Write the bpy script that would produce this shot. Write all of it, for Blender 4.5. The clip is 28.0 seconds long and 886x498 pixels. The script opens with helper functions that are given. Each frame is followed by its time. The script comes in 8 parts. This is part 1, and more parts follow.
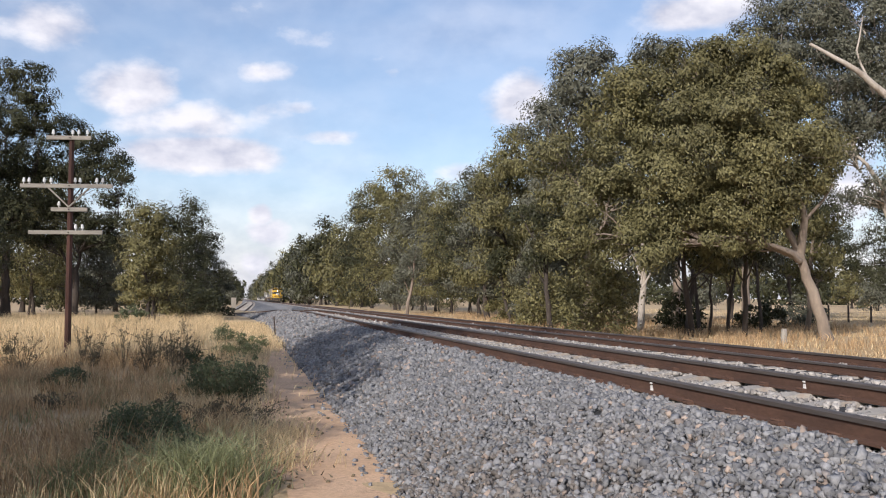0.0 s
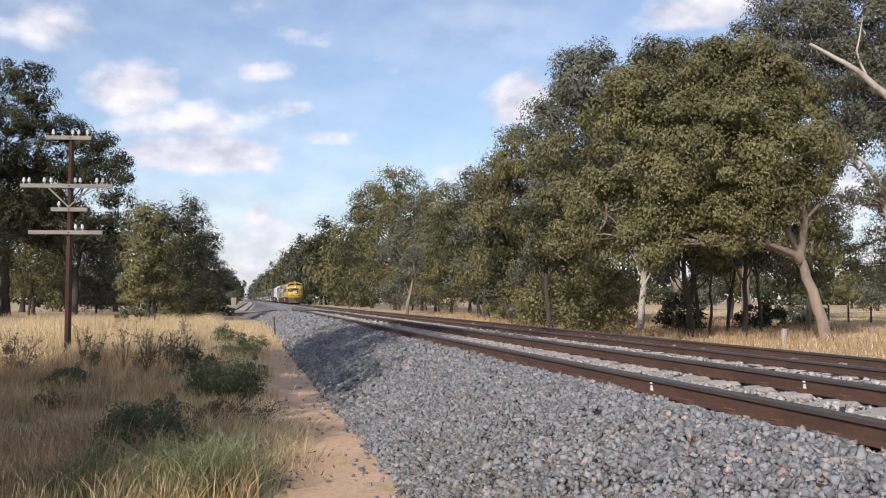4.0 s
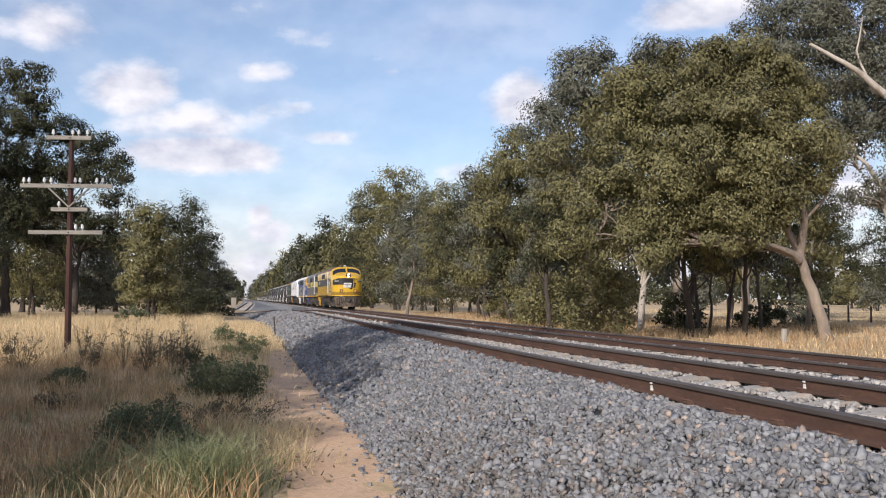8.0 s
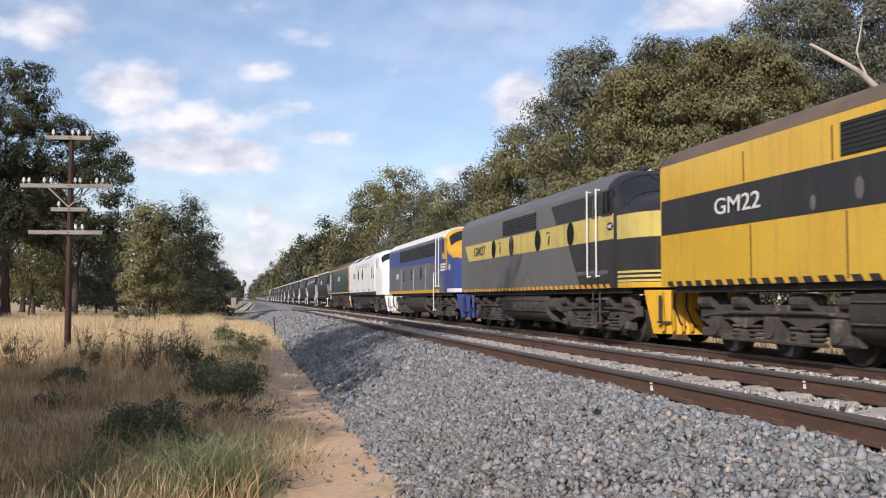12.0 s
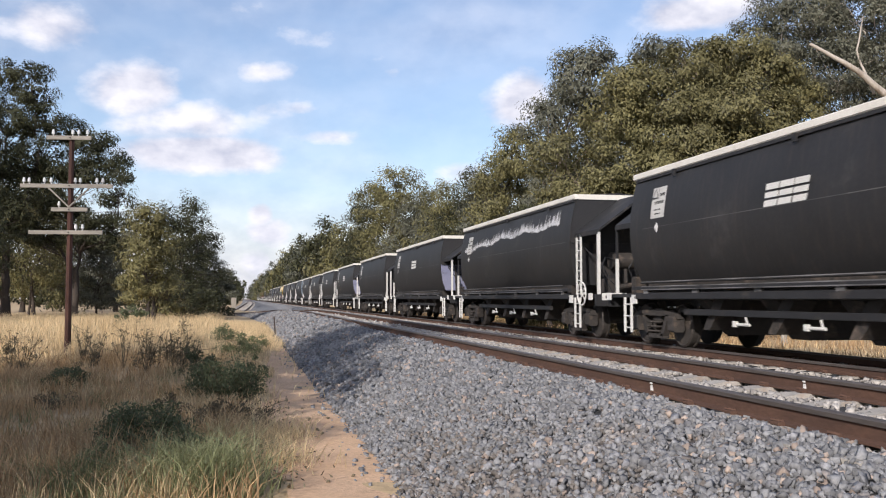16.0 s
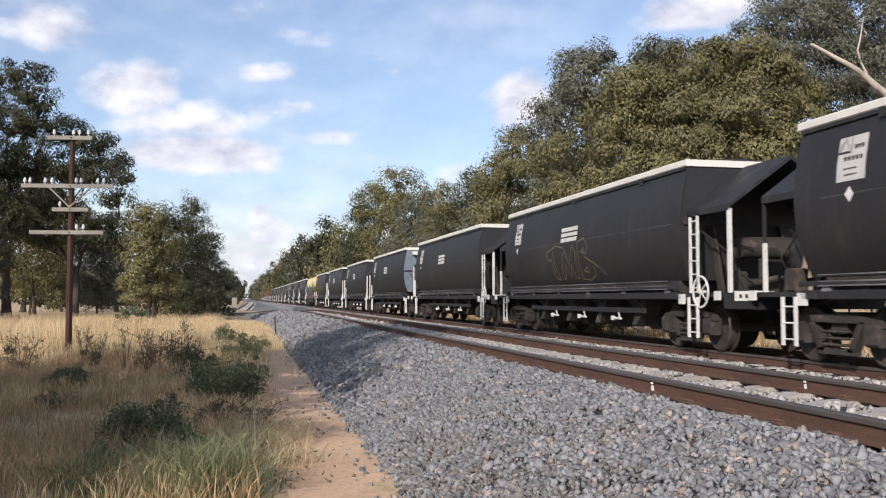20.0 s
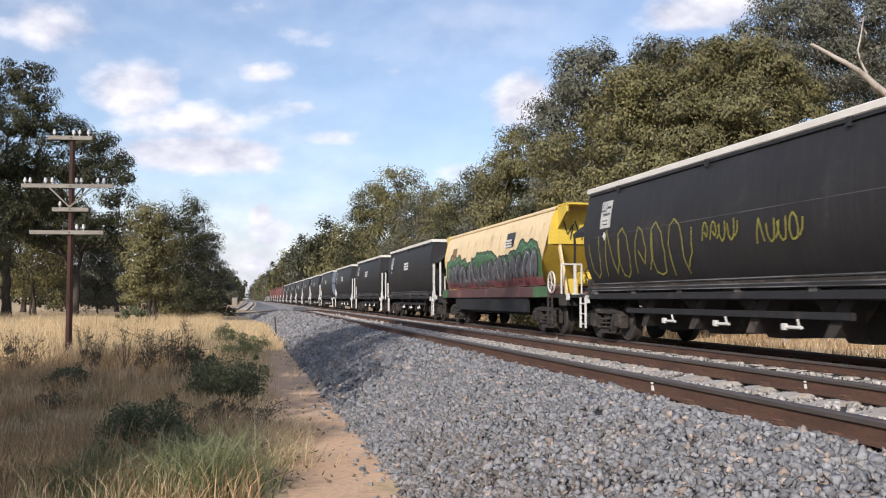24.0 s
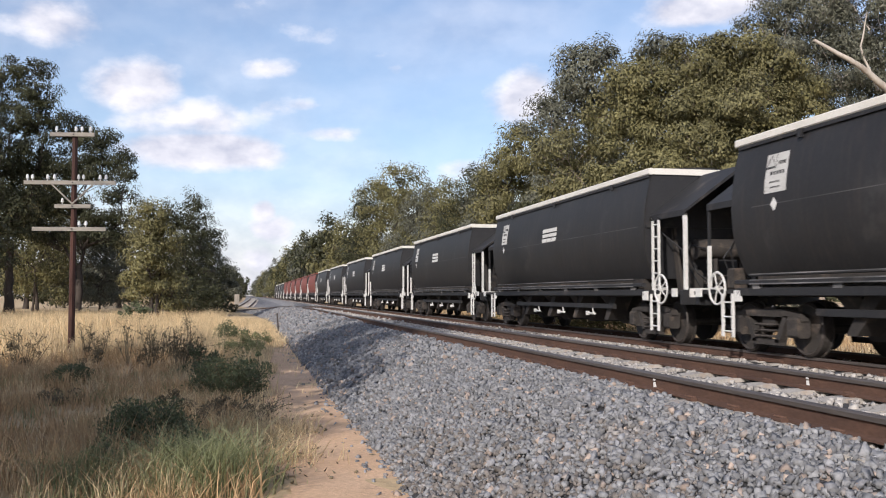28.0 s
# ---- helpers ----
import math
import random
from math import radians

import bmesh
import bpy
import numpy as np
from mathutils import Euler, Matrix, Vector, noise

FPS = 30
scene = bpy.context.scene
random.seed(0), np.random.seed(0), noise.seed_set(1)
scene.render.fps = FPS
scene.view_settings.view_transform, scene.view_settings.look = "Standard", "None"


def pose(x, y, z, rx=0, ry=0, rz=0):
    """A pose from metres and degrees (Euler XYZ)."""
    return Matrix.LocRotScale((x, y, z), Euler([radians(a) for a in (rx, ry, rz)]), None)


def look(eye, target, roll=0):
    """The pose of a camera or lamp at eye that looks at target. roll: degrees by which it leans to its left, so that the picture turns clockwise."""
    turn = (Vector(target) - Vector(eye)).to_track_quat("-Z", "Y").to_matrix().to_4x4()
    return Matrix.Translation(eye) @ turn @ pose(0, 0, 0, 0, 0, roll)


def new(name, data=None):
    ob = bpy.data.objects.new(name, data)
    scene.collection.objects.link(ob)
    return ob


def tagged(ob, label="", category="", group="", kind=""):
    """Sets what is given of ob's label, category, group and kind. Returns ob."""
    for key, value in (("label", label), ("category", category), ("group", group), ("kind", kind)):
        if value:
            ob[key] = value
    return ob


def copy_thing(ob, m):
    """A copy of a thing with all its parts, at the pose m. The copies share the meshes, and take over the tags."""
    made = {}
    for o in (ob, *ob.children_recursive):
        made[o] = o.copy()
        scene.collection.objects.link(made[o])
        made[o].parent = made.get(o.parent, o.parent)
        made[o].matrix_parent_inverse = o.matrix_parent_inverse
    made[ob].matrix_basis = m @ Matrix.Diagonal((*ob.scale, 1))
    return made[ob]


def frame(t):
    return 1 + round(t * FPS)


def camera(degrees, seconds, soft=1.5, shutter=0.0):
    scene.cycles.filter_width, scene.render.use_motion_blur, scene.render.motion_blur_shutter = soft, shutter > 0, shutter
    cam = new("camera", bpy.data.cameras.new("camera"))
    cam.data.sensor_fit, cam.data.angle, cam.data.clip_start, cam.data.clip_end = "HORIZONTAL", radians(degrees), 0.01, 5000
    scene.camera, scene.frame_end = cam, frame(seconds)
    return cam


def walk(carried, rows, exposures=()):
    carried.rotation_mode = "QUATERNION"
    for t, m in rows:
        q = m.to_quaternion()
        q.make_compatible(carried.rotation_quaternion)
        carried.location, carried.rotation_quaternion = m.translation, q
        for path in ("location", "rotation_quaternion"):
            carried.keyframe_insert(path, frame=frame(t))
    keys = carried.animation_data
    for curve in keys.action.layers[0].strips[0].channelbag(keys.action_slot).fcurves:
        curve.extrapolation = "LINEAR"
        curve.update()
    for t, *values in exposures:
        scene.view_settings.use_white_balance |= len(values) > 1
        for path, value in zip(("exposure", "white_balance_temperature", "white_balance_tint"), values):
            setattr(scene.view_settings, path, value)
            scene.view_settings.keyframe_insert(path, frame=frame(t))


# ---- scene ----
import itertools

EYE = (0.0, 0.0, 1.6)
YAW, PITCH, FOCAL = 12.22, 3.06, 1644.0
cam = camera(51.0, 28.0, soft=1.1, shutter=0.08)


def gaze(dx, dy):
    """The camera's pose, turned by a small drift to the left (dx) and down (dy)."""
    a = radians(YAW) - dx / FOCAL
    p = radians(PITCH) - dy / FOCAL
    return look(EYE, (math.sin(a) * math.cos(p), math.cos(a) * math.cos(p), EYE[2] + math.sin(p)))


walk(cam, [(t, gaze(dx, dy)) for t, dx, dy in (
    (0, 0, 0), (6, 0, 0), (13, 0, 0), (17, 0.3, 0), (18, 1.2, 0), (21, 1.4, 0), (24, 1.6, 0), (25.5, 2.0, 0), (26.5, 2.6, 0),
    (27.2, 3.0, 0), (27.6, 3.3, 2.0), (28, 5.4, 6.0))],
     exposures=((0, 0.0), (12, 0.0), (17, 0.07), (28, 0.07)))

# ---- light: late-afternoon sun from behind and to the left, a blue sky with scattered cumulus ----
SUN_TO = Vector((-0.55, -0.70, 0.46)).normalized()
world = bpy.data.worlds.new("sky")
scene.world = world
world.use_nodes = True
WN, WL = world.node_tree.nodes, world.node_tree.links
WN.clear()


def wnode(kind, **kw):
    n = WN.new(kind)
    for k, v in kw.items():
        n.inputs[k].default_value = v
    return n


def wmath(op, a, b=None, clamp=False):
    n = WN.new("ShaderNodeMath")
    n.operation, n.use_clamp = op, clamp
    for i, v in enumerate((a, b)):
        if v is None:
            continue
        if isinstance(v, (int, float)):
            n.inputs[i].default_value = v
        else:
            WL.new(v, n.inputs[i])
    return n.outputs[0]


sky = WN.new("ShaderNodeTexSky")
sky.sky_type, sky.sun_disc = "NISHITA", False
sky.sun_elevation = math.asin(SUN_TO.z)
sky.sun_rotation = math.atan2(SUN_TO.x, SUN_TO.y)
sky.altitude, sky.air_density, sky.dust_density, sky.ozone_density = 150, 1.0, 1.2, 1.6
coord = WN.new("ShaderNodeTexCoord")
sep = WN.new("ShaderNodeSeparateXYZ")
WL.new(coord.outputs["Generated"], sep.inputs[0])
# azimuth (to the right of the track's direction) and elevation of the sky's points
azim = wmath("ARCTAN2", sep.outputs[0], sep.outputs[1])
elev = wmath("ARCSINE", sep.outputs[2])
cv = WN.new("ShaderNodeCombineXYZ")
WL.new(azim, cv.inputs[0])
WL.new(wmath("MULTIPLY", elev, 1.6), cv.inputs[1])
puff = wnode("ShaderNodeTexNoise", Scale=13.0, Detail=6.0, Roughness=0.55)
WL.new(cv.outputs[0], puff.inputs["Vector"])
soft = wnode("ShaderNodeTexNoise", Scale=5.0, Detail=4.0, Roughness=0.5)
WL.new(cv.outputs[0], soft.inputs["Vector"])
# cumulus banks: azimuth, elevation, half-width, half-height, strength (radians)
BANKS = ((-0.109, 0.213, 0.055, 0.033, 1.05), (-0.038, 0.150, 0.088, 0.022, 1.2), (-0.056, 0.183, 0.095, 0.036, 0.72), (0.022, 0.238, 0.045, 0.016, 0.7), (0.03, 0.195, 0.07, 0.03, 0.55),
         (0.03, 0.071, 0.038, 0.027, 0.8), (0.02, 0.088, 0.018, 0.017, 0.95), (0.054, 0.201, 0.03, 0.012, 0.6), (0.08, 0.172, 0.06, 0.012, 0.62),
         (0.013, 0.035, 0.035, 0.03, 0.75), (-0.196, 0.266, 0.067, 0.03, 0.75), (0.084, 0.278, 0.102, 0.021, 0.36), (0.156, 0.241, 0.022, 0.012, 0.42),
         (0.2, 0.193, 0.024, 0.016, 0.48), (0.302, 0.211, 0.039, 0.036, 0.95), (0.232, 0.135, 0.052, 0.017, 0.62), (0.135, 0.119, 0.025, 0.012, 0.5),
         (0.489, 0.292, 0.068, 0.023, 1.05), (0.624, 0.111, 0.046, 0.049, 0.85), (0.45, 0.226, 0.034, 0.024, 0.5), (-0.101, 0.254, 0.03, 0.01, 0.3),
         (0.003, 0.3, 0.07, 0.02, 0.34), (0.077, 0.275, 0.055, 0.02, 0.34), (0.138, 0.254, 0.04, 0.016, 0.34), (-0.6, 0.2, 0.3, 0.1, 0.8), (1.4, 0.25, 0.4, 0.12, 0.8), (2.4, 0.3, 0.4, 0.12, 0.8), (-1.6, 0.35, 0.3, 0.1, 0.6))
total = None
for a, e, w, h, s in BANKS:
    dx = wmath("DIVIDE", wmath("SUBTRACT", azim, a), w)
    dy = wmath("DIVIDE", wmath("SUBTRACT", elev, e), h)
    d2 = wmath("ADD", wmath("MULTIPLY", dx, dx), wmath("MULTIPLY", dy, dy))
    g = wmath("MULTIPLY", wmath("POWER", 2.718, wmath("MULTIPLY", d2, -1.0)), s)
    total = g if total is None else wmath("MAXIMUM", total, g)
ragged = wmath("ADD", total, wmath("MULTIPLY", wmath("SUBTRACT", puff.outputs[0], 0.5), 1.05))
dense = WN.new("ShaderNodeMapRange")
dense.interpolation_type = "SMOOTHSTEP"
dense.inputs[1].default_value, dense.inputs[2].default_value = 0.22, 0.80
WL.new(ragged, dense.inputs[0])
veil = WN.new("ShaderNodeMapRange")
veil.inputs[1].default_value, veil.inputs[2].default_value, veil.inputs[3].default_value, veil.inputs[4].default_value = 0.40, 0.72, 0.12, 0.42
WL.new(soft.outputs[0], veil.inputs[0])
haze = WN.new("ShaderNodeMapRange")
haze.interpolation_type = "SMOOTHSTEP"
haze.inputs[1].default_value, haze.inputs[2].default_value, haze.inputs[3].default_value, haze.inputs[4].default_value = -0.02, 0.19, 0.88, 0.0
WL.new(elev, haze.inputs[0])
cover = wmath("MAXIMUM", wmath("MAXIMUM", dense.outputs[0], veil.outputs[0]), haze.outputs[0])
tone = WN.new("ShaderNodeMix")
tone.data_type = "RGBA"
tone.inputs[6].default_value, tone.inputs[7].default_value = (4.0, 4.2, 4.85, 1), (6.6, 6.55, 6.65, 1)
over = WN.new("ShaderNodeVectorMath")
over.operation = "ADD"
over.inputs[1].default_value = (-0.012, 0.030, 0.0)
WL.new(cv.outputs[0], over.inputs[0])
puff2 = wnode("ShaderNodeTexNoise", Scale=13.0, Detail=4.0, Roughness=0.5)
WL.new(over.outputs[0], puff2.inputs["Vector"])
lit = wmath("ADD", 0.56, wmath("MULTIPLY", wmath("SUBTRACT", puff.outputs[0], puff2.outputs[0]), 3.4), clamp=True)
WL.new(lit, tone.inputs[0])
mixsky = WN.new("ShaderNodeMix")
mixsky.data_type = "RGBA"
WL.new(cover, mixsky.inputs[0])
WL.new(sky.outputs[0], mixsky.inputs[6])
WL.new(tone.outputs[2], mixsky.inputs[7])
bg = wnode("ShaderNodeBackground", Strength=0.15)
WL.new(mixsky.outputs[2], bg.inputs[0])
WL.new(bg.outputs[0], WN.new("ShaderNodeOutputWorld").inputs[0])

sun = new("sun", bpy.data.lights.new("sun", "SUN"))
sun.data.energy, sun.data.angle, sun.data.color = 4.4, radians(0.6), (1.0, 0.93, 0.82)
sun.matrix_world = look(SUN_TO * 100, (0, 0, 0))
scene.view_settings.use_white_balance = True
scene.view_settings.white_balance_temperature, scene.view_settings.white_balance_tint = 6280.0, 15.0

# ---- materials ----
def material(name, c1, c2=None, scale=4.0, rough=0.8, metal=0.0, bump=0.0, fine=40.0, stain=None, stain_scale=1.2, stain_at=0.55,
             pieces=0.0, islands=0.0, stretch=(1, 1, 1), spec=0.4, coat=0.0, translucent=0.0, streak=0.0, odd=None):
    """A procedural surface: two tones mixed by noise, optional stains, streaks, tone by piece, grain and relief in metres."""
    m = bpy.data.materials.new(name)
    m.use_nodes = True
    N, L = m.node_tree.nodes, m.node_tree.links
    b = N["Principled BSDF"]
    b.inputs["Roughness"].default_value, b.inputs["Metallic"].default_value = rough, metal
    b.inputs["Specular IOR Level"].default_value, b.inputs["Coat Weight"].default_value = spec, coat
    tc = N.new("ShaderNodeTexCoord")
    mp = N.new("ShaderNodeMapping")
    mp.inputs["Scale"].default_value = stretch
    L.new(tc.outputs["Object"], mp.inputs[0])

    def noisy(s, detail=5.0, r=0.55):
        n = N.new("ShaderNodeTexNoise")
        n.inputs["Scale"].default_value, n.inputs["Detail"].default_value, n.inputs["Roughness"].default_value = s, detail, r
        L.new(mp.outputs[0], n.inputs["Vector"])
        return n.outputs[0]

    def ramp(v, lo, hi):
        r = N.new("ShaderNodeMapRange")
        r.inputs[1].default_value, r.inputs[2].default_value = lo, hi
        L.new(v, r.inputs[0])
        return r.outputs[0]

    def mix(f, a, c, kind="MIX"):
        x = N.new("ShaderNodeMix")
        x.data_type, x.blend_type = "RGBA", kind
        for i, v in ((0, f), (6, a), (7, c)):
            if isinstance(v, float):
                x.inputs[i].default_value = v
            elif isinstance(v, tuple):
                x.inputs[i].default_value = (*v, 1)
            else:
                L.new(v, x.inputs[i])
        return x.outputs[2]

    c2 = c2 or tuple(v * 0.75 for v in c1)
    col = mix(ramp(noisy(scale), 0.3, 0.7), c1, c2)
    grain = noisy(fine, 3.0)
    col = mix(ramp(grain, 0.25, 0.75), col, mix(1.0, col, (0.72, 0.72, 0.72), "MULTIPLY"))
    if stain:
        col = mix(ramp(noisy(stain_scale, 6.0, 0.65), stain_at, stain_at + 0.16), col, stain)
    if streak:
        mp2 = N.new("ShaderNodeMapping")
        mp2.inputs["Scale"].default_value = (5.0, 5.0, 0.35)
        L.new(tc.outputs["Object"], mp2.inputs[0])
        n = N.new("ShaderNodeTexNoise")
        n.inputs["Scale"].default_value, n.inputs["Detail"].default_value = 1.6, 4.0
        L.new(mp2.outputs[0], n.inputs["Vector"])
        col = mix(ramp(n.outputs[0], 0.5, 0.8), col, mix(streak, col, (0.16, 0.11, 0.08)))
    if pieces or islands:
        src = N.new("ShaderNodeObjectInfo").outputs["Random"] if pieces else N.new("ShaderNodeNewGeometry").outputs["Random Per Island"]
        if odd:
            pick = N.new("ShaderNodeMath")
            pick.operation = "MULTIPLY"
            pick.inputs[1].default_value = 17.0
            L.new(src, pick.inputs[0])
            frac = N.new("ShaderNodeMath")
            frac.operation = "FRACT"
            L.new(pick.outputs[0], frac.inputs[0])
            col = mix(ramp(frac.outputs[0], 1 - odd[1] - 0.04, 1 - odd[1]), col, odd[0])
        hv = N.new("ShaderNodeHueSaturation")
        r = N.new("ShaderNodeMapRange")
        k = pieces or islands
        r.inputs[3].default_value, r.inputs[4].default_value = 1 - k, 1 + k
        L.new(src, r.inputs[0])
        L.new(r.outputs[0], hv.inputs["Value"])
        L.new(col, hv.inputs["Color"])
        col = hv.outputs[0]
    L.new(col, b.inputs["Base Color"])
    if bump:
        bp = N.new("ShaderNodeBump")
        bp.inputs["Strength"].default_value, bp.inputs["Distance"].default_value = 1.0, bump
        L.new(grain, bp.inputs["Height"])
        L.new(bp.outputs[0], b.inputs["Normal"])
    if translucent:
        t = N.new("ShaderNodeBsdfTranslucent")
        L.new(col, t.inputs[0])
        ms = N.new("ShaderNodeMixShader")
        ms.inputs[0].default_value = translucent
        L.new(b.outputs[0], ms.inputs[1])
        L.new(t.outputs[0], ms.inputs[2])
        L.new(ms.outputs[0], N["Material Output"].inputs[0])
    return m


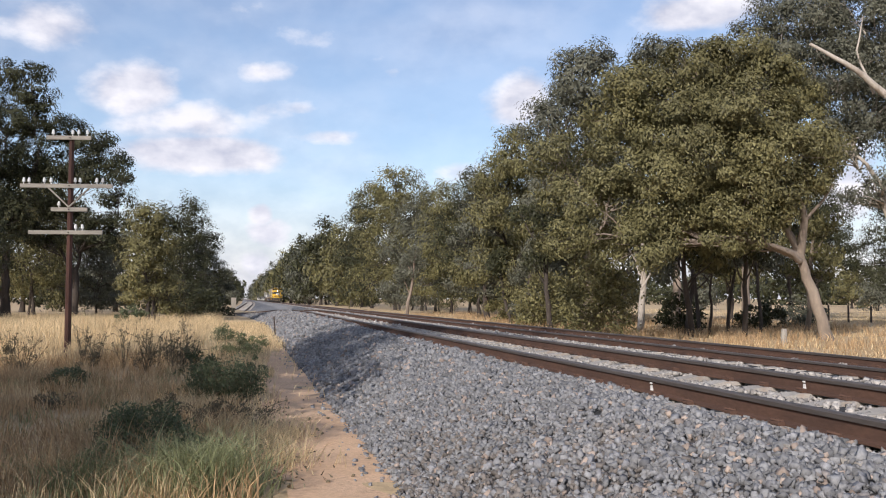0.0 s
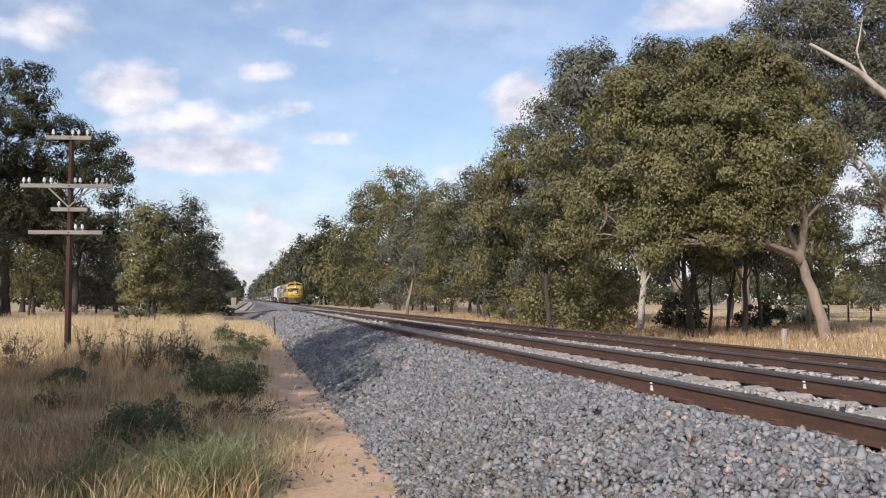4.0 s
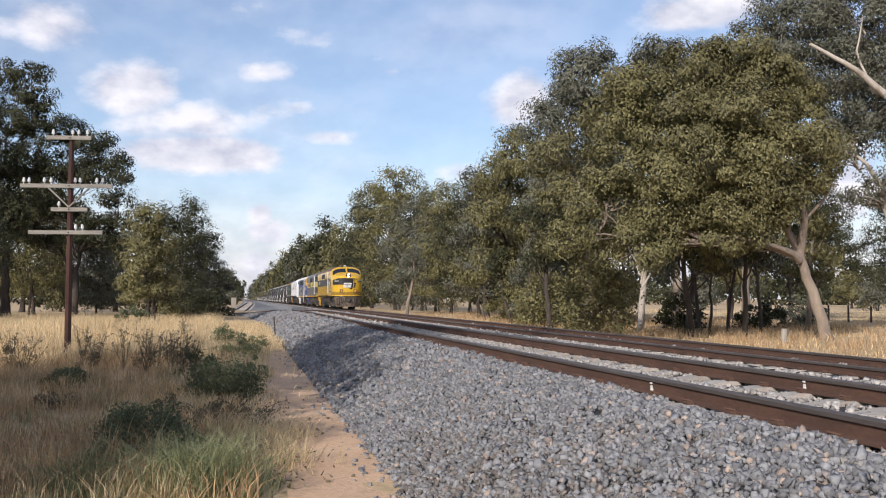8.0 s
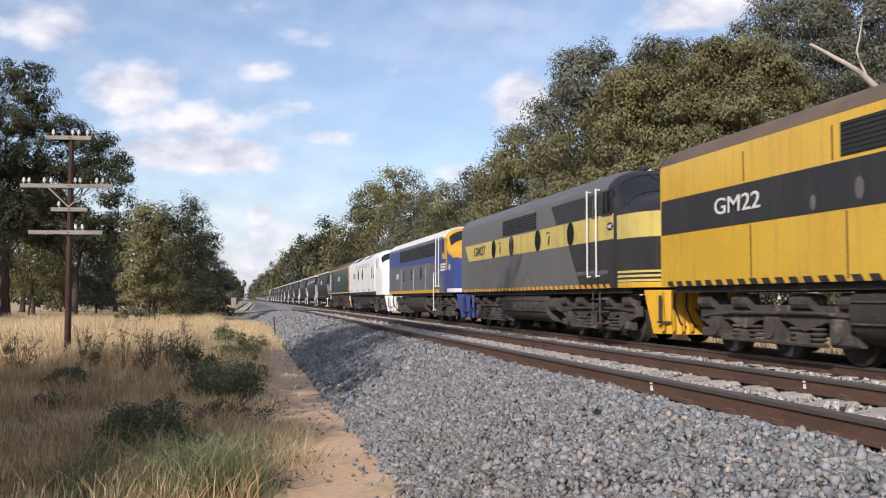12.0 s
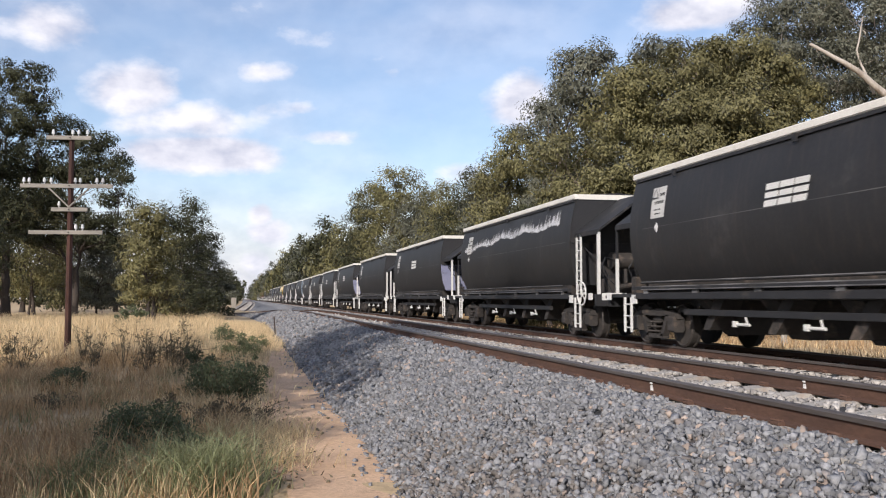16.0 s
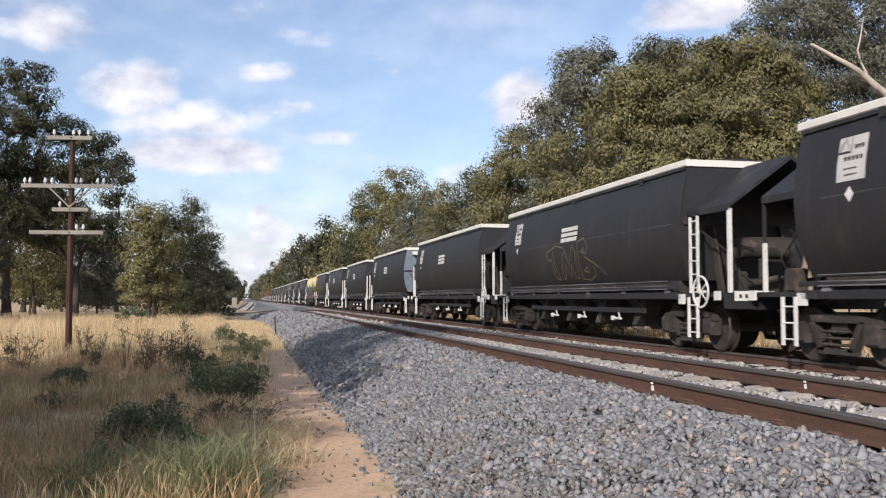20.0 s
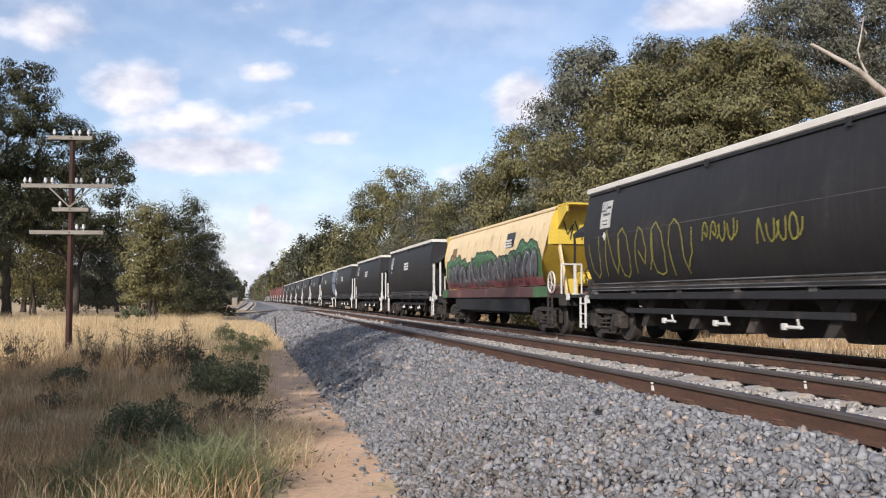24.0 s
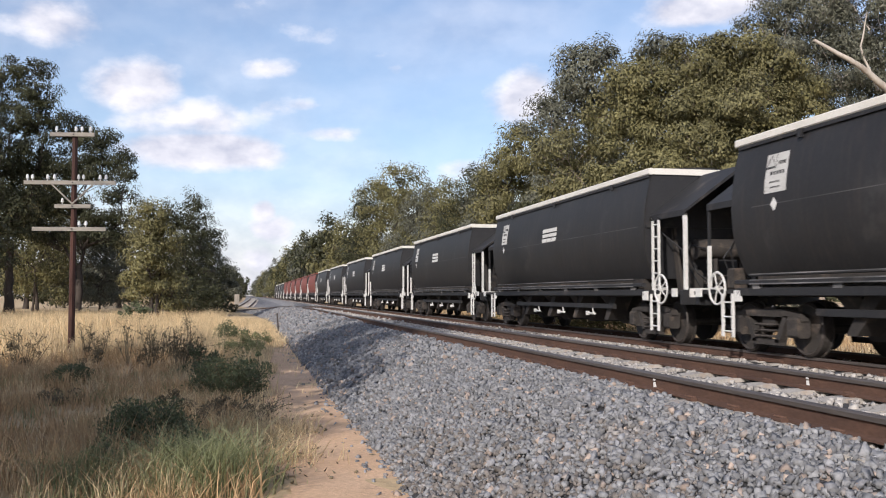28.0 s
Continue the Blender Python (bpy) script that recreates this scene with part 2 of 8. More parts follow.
M = {
    "earth": material("dry earth", (0.60, 0.45, 0.265), (0.49, 0.35, 0.195), 0.35, 0.95, bump=0.02, fine=9, stain=(0.36, 0.27, 0.15), stain_scale=0.25),
    "sand": material("orange sand", (0.72, 0.485, 0.31), (0.62, 0.40, 0.24), 0.9, 0.95, bump=0.012, fine=22, stain=(0.3, 0.21, 0.13), stain_scale=1.6),
    # near-black base: the shade in the gaps between stones is put into this colour
    "ballast_bed": material("ballast bed, darkened as shade between stones", (0.07, 0.068, 0.07), (0.035, 0.035, 0.036), 9, 0.9, bump=0.05, fine=16, stain=(0.3, 0.25, 0.2), stain_scale=0.5, stain_at=0.62),
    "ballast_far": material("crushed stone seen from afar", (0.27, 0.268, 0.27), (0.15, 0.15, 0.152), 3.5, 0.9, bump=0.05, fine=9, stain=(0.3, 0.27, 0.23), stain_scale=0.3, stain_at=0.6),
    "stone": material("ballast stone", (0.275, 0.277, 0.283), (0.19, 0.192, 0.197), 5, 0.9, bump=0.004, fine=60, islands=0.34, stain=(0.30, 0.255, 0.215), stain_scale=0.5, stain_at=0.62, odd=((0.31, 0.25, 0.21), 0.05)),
    "stone_brown": material("earth-stained ballast stone", (0.225, 0.203, 0.185), (0.155, 0.138, 0.125), 5, 0.92, bump=0.004, fine=60, islands=0.35),
    "stone_piece": material("loose ballast stone", (0.30, 0.303, 0.317), (0.165, 0.167, 0.178), 9, 0.85, bump=0.006, fine=60, pieces=0.4),
    "stone_pale": material("dusty ballast stone", (0.46, 0.43, 0.39), (0.33, 0.31, 0.29), 5, 0.9, bump=0.006, fine=60, islands=0.35),
    "concrete": material("concrete sleeper", (0.50, 0.46, 0.41), (0.40, 0.37, 0.33), 3, 0.9, bump=0.004, fine=50, stain=(0.33, 0.24, 0.18), pieces=0.12),
    "rust": material("rusty rail side", (0.13, 0.072, 0.05), (0.085, 0.05, 0.038), 5, 0.85, bump=0.003, fine=60, stretch=(1, 0.3, 1), spec=0.25),
    "rail_top": material("worn rail head", (0.19, 0.165, 0.15), (0.12, 0.1, 0.09), 3, 0.5, 0.5, stretch=(1, 0.1, 1)),
    "dark_steel": material("dirty underframe steel", (0.034, 0.031, 0.029), (0.056, 0.047, 0.04), 3, 0.8, 0.0, bump=0.004, fine=30, stain=(0.13, 0.10, 0.078), stain_scale=2.0),
    "bogie": material("dusty bogie steel", (0.095, 0.08, 0.069), (0.045, 0.039, 0.035), 3, 0.85, 0.0, bump=0.005, fine=24, stain=(0.20, 0.155, 0.12), stain_scale=2.4),
    "bogie_dark": material("grimy wagon bogie steel", (0.062, 0.053, 0.047), (0.032, 0.029, 0.027), 3, 0.85, 0.0, bump=0.005, fine=24, stain=(0.13, 0.10, 0.078), stain_scale=2.4),
    "pilot_dust": material("dust-caked front skirt", (0.20, 0.155, 0.115), (0.10, 0.08, 0.064), 2.2, 0.85, bump=0.004, fine=24, stain=(0.34, 0.24, 0.13), stain_scale=1.6, stain_at=0.56, streak=0.6),
    "wheel": material("wheel steel", (0.10, 0.085, 0.075), (0.06, 0.052, 0.048), 6, 0.6, 0.4),
    "black": material("black wagon paint", (0.017, 0.0163, 0.0163), (0.026, 0.025, 0.025), 0.8, 0.55, bump=0.0015, fine=14, stain=(0.05, 0.047, 0.044), stain_scale=0.8, stain_at=0.6, streak=0.10),
    "worn_edge": material("rubbed steel edge", (0.30, 0.29, 0.285), (0.05, 0.05, 0.05), 2.2, 0.5, 0.2, stretch=(1, 0.35, 1), stain=(0.03, 0.03, 0.03), stain_scale=0.9, stain_at=0.5),
    "seam": material("dusty weld seam", (0.13, 0.125, 0.12), (0.03, 0.03, 0.03), 0.7, 0.6, stain=(0.24, 0.23, 0.22), stain_scale=1.1, stain_at=0.6),
    "silver_dim": material("thin scraped paint", (0.46, 0.45, 0.44), (0.22, 0.215, 0.21), 2.5, 0.5, 0.0, islands=0.45, stretch=(1, 3, 0.4)),
    "black2": material("dull black paint", (0.028, 0.028, 0.03), (0.018, 0.018, 0.02), 1.5, 0.65, stain=(0.06, 0.052, 0.046), stain_scale=1.5),
    "cream_rim": material("off-white roof edge", (0.80, 0.77, 0.70), (0.7, 0.67, 0.6), 1.0, 0.6, stain=(0.4, 0.34, 0.26), stain_scale=1.4, stain_at=0.62),
    "white": material("white paint", (0.78, 0.77, 0.74), (0.68, 0.67, 0.63), 1.2, 0.45, stain=(0.5, 0.46, 0.4), stain_scale=1.8, stain_at=0.66),
    "end_yellow": material("bright yellow end paint", (0.80, 0.58, 0.08), (0.70, 0.50, 0.07), 0.9, 0.5, stain=(0.4, 0.28, 0.08), stain_scale=1.8, stain_at=0.62, streak=0.3),
    "panel_white": material("worn white panel", (0.62, 0.61, 0.58), (0.5, 0.49, 0.46), 2.5, 0.55, stain=(0.2, 0.19, 0.18), stain_scale=3.2, stain_at=0.6),
    "loco_white": material("white loco paint", (0.88, 0.88, 0.875), (0.83, 0.825, 0.815), 0.6, 0.35, stain=(0.66, 0.62, 0.57), stain_scale=0.9, stain_at=0.68, streak=0.06),
    "yellow": material("yellow loco paint", (0.75, 0.465, 0.034), (0.66, 0.385, 0.024), 0.5, 0.3, stain=(0.42, 0.20, 0.03), stain_scale=1.2, stain_at=0.62, streak=0.35, coat=0.2),
    "pale_yellow": material("pale yellow band", (0.70, 0.56, 0.16), (0.6, 0.47, 0.13), 0.6, 0.45, stain=(0.4, 0.3, 0.1), streak=0.3),
    "gold": material("golden yellow paint", (0.75, 0.42, 0.03), (0.66, 0.36, 0.03), 0.6, 0.4, streak=0.3),
    "charcoal": material("charcoal loco paint", (0.020, 0.0195, 0.021), (0.03, 0.029, 0.029), 0.8, 0.4, streak=0.2),
    "grey": material("weathered grey paint", (0.15, 0.147, 0.145), (0.125, 0.122, 0.12), 0.7, 0.5, stain=(0.17, 0.155, 0.14), stain_scale=0.9, streak=0.25),
    "blue": material("royal blue paint", (0.035, 0.065, 0.26), (0.045, 0.065, 0.20), 0.7, 0.4, stain=(0.10, 0.1, 0.14), streak=0.3),
    "blue_grey": material("faded blue-grey side", (0.15, 0.16, 0.185), (0.11, 0.12, 0.14), 0.7, 0.5, stain=(0.17, 0.17, 0.18), streak=0.3),
    "green_faded": material("faded grey-green paint", (0.035, 0.042, 0.036), (0.022, 0.03, 0.025), 0.9, 0.6),
    "green": material("dark green loco paint", (0.006, 0.032, 0.022), (0.005, 0.024, 0.017), 0.5, 0.38, streak=0.05, coat=0.08),
    "orange": material("orange-yellow trim", (0.78, 0.36, 0.02), (0.7, 0.32, 0.02), 0.7, 0.4, streak=0.2),
    "roof_grime": material("sooty brown roof", (0.20, 0.13, 0.085), (0.12, 0.09, 0.07), 0.9, 0.7, stain=(0.06, 0.05, 0.045), stain_scale=1.0),
    "glass": material("dark cab glass", (0.012, 0.014, 0.017), (0.016, 0.018, 0.02), 1.0, 0.06, spec=0.8),
    "grille": material("dark grille", (0.018, 0.017, 0.016), (0.03, 0.028, 0.026), 3, 0.7),
    "primer": material("bluish primer patch", (0.22, 0.23, 0.36), (0.30, 0.31, 0.42), 1.3, 0.6, stain=(0.1, 0.1, 0.13), stain_scale=2),
    "slate": material("slate blue end panel", (0.16, 0.20, 0.25), (0.2, 0.24, 0.28), 1.3, 0.6, stain=(0.08, 0.09, 0.1), stain_scale=2),
    "silver": material("bare primer patch", (0.70, 0.70, 0.71), (0.48, 0.48, 0.49), 1.2, 0.5, streak=0.2),
    "cream": material("cream wagon paint", (0.90, 0.715, 0.42), (0.84, 0.655, 0.375), 0.7, 0.5, stain=(0.62, 0.49, 0.28), stain_scale=1.0, streak=0.3),
    "red": material("faded red wagon paint", (0.27, 0.062, 0.04), (0.2, 0.05, 0.035), 0.8, 0.6, stain=(0.16, 0.06, 0.04), streak=0.3),
    "paint_red": material("red spray paint", (0.24, 0.06, 0.065), (0.31, 0.10, 0.10), 1.4, 0.5),
    "paint_green": material("green spray paint", (0.085, 0.19, 0.085), (0.05, 0.12, 0.05), 1.6, 0.5),
    "sill_plum": material("plum-brown sprayed sill", (0.15, 0.062, 0.06), (0.09, 0.055, 0.05), 1.1, 0.6, stain=(0.24, 0.12, 0.11), stain_scale=1.3, streak=0.3),
    "paint_mint": material("pale green spray line", (0.24, 0.42, 0.26), (0.17, 0.33, 0.19), 1.6, 0.5),
    "paint_grey": material("grey spray paint", (0.085, 0.088, 0.097), (0.15, 0.15, 0.16), 1.4, 0.5),
    "paint_black": material("black spray paint", (0.02, 0.02, 0.02), (0.03, 0.03, 0.03), 2, 0.5),
    "paint_lime": material("yellow-green spray line", (0.36, 0.33, 0.06), (0.28, 0.25, 0.06), 2, 0.5),
    "paint_tan": material("tan spray line", (0.22, 0.18, 0.10), (0.15, 0.12, 0.07), 2, 0.5),
    "brown_patch": material("brown repaint patch", (0.30, 0.17, 0.09), (0.26, 0.15, 0.09), 2, 0.6),
    "pole": material("red-brown weathered pole", (0.085, 0.037, 0.026), (0.05, 0.025, 0.02), 3, 0.85, bump=0.006, fine=30, stretch=(1, 1, 0.15)),
    "arm": material("grey weathered timber", (0.36, 0.33, 0.28), (0.24, 0.22, 0.19), 6, 0.85, bump=0.004, fine=40, stretch=(0.2, 1, 1)),
    "porcelain": material("white porcelain", (0.8, 0.8, 0.78), (0.7, 0.7, 0.69), 4, 0.2),
    "bark": material("pale eucalypt bark", (0.36, 0.29, 0.225), (0.19, 0.15, 0.12), 1.3, 0.9, bump=0.02, fine=12, stretch=(1, 1, 0.3), stain=(0.15, 0.12, 0.095), stain_scale=0.8, stain_at=0.5),
    # dark brown bark, made darker still to hold the shade of the crowns
    "bark_dark": material("dark rough bark, deepened as crown shade", (0.085, 0.068, 0.056), (0.05, 0.041, 0.035), 2.0, 0.95, bump=0.03, fine=14, stretch=(1, 1, 0.25)),
    "bark_white": material("white smooth bark", (0.56, 0.5, 0.43), (0.42, 0.37, 0.31), 1.2, 0.85, bump=0.01, fine=12, stretch=(1, 1, 0.3), stain=(0.25, 0.2, 0.16)),
    "leaf_olive": material("olive eucalypt leaves", (0.218, 0.198, 0.085), (0.132, 0.122, 0.056), 0.35, 0.55, islands=0.45, translucent=0.10, spec=0.22),
    "leaf_grey": material("grey-green eucalypt leaves", (0.165, 0.165, 0.118), (0.105, 0.108, 0.078), 0.35, 0.55, islands=0.45, translucent=0.10, spec=0.25),
    "leaf_deep": material("deep green leaves", (0.070, 0.072, 0.034), (0.042, 0.045, 0.023), 0.4, 0.55, islands=0.45, translucent=0.08, spec=0.22),
    "leaf_bush": material("dark bush leaves", (0.145, 0.165, 0.082), (0.095, 0.115, 0.06), 2, 0.6, islands=0.45, translucent=0.25),
    "grass_gold": material("golden dry grass", (0.80, 0.635, 0.39), (0.66, 0.505, 0.295), 0.3, 0.8, islands=0.35, translucent=0.3),
    "grass_brown": material("brownish dry grass", (0.60, 0.41, 0.225), (0.42, 0.285, 0.155), 0.5, 0.85, islands=0.4, translucent=0.25),
    "grass_green": material("green grass", (0.29, 0.31, 0.155), (0.20, 0.22, 0.10), 0.8, 0.7, islands=0.4, translucent=0.3),
    "grass_pale": material("pale green strappy grass", (0.42, 0.42, 0.24), (0.30, 0.31, 0.16), 0.8, 0.6, islands=0.35, translucent=0.25),
    "weed_dead": material("grey-brown dead weeds", (0.21, 0.17, 0.105), (0.14, 0.115, 0.075), 2, 0.9, islands=0.4),
    "weed_dark": material("dark withered weed heads", (0.15, 0.13, 0.085), (0.09, 0.08, 0.052), 3, 0.9, islands=0.4),
    "timber_grey": material("weathered post", (0.40, 0.37, 0.32), (0.28, 0.25, 0.21), 4, 0.9, bump=0.005, fine=30, stretch=(1, 1, 0.2)),
    "iron": material("dark iron", (0.05, 0.045, 0.042), (0.08, 0.06, 0.05), 4, 0.7, 0.3),
    "tank_red": material("red air tank", (0.42, 0.07, 0.03), (0.3, 0.05, 0.03), 3, 0.45),
}


def lamp_glow(name, c, power):
    m = bpy.data.materials.new(name)
    m.use_nodes = True
    b = m.node_tree.nodes["Principled BSDF"]
    b.inputs["Base Color"].default_value = (*c, 1)
    b.inputs["Emission Color"].default_value, b.inputs["Emission Strength"].default_value = (*c, 1), power
    return m


M["headlamp"] = lamp_glow("lit headlamp", (1.0, 0.95, 0.85), 9.0)


# ---- builders ----
def part(name, bm, mat, parent=None, label=""):
    me = bpy.data.meshes.new(name)
    bm.to_mesh(me)
    bm.free()
    me.materials.append(M[mat])
    ob = new(name, me)
    if parent is not None:
        ob.parent = parent
    if label:
        ob["label"] = label
    return ob


def thing(name, label, category, group="", m=None, kind=""):
    ob = new(name)
    ob.empty_display_size = 0.3
    if m is not None:
        ob.matrix_basis = m
    return tagged(ob, label, category, group, kind)


def box(bm, x0, x1, y0, y1, z0, z1, b=0.0):
    """A box; b cuts its upright and level edges off along y."""
    if b:
        o = [(x0 + b, z0), (x1 - b, z0), (x1, z0 + b), (x1, z1 - b), (x1 - b, z1), (x0 + b, z1), (x0, z1 - b), (x0, z0 + b)]
        return prism_y(bm, o, y0, y1)
    v = [bm.verts.new((x, y, z)) for x in (x0, x1) for y in (y0, y1) for z in (z0, z1)]
    for f in ((0, 1, 3, 2), (4, 6, 7, 5), (0, 4, 5, 1), (2, 3, 7, 6), (0, 2, 6, 4), (1, 5, 7, 3)):
        bm.faces.new([v[i] for i in f])
    return bm


def prism(bm, outline, put, a, b):
    lo = [bm.verts.new(put(p, a)) for p in outline]
    hi = [bm.verts.new(put(p, b)) for p in outline]
    n = len(outline)
    bm.faces.new(lo[::-1])
    bm.faces.new(hi)
    for i in range(n):
        bm.faces.new((lo[i], lo[(i + 1) % n], hi[(i + 1) % n], hi[i]))
    bmesh.ops.recalc_face_normals(bm, faces=bm.faces[:])
    return bm


def prism_y(bm, outline, a, b):
    return prism(bm, outline, lambda p, t: (p[0], t, p[1]), a, b)


def prism_x(bm, outline, a, b):
    return prism(bm, outline, lambda p, t: (t, p[0], p[1]), a, b)


def prism_z(bm, outline, a, b):
    return prism(bm, outline, lambda p, t: (p[0], p[1], t), a, b)


def rod(bm, p0, p1, r, seg=8, r1=None):
    p0, p1 = Vector(p0), Vector(p1)
    ax = (p1 - p0).normalized()
    u = ax.orthogonal().normalized()
    w = ax.cross(u)
    rings = []
    for p, q in ((p0, r), (p1, r if r1 is None else r1)):
        rings.append([bm.verts.new(p + (u * math.cos(2 * math.pi * i / seg) + w * math.sin(2 * math.pi * i / seg)) * q) for i in range(seg)])
    for i in range(seg):
        bm.faces.new((rings[0][i], rings[0][(i + 1) % seg], rings[1][(i + 1) % seg], rings[1][i]))
    bm.faces.new(rings[0][::-1])
    bm.faces.new(rings[1])
    return bm


def pipe(bm, pts, r, seg=6):
    for a, b in zip(pts, pts[1:]):
        rod(bm, a, b, r, seg)
    return bm


def hoop(bm, c, axis, radius, r, n=16, seg=5):
    c, axis = Vector(c), Vector(axis).normalized()
    u = axis.orthogonal().normalized()
    w = axis.cross(u)
    rings = []
    for i in range(n):
        a = 2 * math.pi * i / n
        d = u * math.cos(a) + w * math.sin(a)
        rings.append([bm.verts.new(c + d * (radius + r * math.cos(2 * math.pi * k / seg)) + axis * r * math.sin(2 * math.pi * k / seg)) for k in range(seg)])
    for i in range(n):
        for k in range(seg):
            bm.faces.new((rings[i][k], rings[(i + 1) % n][k], rings[(i + 1) % n][(k + 1) % seg], rings[i][(k + 1) % seg]))
    return bm


def loft(bm, sections, closed=True, caps=True):
    rings = [[bm.verts.new(p) for p in s] for s in sections]
    n = len(rings[0])
    for a, b in zip(rings, rings[1:]):
        for i in range(n if closed else n - 1):
            bm.faces.new((a[i], a[(i + 1) % n], b[(i + 1) % n], b[i]))
    if caps and closed:
        bm.faces.new(rings[0][::-1])
        bm.faces.new(rings[-1])
    bmesh.ops.recalc_face_normals(bm, faces=bm.faces[:])
    return bm


def smooth(ob, angle=35):
    """Rounded shading where faces meet at less than the angle."""
    ob.data.shade_smooth()
    ob.data.set_sharp_from_angle(angle=radians(angle))
    return ob


def raw_mesh(name, verts, faces, mat):
    """A mesh from arrays: verts (n, 3), faces (m, k)."""
    verts, faces = np.asarray(verts, np.float32), np.asarray(faces, np.int32)
    me = bpy.data.meshes.new(name)
    me.vertices.add(len(verts))
    me.vertices.foreach_set("co", verts.ravel())
    me.loops.add(faces.size)
    me.loops.foreach_set("vertex_index", faces.ravel())
    me.polygons.add(len(faces))
    k = faces.shape[1]
    me.polygons.foreach_set("loop_start", np.arange(0, faces.size, k, dtype=np.int32))
    me.update(calc_edges=True)
    me.validate()
    me.materials.append(M[mat])
    return me


B = bmesh.new

# ---- ground, ballast and the two tracks (x across the line, y along it, z up) ----
NEAR_X, NEAR_Z = 4.585, 0.86
FAR_X, FAR_Z = 10.0, 0.57
HALF_GAUGE = 0.753


def ground_z(x, y):
    x, y = np.asarray(x, float), np.asarray(y, float)
    z = 0.07 * np.sin(x * 0.31 + 1.3) * np.cos(y * 0.23) + 0.04 * np.sin(x * 0.9 + y * 0.7) + 0.02 * np.sin(2.3 * x - 1.7 * y)
    line = np.clip((np.abs(x - 7.0) - 5.5) / 3.0, 0, 1)
    return z * line - 0.10 * (1 - line)


def sheet(name, xs, ys, height, mat, drop=None):
    X, Y = np.meshgrid(xs, ys)
    Z = height(X, Y)
    n, m = len(ys), len(xs)
    idx = np.arange(n * m).reshape(n, m)
    f = np.stack((idx[:-1, :-1], idx[:-1, 1:], idx[1:, 1:], idx[1:, :-1]), -1).reshape(-1, 4)
    if drop is not None:
        c = np.stack((X, Y), -1).reshape(-1, 2)[f].mean(1)
        f = f[~drop(c[:, 0], c[:, 1])]
    ob = new(name, raw_mesh(name, np.stack((X, Y, Z), -1).reshape(-1, 3), f, mat))
    ob.data.shade_smooth()
    return ob


gx = np.concatenate(([-2500, -1200, -600, -300, -150, -90, -60], np.arange(-45, 60, 0.9), [70, 100, 160, 300, 600, 1200, 2500]))
gy = np.concatenate(([-900, -300, -120, -60], np.arange(-30, 100, 1.0), [110, 130, 160, 220, 320, 500, 900, 1800, 4500]))
tagged(sheet("ground", gx, gy, ground_z, "earth"), "dry straw-coloured paddock soil with sparse dead grass", "ground", kind="structure")


def path_height(x, y):
    return ground_z(x, y) + 0.012 + 0.012 * np.sin(3 * x + 2 * y) * np.sin(1.3 * y)


def off_path(x, y):
    left = 0.20 + 0.16 * np.sin(y * 0.9) + 0.1 * np.sin(y * 2.3 + 1) + 0.0016 * (y - 8) ** 2
    return (x < left) | (x > 2.05)


tagged(sheet("sand_path", np.arange(-1.0, 2.2, 0.07), np.arange(-12.0, 34, 0.12), path_height, "sand", off_path),
       "bare orange sandy strip along the foot of the ballast", "path", kind="structure")

PROFILE = ((1.25, -0.16), (1.56, -0.02), (2.05, 0.22), (2.6, 0.44), (3.08, 0.62), (3.4, 0.68), (3.9, 0.655), (4.6, 0.65), (5.3, 0.655), (5.9, 0.66),
           (6.4, 0.60), (7.1, 0.46), (7.9, 0.41), (8.6, 0.385), (10.0, 0.38), (11.4, 0.385), (12.1, 0.33), (12.8, 0.12), (13.5, -0.14))


# farther off the near track swings towards the field and dips: along y, the shift across and the drop
SWING = ((-430, 0, 0), (56, 0, 0), (66, -0.1, -0.02), (78, -0.9, -0.16), (90, -2.7, -0.52), (102, -4.4, -0.82), (114, -5.1, -0.92), (128, -4.9, -0.84), (145, -4.3, -0.62), (180, -3.4, -0.34), (240, -2.5, -0.2),
         (400, -1.4, -0.1), (1500, 0, 0))


def swing(y):
    ys, dx, dz = zip(*SWING)
    return np.interp(y, ys, dx), np.interp(y, ys, dz)


def bed_z(x, y):
    px, pz = zip(*PROFILE)
    dx, dz = swing(y)
    near = np.interp(np.asarray(x) - dx, (0.9,) + px[:12] + (8.4,), (-0.4,) + pz[:12] + (-0.4,)) + dz
    far = np.interp(x, (5.4,) + px[10:], (-0.4,) + pz[10:])
    between = np.where((x > NEAR_X + dx) & (np.asarray(x) < 9.0), 0.22 + dz * 0.4, -0.5)
    return np.maximum(np.maximum(near, far), between)


def bed_height(x, y):
    return bed_z(x, y) + 0.02 * np.sin(x * 5.1 + y * 3.3) * np.sin(y * 2.1 - x * 2) + 0.012 * np.sin(9 * x) * np.sin(7.3 * y)


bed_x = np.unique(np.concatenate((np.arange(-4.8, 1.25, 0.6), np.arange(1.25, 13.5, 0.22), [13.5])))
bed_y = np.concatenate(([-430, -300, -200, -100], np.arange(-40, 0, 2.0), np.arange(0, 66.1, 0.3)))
# near sheet carries the painted gap shade; the far one keeps a stone tone
tagged(sheet("ballast_bed", bed_x, bed_y, bed_height, "ballast_bed"), "long crushed-stone bank under two tracks, darkened as shade between stones", "ballast", kind="structure")
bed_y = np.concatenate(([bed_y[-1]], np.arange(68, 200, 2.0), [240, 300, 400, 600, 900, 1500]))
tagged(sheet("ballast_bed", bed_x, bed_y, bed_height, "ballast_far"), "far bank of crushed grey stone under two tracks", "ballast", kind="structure")


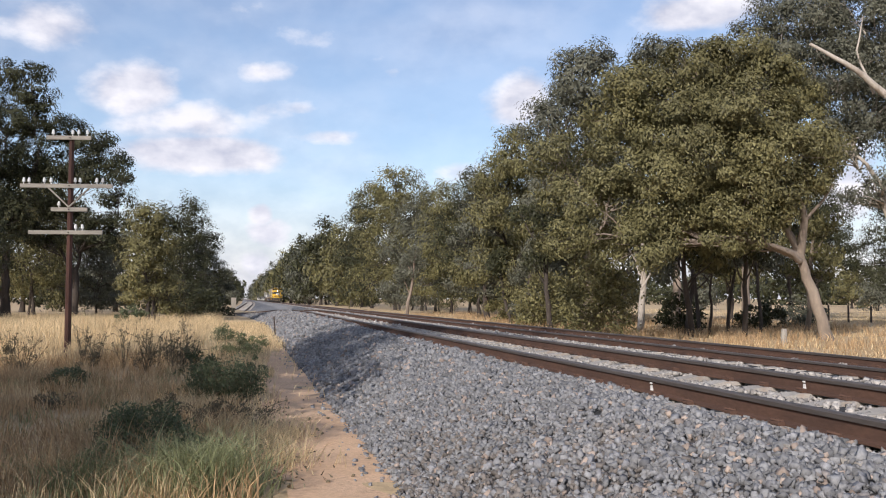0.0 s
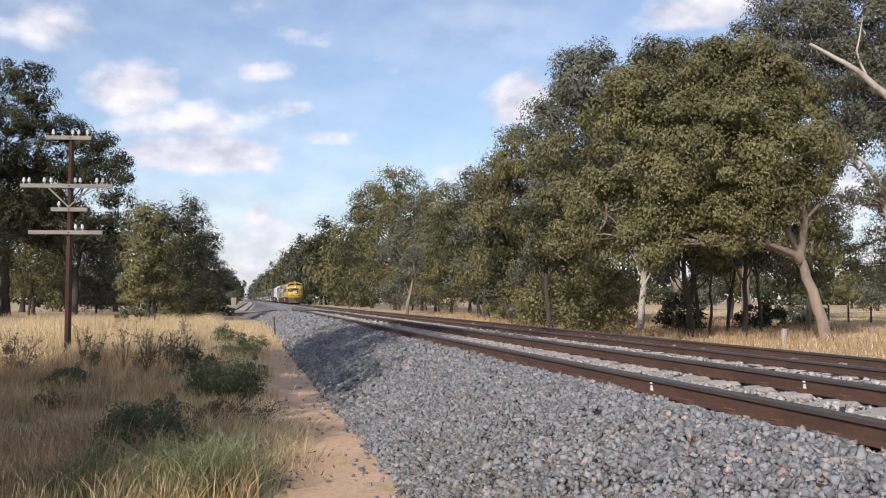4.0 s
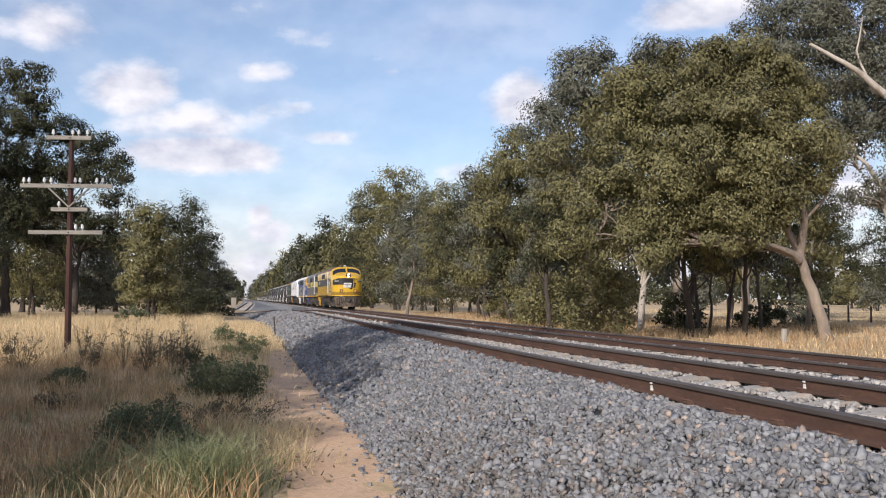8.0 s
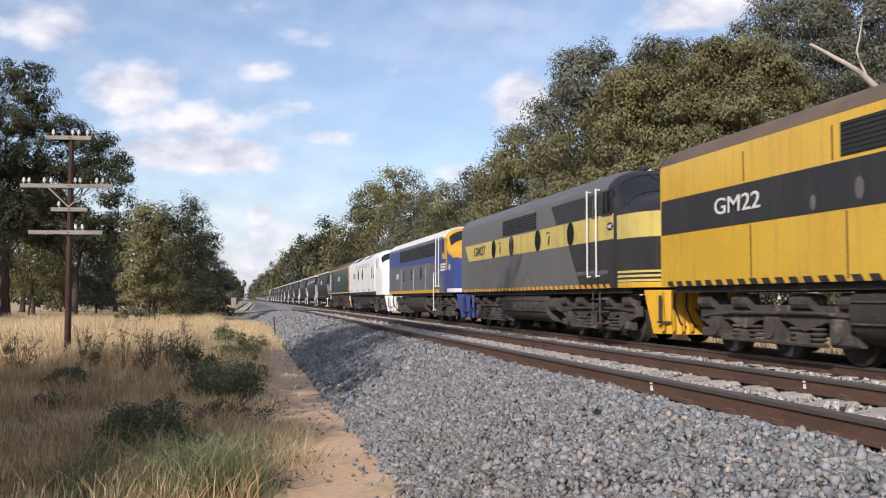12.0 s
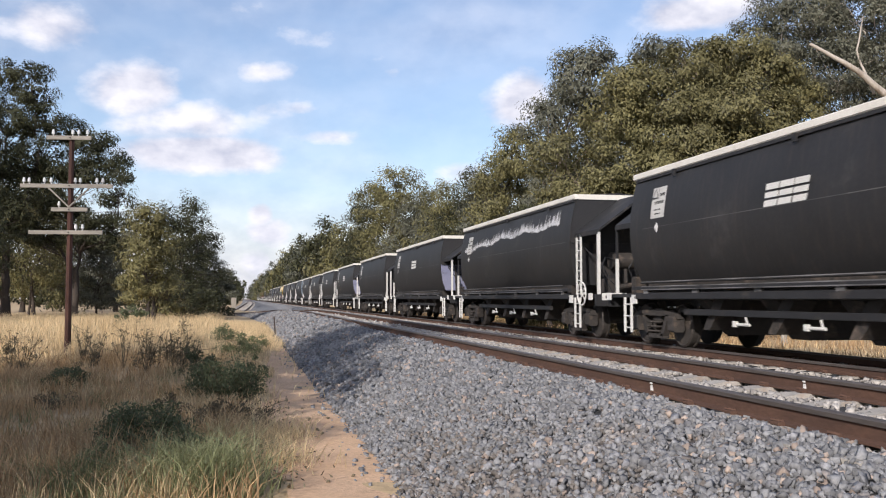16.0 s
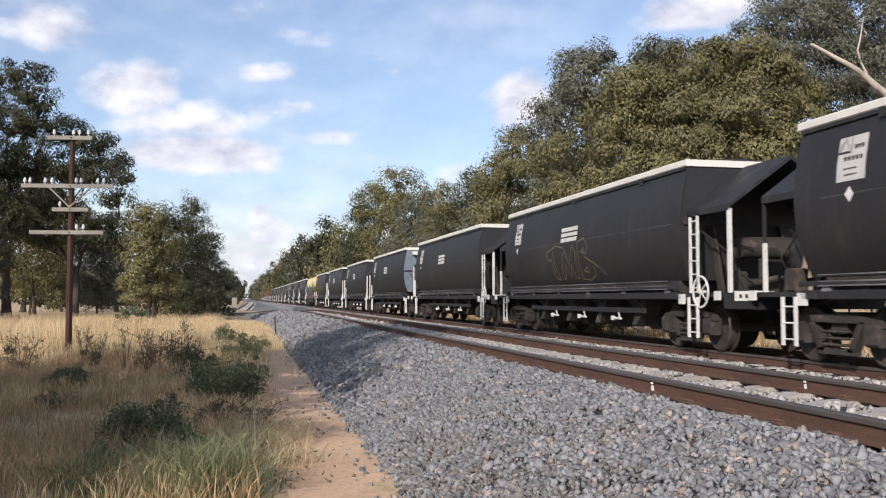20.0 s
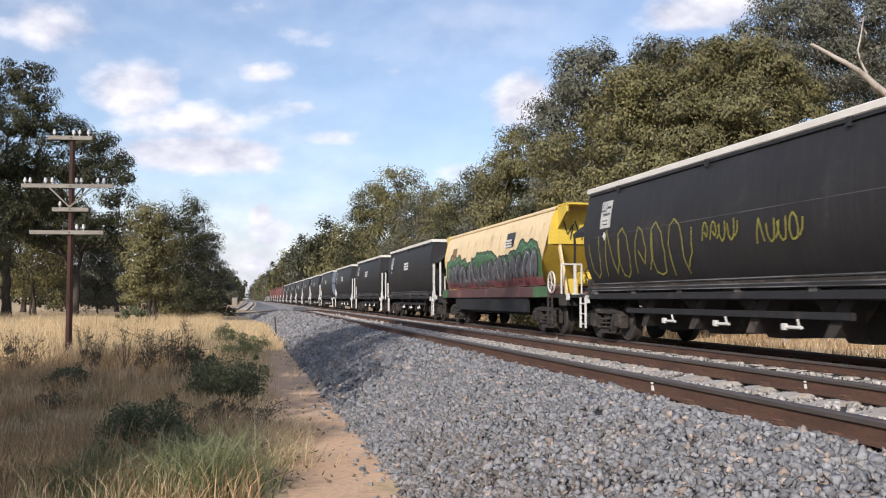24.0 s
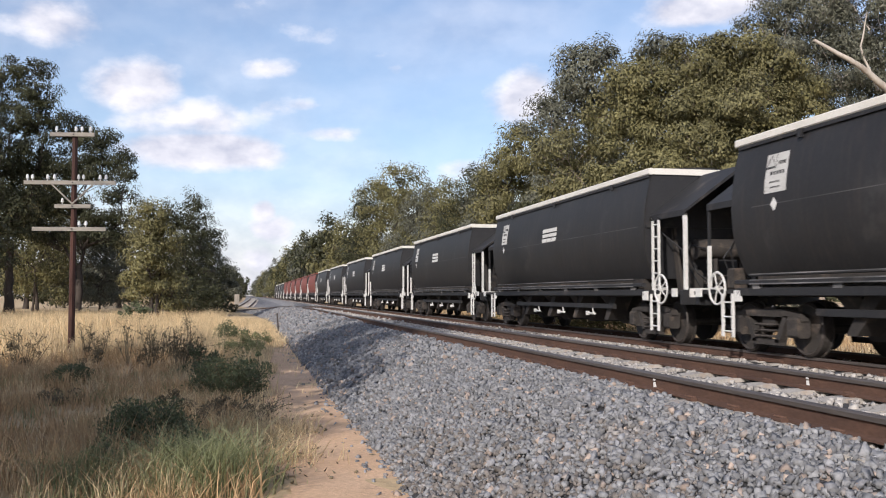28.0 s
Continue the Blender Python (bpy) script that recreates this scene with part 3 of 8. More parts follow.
def stone_shapes(rng, n=24):
    """Angular broken blocks: eight uneven corners, twelve facets."""
    v = np.array([(x, y, z) for x in (-1, 1) for y in (-1, 1) for z in (-1, 1)], float) * 0.62
    f = np.array([(0, 1, 3), (0, 3, 2), (4, 6, 7), (4, 7, 5), (0, 4, 5), (0, 5, 1), (2, 3, 7), (2, 7, 6), (0, 2, 6), (0, 6, 4), (1, 5, 7), (1, 7, 3)])
    return [(v + rng.uniform(-0.24, 0.24, (8, 3))) * rng.uniform(0.42, 1.5, 3) for _ in range(n)], f


def turns(rng, n):
    q = rng.normal(size=(n, 4))
    q /= np.linalg.norm(q, axis=1, keepdims=True)
    w, x, y, z = q.T
    return np.stack((1 - 2 * (y * y + z * z), 2 * (x * y - z * w), 2 * (x * z + y * w), 2 * (x * y + z * w), 1 - 2 * (x * x + z * z), 2 * (y * z - x * w),
                     2 * (x * z - y * w), 2 * (y * z + x * w), 1 - 2 * (x * x + y * y)), -1).reshape(n, 3, 3)


def stones(name, rng, x, y, z, r, mat):
    shapes, f = stone_shapes(rng)
    n = len(x)
    V = np.asarray(shapes)[rng.integers(0, len(shapes), n)] * r[:, None, None]
    V = np.einsum("nij,nkj->nki", turns(rng, n), V) + np.stack((x, y, z), -1)[:, None, :]
    F = f[None] + (np.arange(n) * 8)[:, None, None]
    return new(name, raw_mesh(name, V.reshape(-1, 3), F.reshape(-1, 3), mat))


rng = np.random.default_rng(5)


def field(n, x0, x1, y0, y1, r0, r1, power=1.0):
    x = rng.uniform(x0, x1, n)
    y = y0 + (y1 - y0) * rng.uniform(0, 1, n) ** power
    return x, y, rng.uniform(r0, r1, n)


heaps = [field(9000, 1.42, 3.75, -8, 2.5, 0.02, 0.042), field(29000, 1.42, 3.75, 2.5, 13.5, 0.017, 0.036, 1.1), field(1500, 1.2, 1.6, 3.5, 20, 0.014, 0.034, 1.1), field(11500, 1.42, 3.75, 13.5, 30, 0.028, 0.05, 1.2), field(6500, 1.5, 3.75, 30, 75, 0.05, 0.085, 1.3)]
x, y, r = (np.concatenate(a) for a in zip(*heaps))
z = bed_height(x, y) + r * rng.uniform(-0.35, 0.95, len(r))
soiled = rng.uniform(0, 1, len(x)) < np.clip((2.9 - x) / 1.6, 0, 0.75) * np.clip((11 - y) / 5, 0.1, 1)
ballast = tagged(stones("ballast_stones", rng, x[~soiled], y[~soiled], z[~soiled], r[~soiled], "stone"), "loose crushed blue-grey ballast stones on the bank", "ballast", kind="stuff")
tagged(stones("soiled_ballast", rng, x[soiled], y[soiled], z[soiled], r[soiled], "stone_brown"), "earth-stained ballast stones low on the bank", "ballast", kind="stuff")
shapes, facets = stone_shapes(rng, 12)
meshes = [raw_mesh("stone", v * 0.038, facets, "stone_piece") for v in shapes]
for k in range(280):
    sx, sy = rng.uniform(1.7, 3.5), rng.uniform(3.6, 8.5)
    st = new("stone", meshes[k % 12])
    st.parent = ballast
    st.matrix_basis = pose(sx, sy, float(bed_height(sx, sy)) + 0.03, *rng.uniform(0, 360, 3))
    q = rng.uniform(0.7, 1.25)
    st.scale = (q, q, q)
# strays on the sand and at the foot
x, y, r = field(420, 0.95, 1.62, 5, 40, 0.012, 0.036, 1.5)
x = 1.62 - (1.62 - x) ** 2 * 1.3
x0, y0, r0 = field(3600, 1.7, 8.8, 64, 135, 0.045, 0.08, 1.2)
x0 = x0 + swing(y0)[0] * np.clip((8.8 - x0) / 2.5, 0, 1)
tagged(stones("far_ballast_stones", rng, x0, y0, bed_height(x0, y0) + r0 * 0.2, r0, "stone"), "grey ballast stones on the far bank", "ballast", kind="stuff")
tagged(stones("stray_stones", rng, x, y, np.maximum(path_height(x, y), bed_height(x, y)) + r * 0.2, r, "stone"), "scattered grey stones at the foot of the ballast", "stones", kind="stuff")
heaps = [field(5000, 3.75, 8.9, -8, 6, 0.02, 0.045), field(8000, 3.75, 6.3, 5, 30, 0.017, 0.036, 1.3), field(4200, 6.0, 8.9, 9, 45, 0.03, 0.055, 1.3), field(1800, 3.8, 8.9, 30, 90, 0.05, 0.08, 1.4),
         field(1000, 9.3, 12.2, 14, 45, 0.03, 0.05)]
x, y, r = (np.concatenate(a) for a in zip(*heaps))
tagged(stones("dusty_ballast", rng, x, y, bed_height(x, y) + r * 0.3, r, "stone_pale"), "pale dusty ballast stones between the rails", "ballast", kind="stuff")


def rail_outline(x, top):
    """Half-round-cornered flat-bottom rail: foot and web, without its head."""
    return [(x - 0.073, top - 0.16), (x + 0.073, top - 0.16), (x + 0.073, top - 0.146), (x + 0.012, top - 0.13), (x + 0.009, top - 0.04),
            (x - 0.009, top - 0.04), (x - 0.012, top - 0.13), (x - 0.073, top - 0.146)]


def head_outline(x, top):
    return [(x - 0.033, top - 0.043), (x + 0.033, top - 0.043), (x + 0.036, top - 0.012), (x + 0.026, top), (x - 0.026, top), (x - 0.036, top - 0.012)]


def lay(bm, outline, bent):
    """A rail along the whole line, straight or following the near track's swing."""
    ys = [-430, 1500] if not bent else [-430, 0] + [50 + 5 * k for k in range(40)] + [260, 300, 400, 700, 1500]
    loft(bm, [[(x + (swing(y)[0] if bent else 0), y, z + (swing(y)[1] if bent else 0)) for x, z in outline] for y in ys])


def track(name, cx, top, label, bent=False):
    tr = thing(name, label, "railway track", kind="structure")
    for side in (-1, 1):
        bm = B()
        lay(bm, rail_outline(cx + side * HALF_GAUGE, top), bent)
        rail = part("rail", bm, "rust", tr, "rust-brown steel rail")
        bm = B()
        lay(bm, head_outline(cx + side * HALF_GAUGE, top), bent)
        part("rail_head", bm, "rail_top", rail, "worn dark steel running surface")
    bm = B()
    prism_y(bm, [(-1.25, -0.2), (1.25, -0.2), (1.25, -0.01), (0.95, 0.0), (0.55, 0.0), (0.3, -0.03), (-0.3, -0.03), (-0.55, 0.0), (-0.95, 0.0), (-1.25, -0.01)], -0.12, 0.12)
    proto = part("sleeper", bm, "concrete", tr)
    proto.location = (cx, 2.0, top - 0.158)
    clip = B()
    for s in (-1, 1):
        for o in (-1, 1):
            x = s * HALF_GAUGE + o * 0.1
            box(clip, x - 0.03, x + 0.03, -0.05, 0.05, 0.0, 0.03, 0.008)
            rod(clip, (x - o * 0.03, -0.03, 0.03), (x + o * 0.035, 0.03, 0.045), 0.01, 5)
    clip_mesh = bpy.data.meshes.new("rail_clips")
    clip.to_mesh(clip_mesh)
    clip.free()
    clip_mesh.materials.append(M["rust"])
    y, k = 2.0, 0
    while y < 86:
        s = proto if k == 0 else new("sleeper", proto.data)
        dx, dz = swing(y) if bent else (0, 0)
        s.parent, s.location = tr, (cx + dx + 0.01 * math.sin(k * 2.1), y, top + dz - 0.158)
        s.rotation_euler = (0, 0, 0.006 * math.sin(k * 3.7))
        c = new("rail_clips", clip_mesh)
        c.parent, c.location = s, (0, 0, 0)
        y += 0.667
        k += 1
    bm = B()
    while y < 330:
        dx, dz = swing(y) if bent else (0, 0)
        box(bm, cx + dx - 1.25, cx + dx + 1.25, y - 0.12, y + 0.12, top + dz - 0.3, top + dz - 0.16)
        y += 0.667
    y = 2.0 - 0.667
    while y > -120:
        box(bm, cx - 1.25, cx + 1.25, y - 0.12, y + 0.12, top - 0.3, top - 0.16)
        y -= 0.667
    far = part("sleepers_beyond", bm, "concrete", tr)
    far["kind"] = "stuff"
    return tr


track("railway_track_near", NEAR_X, NEAR_Z, "main-line track with rusty rails on concrete sleepers, dipping far off", True)
track("railway_track_far", FAR_X, FAR_Z, "second track with rusty rails, used by the train")

# ---- trees ----
def at_view(px, depth):
    """The point of the ground that lies that far ahead, at a bearing given across the view."""
    a = radians(YAW)
    u = (px - 784.0) / FOCAL * depth
    return u * math.cos(a) + depth * math.sin(a), depth * math.cos(a) - u * math.sin(a)


def branch_arrays(points, radii, seg):
    """A bent tapering tube through the points."""
    P = np.asarray(points, float)
    T = np.gradient(P, axis=0)
    T /= np.linalg.norm(T, axis=1, keepdims=True) + 1e-9
    ref = np.array((0.31, 0.77, 0.12))
    U = np.cross(T, ref)
    U /= np.linalg.norm(U, axis=1, keepdims=True) + 1e-9
    W = np.cross(T, U)
    a = np.arange(seg) * 2 * math.pi / seg
    R = np.asarray(radii, float)[:, None, None]
    V = P[:, None, :] + R * (np.cos(a)[None, :, None] * U[:, None, :] + np.sin(a)[None, :, None] * W[:, None, :])
    n = len(P)
    i = np.arange(n * seg).reshape(n, seg)
    F = np.stack((i[:-1], np.roll(i, -1, 1)[:-1], np.roll(i, -1, 1)[1:], i[1:]), -1).reshape(-1, 4)
    return V.reshape(-1, 3), F


def wander(rng, a, b, n, amount, sag=0.0):
    """A crooked line from a to b."""
    a, b = np.asarray(a, float), np.asarray(b, float)
    t = np.linspace(0, 1, n)[:, None]
    d = np.linalg.norm(b - a)
    w = np.cumsum(rng.normal(size=(n, 3)), 0) * amount * d / n ** 0.5
    w -= t * w[-1]
    w[0] = 0
    p = a + (b - a) * t + w * 0.6
    p[:, 2] += sag * d * np.sin(t[:, 0] * math.pi)
    return p


def join(arrays):
    vs, fs, o = [], [], 0
    for v, f in arrays:
        vs.append(v)
        fs.append(f + o)
        o += len(v)
    return np.concatenate(vs), np.concatenate(fs)


def leaf_quads(rng, centres, spread, count, length, width, droop=0.7, facing=None):
    """Leaves in clumps: count for each centre, thrown round it. With facing (a direction for each clump) the blades turn
    their faces outwards, as leaves of a crown do, and still hang; without it they lie every way."""
    n = len(centres) * count
    c = np.repeat(np.asarray(centres), count, 0)
    s = np.repeat(np.asarray(spread), count)[:, None]
    d = rng.normal(size=(n, 3))
    d *= (rng.uniform(0.25, 1, (n, 1)) ** 0.6) / np.linalg.norm(d, axis=1, keepdims=True)
    c = c + d * s * np.array((1.0, 1.0, 0.78))
    ax = rng.normal(size=(n, 3))
    ax[:, 2] -= droop * 1.6
    if facing is None:
        side = np.cross(ax, rng.normal(size=(n, 3)))
    else:
        out = np.repeat(np.asarray(facing), count, 0) * 0.55 + d * 0.8 + rng.normal(size=(n, 3)) * 0.36
        out[:, 2] += 0.22
        out /= np.linalg.norm(out, axis=1, keepdims=True)
        ax -= out * np.sum(ax * out, 1, keepdims=True)
        side = np.cross(ax, out)
    ax /= np.linalg.norm(ax, axis=1, keepdims=True) + 1e-9
    side /= np.linalg.norm(side, axis=1, keepdims=True) + 1e-9
    L = length * rng.uniform(0.6, 1.35, (n, 1))
    W = width * rng.uniform(0.6, 1.3, (n, 1))
    V = np.stack((c - ax * L * 0.5, c + side * W * 0.5, c + ax * L * 0.5, c - side * W * 0.5), 1)
    return V.reshape(-1, 3), np.arange(n * 4).reshape(n, 4)


def gum_tree(seed, height, lobes, trunk_r, fork, clumps, leaves, leaf, width, leafmat, bark, label, lean=(0.0, 0.0), clump_r=0.7, name="gum_tree", stems=1, droop=0.7, one_limb_mesh=False, bare=()):
    """A tree at the origin. lobes: the crown's masses (x, y, z, radius x, radius z), round which clumps of leaves hang;
    each is borne by a limb from the fork."""
    rng = np.random.default_rng(seed)
    tree = thing(name, label, "tree", "trees along the line")
    fork_p = np.array((lean[0], lean[1], fork))
    wood = []
    for k in range(stems):
        base = np.array((0, 0, -0.3)) if k == 0 else np.array((rng.uniform(-0.5, 0.5), rng.uniform(-0.5, 0.5), -0.3))
        top = fork_p + (rng.normal(size=3) * (0.5, 0.5, 0.3) if k else 0)
        p = wander(rng, base, top, 9, 0.09)
        r = np.linspace(trunk_r * (1 if k == 0 else 0.6), trunk_r * 0.62, 9)
        r[0] *= 1.5
        r[1] *= 1.12
        wood.append(branch_arrays(p, r, 9))
    v, f = join(wood)
    tr = new("trunk", raw_mesh("trunk", v, f, bark))
    tr.parent = tree
    tr.data.shade_smooth()
    centres, spread, limbs, facing = [], [], [], []
    vol = np.array([l[3] ** 2 * l[4] for l in lobes]) ** 0.7
    share = np.maximum(2, (clumps * vol / vol.sum()).astype(int))
    # every limb springs from the one that passes nearest, so that they branch as they climb
    nodes, order = [(fork_p, fork_p * 0.85, 0)], sorted(zip(lobes, share), key=lambda q: np.linalg.norm(np.array(q[0][:3]) - fork_p))
    for (lx, ly, lz, lr, lh), n in order:
        c = np.array((lx, ly, lz))
        tip, foot, rank = min(nodes, key=lambda q: np.linalg.norm(c - q[0]) + 0.35 * np.linalg.norm(q[0] - fork_p) + (2.0 if q[0][2] > lz + 0.8 else 0.0))
        start = foot + (tip - foot) * rng.uniform(0.6, 0.85) if rank else fork_p * rng.uniform(0.88, 1.0)
        nodes.append((c, start, rank + 1))
        thick = trunk_r * (0.5, 0.34, 0.25, 0.18, 0.14)[min(rank, 4)]
        limb = [branch_arrays(wander(rng, start, c, 8, 0.13, 0.06), np.linspace(thick, max(0.03, thick * 0.3), 8), 6)]
        d = rng.normal(size=(n, 3))
        d /= np.linalg.norm(d, axis=1, keepdims=True)
        d[:, 2] = np.where(d[:, 2] < -0.55, d[:, 2] * 0.45, d[:, 2])
        q = c + d * rng.uniform(0.55, 1.0, (n, 1)) ** 0.5 * np.array((lr, lr, lh))
        centres.append(q)
        facing.append(d)
        spread.append(clump_r * rng.uniform(0.6, 1.35, n))
        for e in q[:: max(1, len(q) // (5 if one_limb_mesh else 9))]:
            limb.append(branch_arrays(wander(rng, start + (c - start) * rng.uniform(0.45, 0.95), e, 5, 0.12), np.linspace(thick * 0.35, 0.012, 5), 4))
        limbs.append(join(limb))
    for v, f in [join(limbs)] if one_limb_mesh else limbs:
        lo = new("branch_frame" if one_limb_mesh else "limb", raw_mesh("limb", v, f, bark))
        lo.parent = tree
        lo.data.shade_smooth()
    for pts, r0, r1 in bare:
        P = np.concatenate([wander(rng, p, q, 5, 0.05)[(0 if i == 0 else 1):] for i, (p, q) in enumerate(zip(pts, pts[1:]))])
        lo = new("bare_limb", raw_mesh("bare_limb", *branch_arrays(P, np.linspace(r0, r1, len(P)), 8), bark))
        lo.parent = tree
        lo.data.shade_smooth()
    centres, spread = np.concatenate(centres), np.concatenate(spread)
    v, f = leaf_quads(rng, centres, spread, max(8, leaves // len(centres)), leaf, width, droop, np.concatenate(facing))
    cr = new("crown", raw_mesh("crown", v, f, leafmat))
    cr.parent = tree
    return tree


def rounded(rng, h, w, base, n):
    """Lobes that fill a rounded, uneven crown of height h and half-width w above base."""
    out = []
    for i in range(n):
        a = i * 2.399 + rng.uniform(-0.4, 0.4)
        u = (i + 0.6) / n
        z = base + (h - base) * (0.05 + 0.79 * u)
        k = math.sin(math.pi * min(1, 0.33 + 0.6 * u)) * rng.uniform(0.75, 1.1)
        rr = w * rng.uniform(0.36, 0.52)
        out.append((math.cos(a) * (w - rr) * k, math.sin(a) * (w - rr) * k, z, rr, (h - base) * rng.uniform(0.15, 0.22)))
    out.append((0, 0, h - (h - base) * 0.2, w * 0.4, (h - base) * 0.2))
    return out


def place(tree, px, depth, turn=0.0, s=1.0):
    x, y = at_view(px, depth)
    tree.matrix_basis = pose(x, y, float(ground_z(x, y)), 0, 0, turn)
    tree.scale = (s, s, s)
    return tree


TR = random.Random(11)
NR = np.random.default_rng(3)
LAB = "tall eucalypt with a ragged crown of drooping {} leaves"

# great olive gum with a leaning pale trunk, beyond the far track
a = radians(YAW)
big = gum_tree(21, 12, [(-5.6, 0.5, 8.3, 2.0, 1.4), (-4.2, -0.6, 6.2, 2.2, 1.3), (-2.2, 0.3, 8.9, 2.0, 1.3), (-2.2, -0.8, 6.5, 2.1, 1.3), (-1.0, 0.2, 7.6, 1.4, 1.2),
                        (-7.2, 0.3, 6.0, 1.8, 1.3), (-4.6, 0.2, 9.8, 1.7, 1.0), (-3.5, -0.4, 4.5, 2.0, 0.8), (-7.4, 0.6, 8.0, 1.6, 1.2), (-0.5, -0.3, 5.9, 1.0, 0.9), (-5.8, -0.4, 4.2, 1.7, 0.8),
                        (-8.8, 0.4, 5.0, 1.4, 1.1), (-1.7, 0.4, 5.0, 1.2, 0.7), (-3.4, -1.2, 7.9, 1.9, 1.3), (-5.4, -0.9, 7.0, 1.8, 1.3), (-3.3, 0.2, 10.2, 1.6, 0.8), (-1.9, -0.3, 9.7, 1.2, 0.8),
                        (-6.9, -0.3, 9.2, 1.2, 0.8), (-9.6, 0.5, 6.6, 1.1, 0.9), (-0.1, 0.2, 7.0, 0.9, 0.8), (-7.6, -0.2, 3.9, 1.4, 0.8), (-9.3, 0.2, 3.7, 1.1, 0.8), (-5.0, -1.0, 3.5, 1.5, 0.7), (-3.4, -1.0, 3.6, 1.0, 0.6), (-7.0, -0.8, 3.2, 1.3, 0.8), (-4.0, 0.6, 8.2, 1.8, 1.4), (-6.2, -1.0, 5.6, 1.6, 1.2), (-2.8, -1.0, 5.4, 1.5, 1.0)],
               0.25, 3.05, 640, 165000, 0.14, 0.06, "leaf_olive", "bark", "spreading olive-leaved eucalypt on a leaning pale trunk", lean=(-1.0, 0), clump_r=0.58,
               bare=((((-0.95, 0, 3.0), (-2.2, -0.5, 3.35), (-3.8, -0.7, 3.75)), 0.17, 0.08), (((-1.0, 0, 3.05), (-0.9, -0.3, 4.4), (-1.3, -0.5, 5.7)), 0.17, 0.07), (((-1.0, 0, 3.1), (-1.7, -0.3, 4.2), (-2.0, -0.4, 5.2)), 0.11, 0.04),
                     (((-0.9, -0.2, 4.2), (-0.3, -0.4, 5.0), (0.1, -0.4, 5.6)), 0.06, 0.03)))
place(big, 1465, 33.5, -YAW)

grey_right = gum_tree(22, 15, [(-6.0, 0, 12.4, 1.7, 1.3), (-4.4, 0.4, 13.6, 2.1, 1.5), (-3.0, 0, 11.0, 2.1, 1.5), (-1.0, 0.5, 13.2, 2.5, 1.9), (-5.3, 0.4, 10.6, 1.4, 1.0), (-1.0, 0, 9.6, 2.0, 1.5), (-2.6, 0.3, 8.2, 1.6, 1.0),
                               (1.0, 0, 10.4, 2.4, 1.8), (1.4, 0.2, 13.6, 2.4, 1.6), (-2.6, 0.8, 14.6, 2.2, 1.3), (-3.6, 0.8, 12.4, 2.0, 1.4), (-1.4, -0.4, 6.2, 1.5, 1.0), (0.0, -1.2, 8.0, 1.6, 1.2), (-1.8, 0.8, 9.2, 1.6, 1.3), (-0.6, 0.6, 11.6, 2.0, 1.5), (-4.0, 0.6, 11.2, 1.6, 1.2)],
                      0.38, 4.0, 500, 100000, 0.16, 0.06, "leaf_grey", "bark_white", "tall grey-leaved eucalypt with bare white limbs", clump_r=0.62,
                      bare=((((0, 0, 4.5), (-0.3, -1.2, 7.9), (-1.6, -2.2, 9.6), (-3.2, -2.6, 10.7), (-5.1, -2.8, 11.7)), 0.26, 0.06), (((-2.2, -1.9, 9.9), (-3.0, -2.2, 11.6), (-2.7, -2.2, 13.0)), 0.06, 0.02)))
place(grey_right, 1610, 39, -YAW)


def simple(seed, h, w, base, r, clumps, leaves, leaf, mat, bark, tone, stems=1, n=8, clump_r=0.8, fork=None, joined=False):
    rg = np.random.default_rng(seed)
    return gum_tree(seed, h, rounded(rg, h, w, base, n), r, fork or h * 0.3, clumps, leaves, leaf, leaf * 0.38, mat, bark, LAB.format(tone), clump_r=clump_r, stems=stems,
                    lean=(rg.uniform(-.6, .6), rg.uniform(-.4, .4)), one_limb_mesh=joined)


grey_back = place(simple(31, 15.2, 4.6, 5.0, 0.3, 230, 36000, 0.22, "leaf_grey", "bark", "grey-green"), 1045, 50)
grey_crest = place(simple(40, 17.2, 5.2, 8.5, 0.3, 190, 26000, 0.24, "leaf_grey", "bark", "grey-green", n=7), 1195, 54)
place(copy_thing(grey_crest, Matrix()), 1318, 57, 130.0)
olive_mid = place(simple(32, 13.2, 5.0, 1.2, 0.26, 230, 34000, 0.24, "leaf_olive", "bark_dark", "olive", 2), 925, 62)
grey_mid = place(simple(33, 11.5, 3.8, 1.2, 0.24, 180, 22000, 0.27, "leaf_grey", "bark_dark", "grey-green"), 862, 74)
KINDS = [simple(34, 15, 6.2, 0.9, 0.19, 260, 22000, 0.30, "leaf_olive", "bark_dark", "olive", 2, 11, 1.0, joined=True),
         simple(35, 16, 6.0, 1.0, 0.2, 260, 22000, 0.30, "leaf_deep", "bark_dark", "deep green", 1, 11, 1.0, joined=True),
         simple(36, 13, 5.4, 0.8, 0.15, 240, 22000, 0.30, "leaf_grey", "bark_dark", "grey-green", 3, 10, 1.0, joined=True),
         simple(37, 14, 6.4, 1.1, 0.19, 260, 22000, 0.30, "leaf_olive", "bark_dark", "olive", 1, 12, 1.0, joined=True),
         simple(38, 15, 6.0, 3.6, 0.24, 240, 20000, 0.28, "leaf_olive", "bark_dark", "olive", 2, 10, 1.0, joined=True),
         simple(39, 15, 6.0, 3.4, 0.24, 240, 20000, 0.28, "leaf_deep", "bark_dark", "deep green", 1, 10, 1.0, joined=True)]
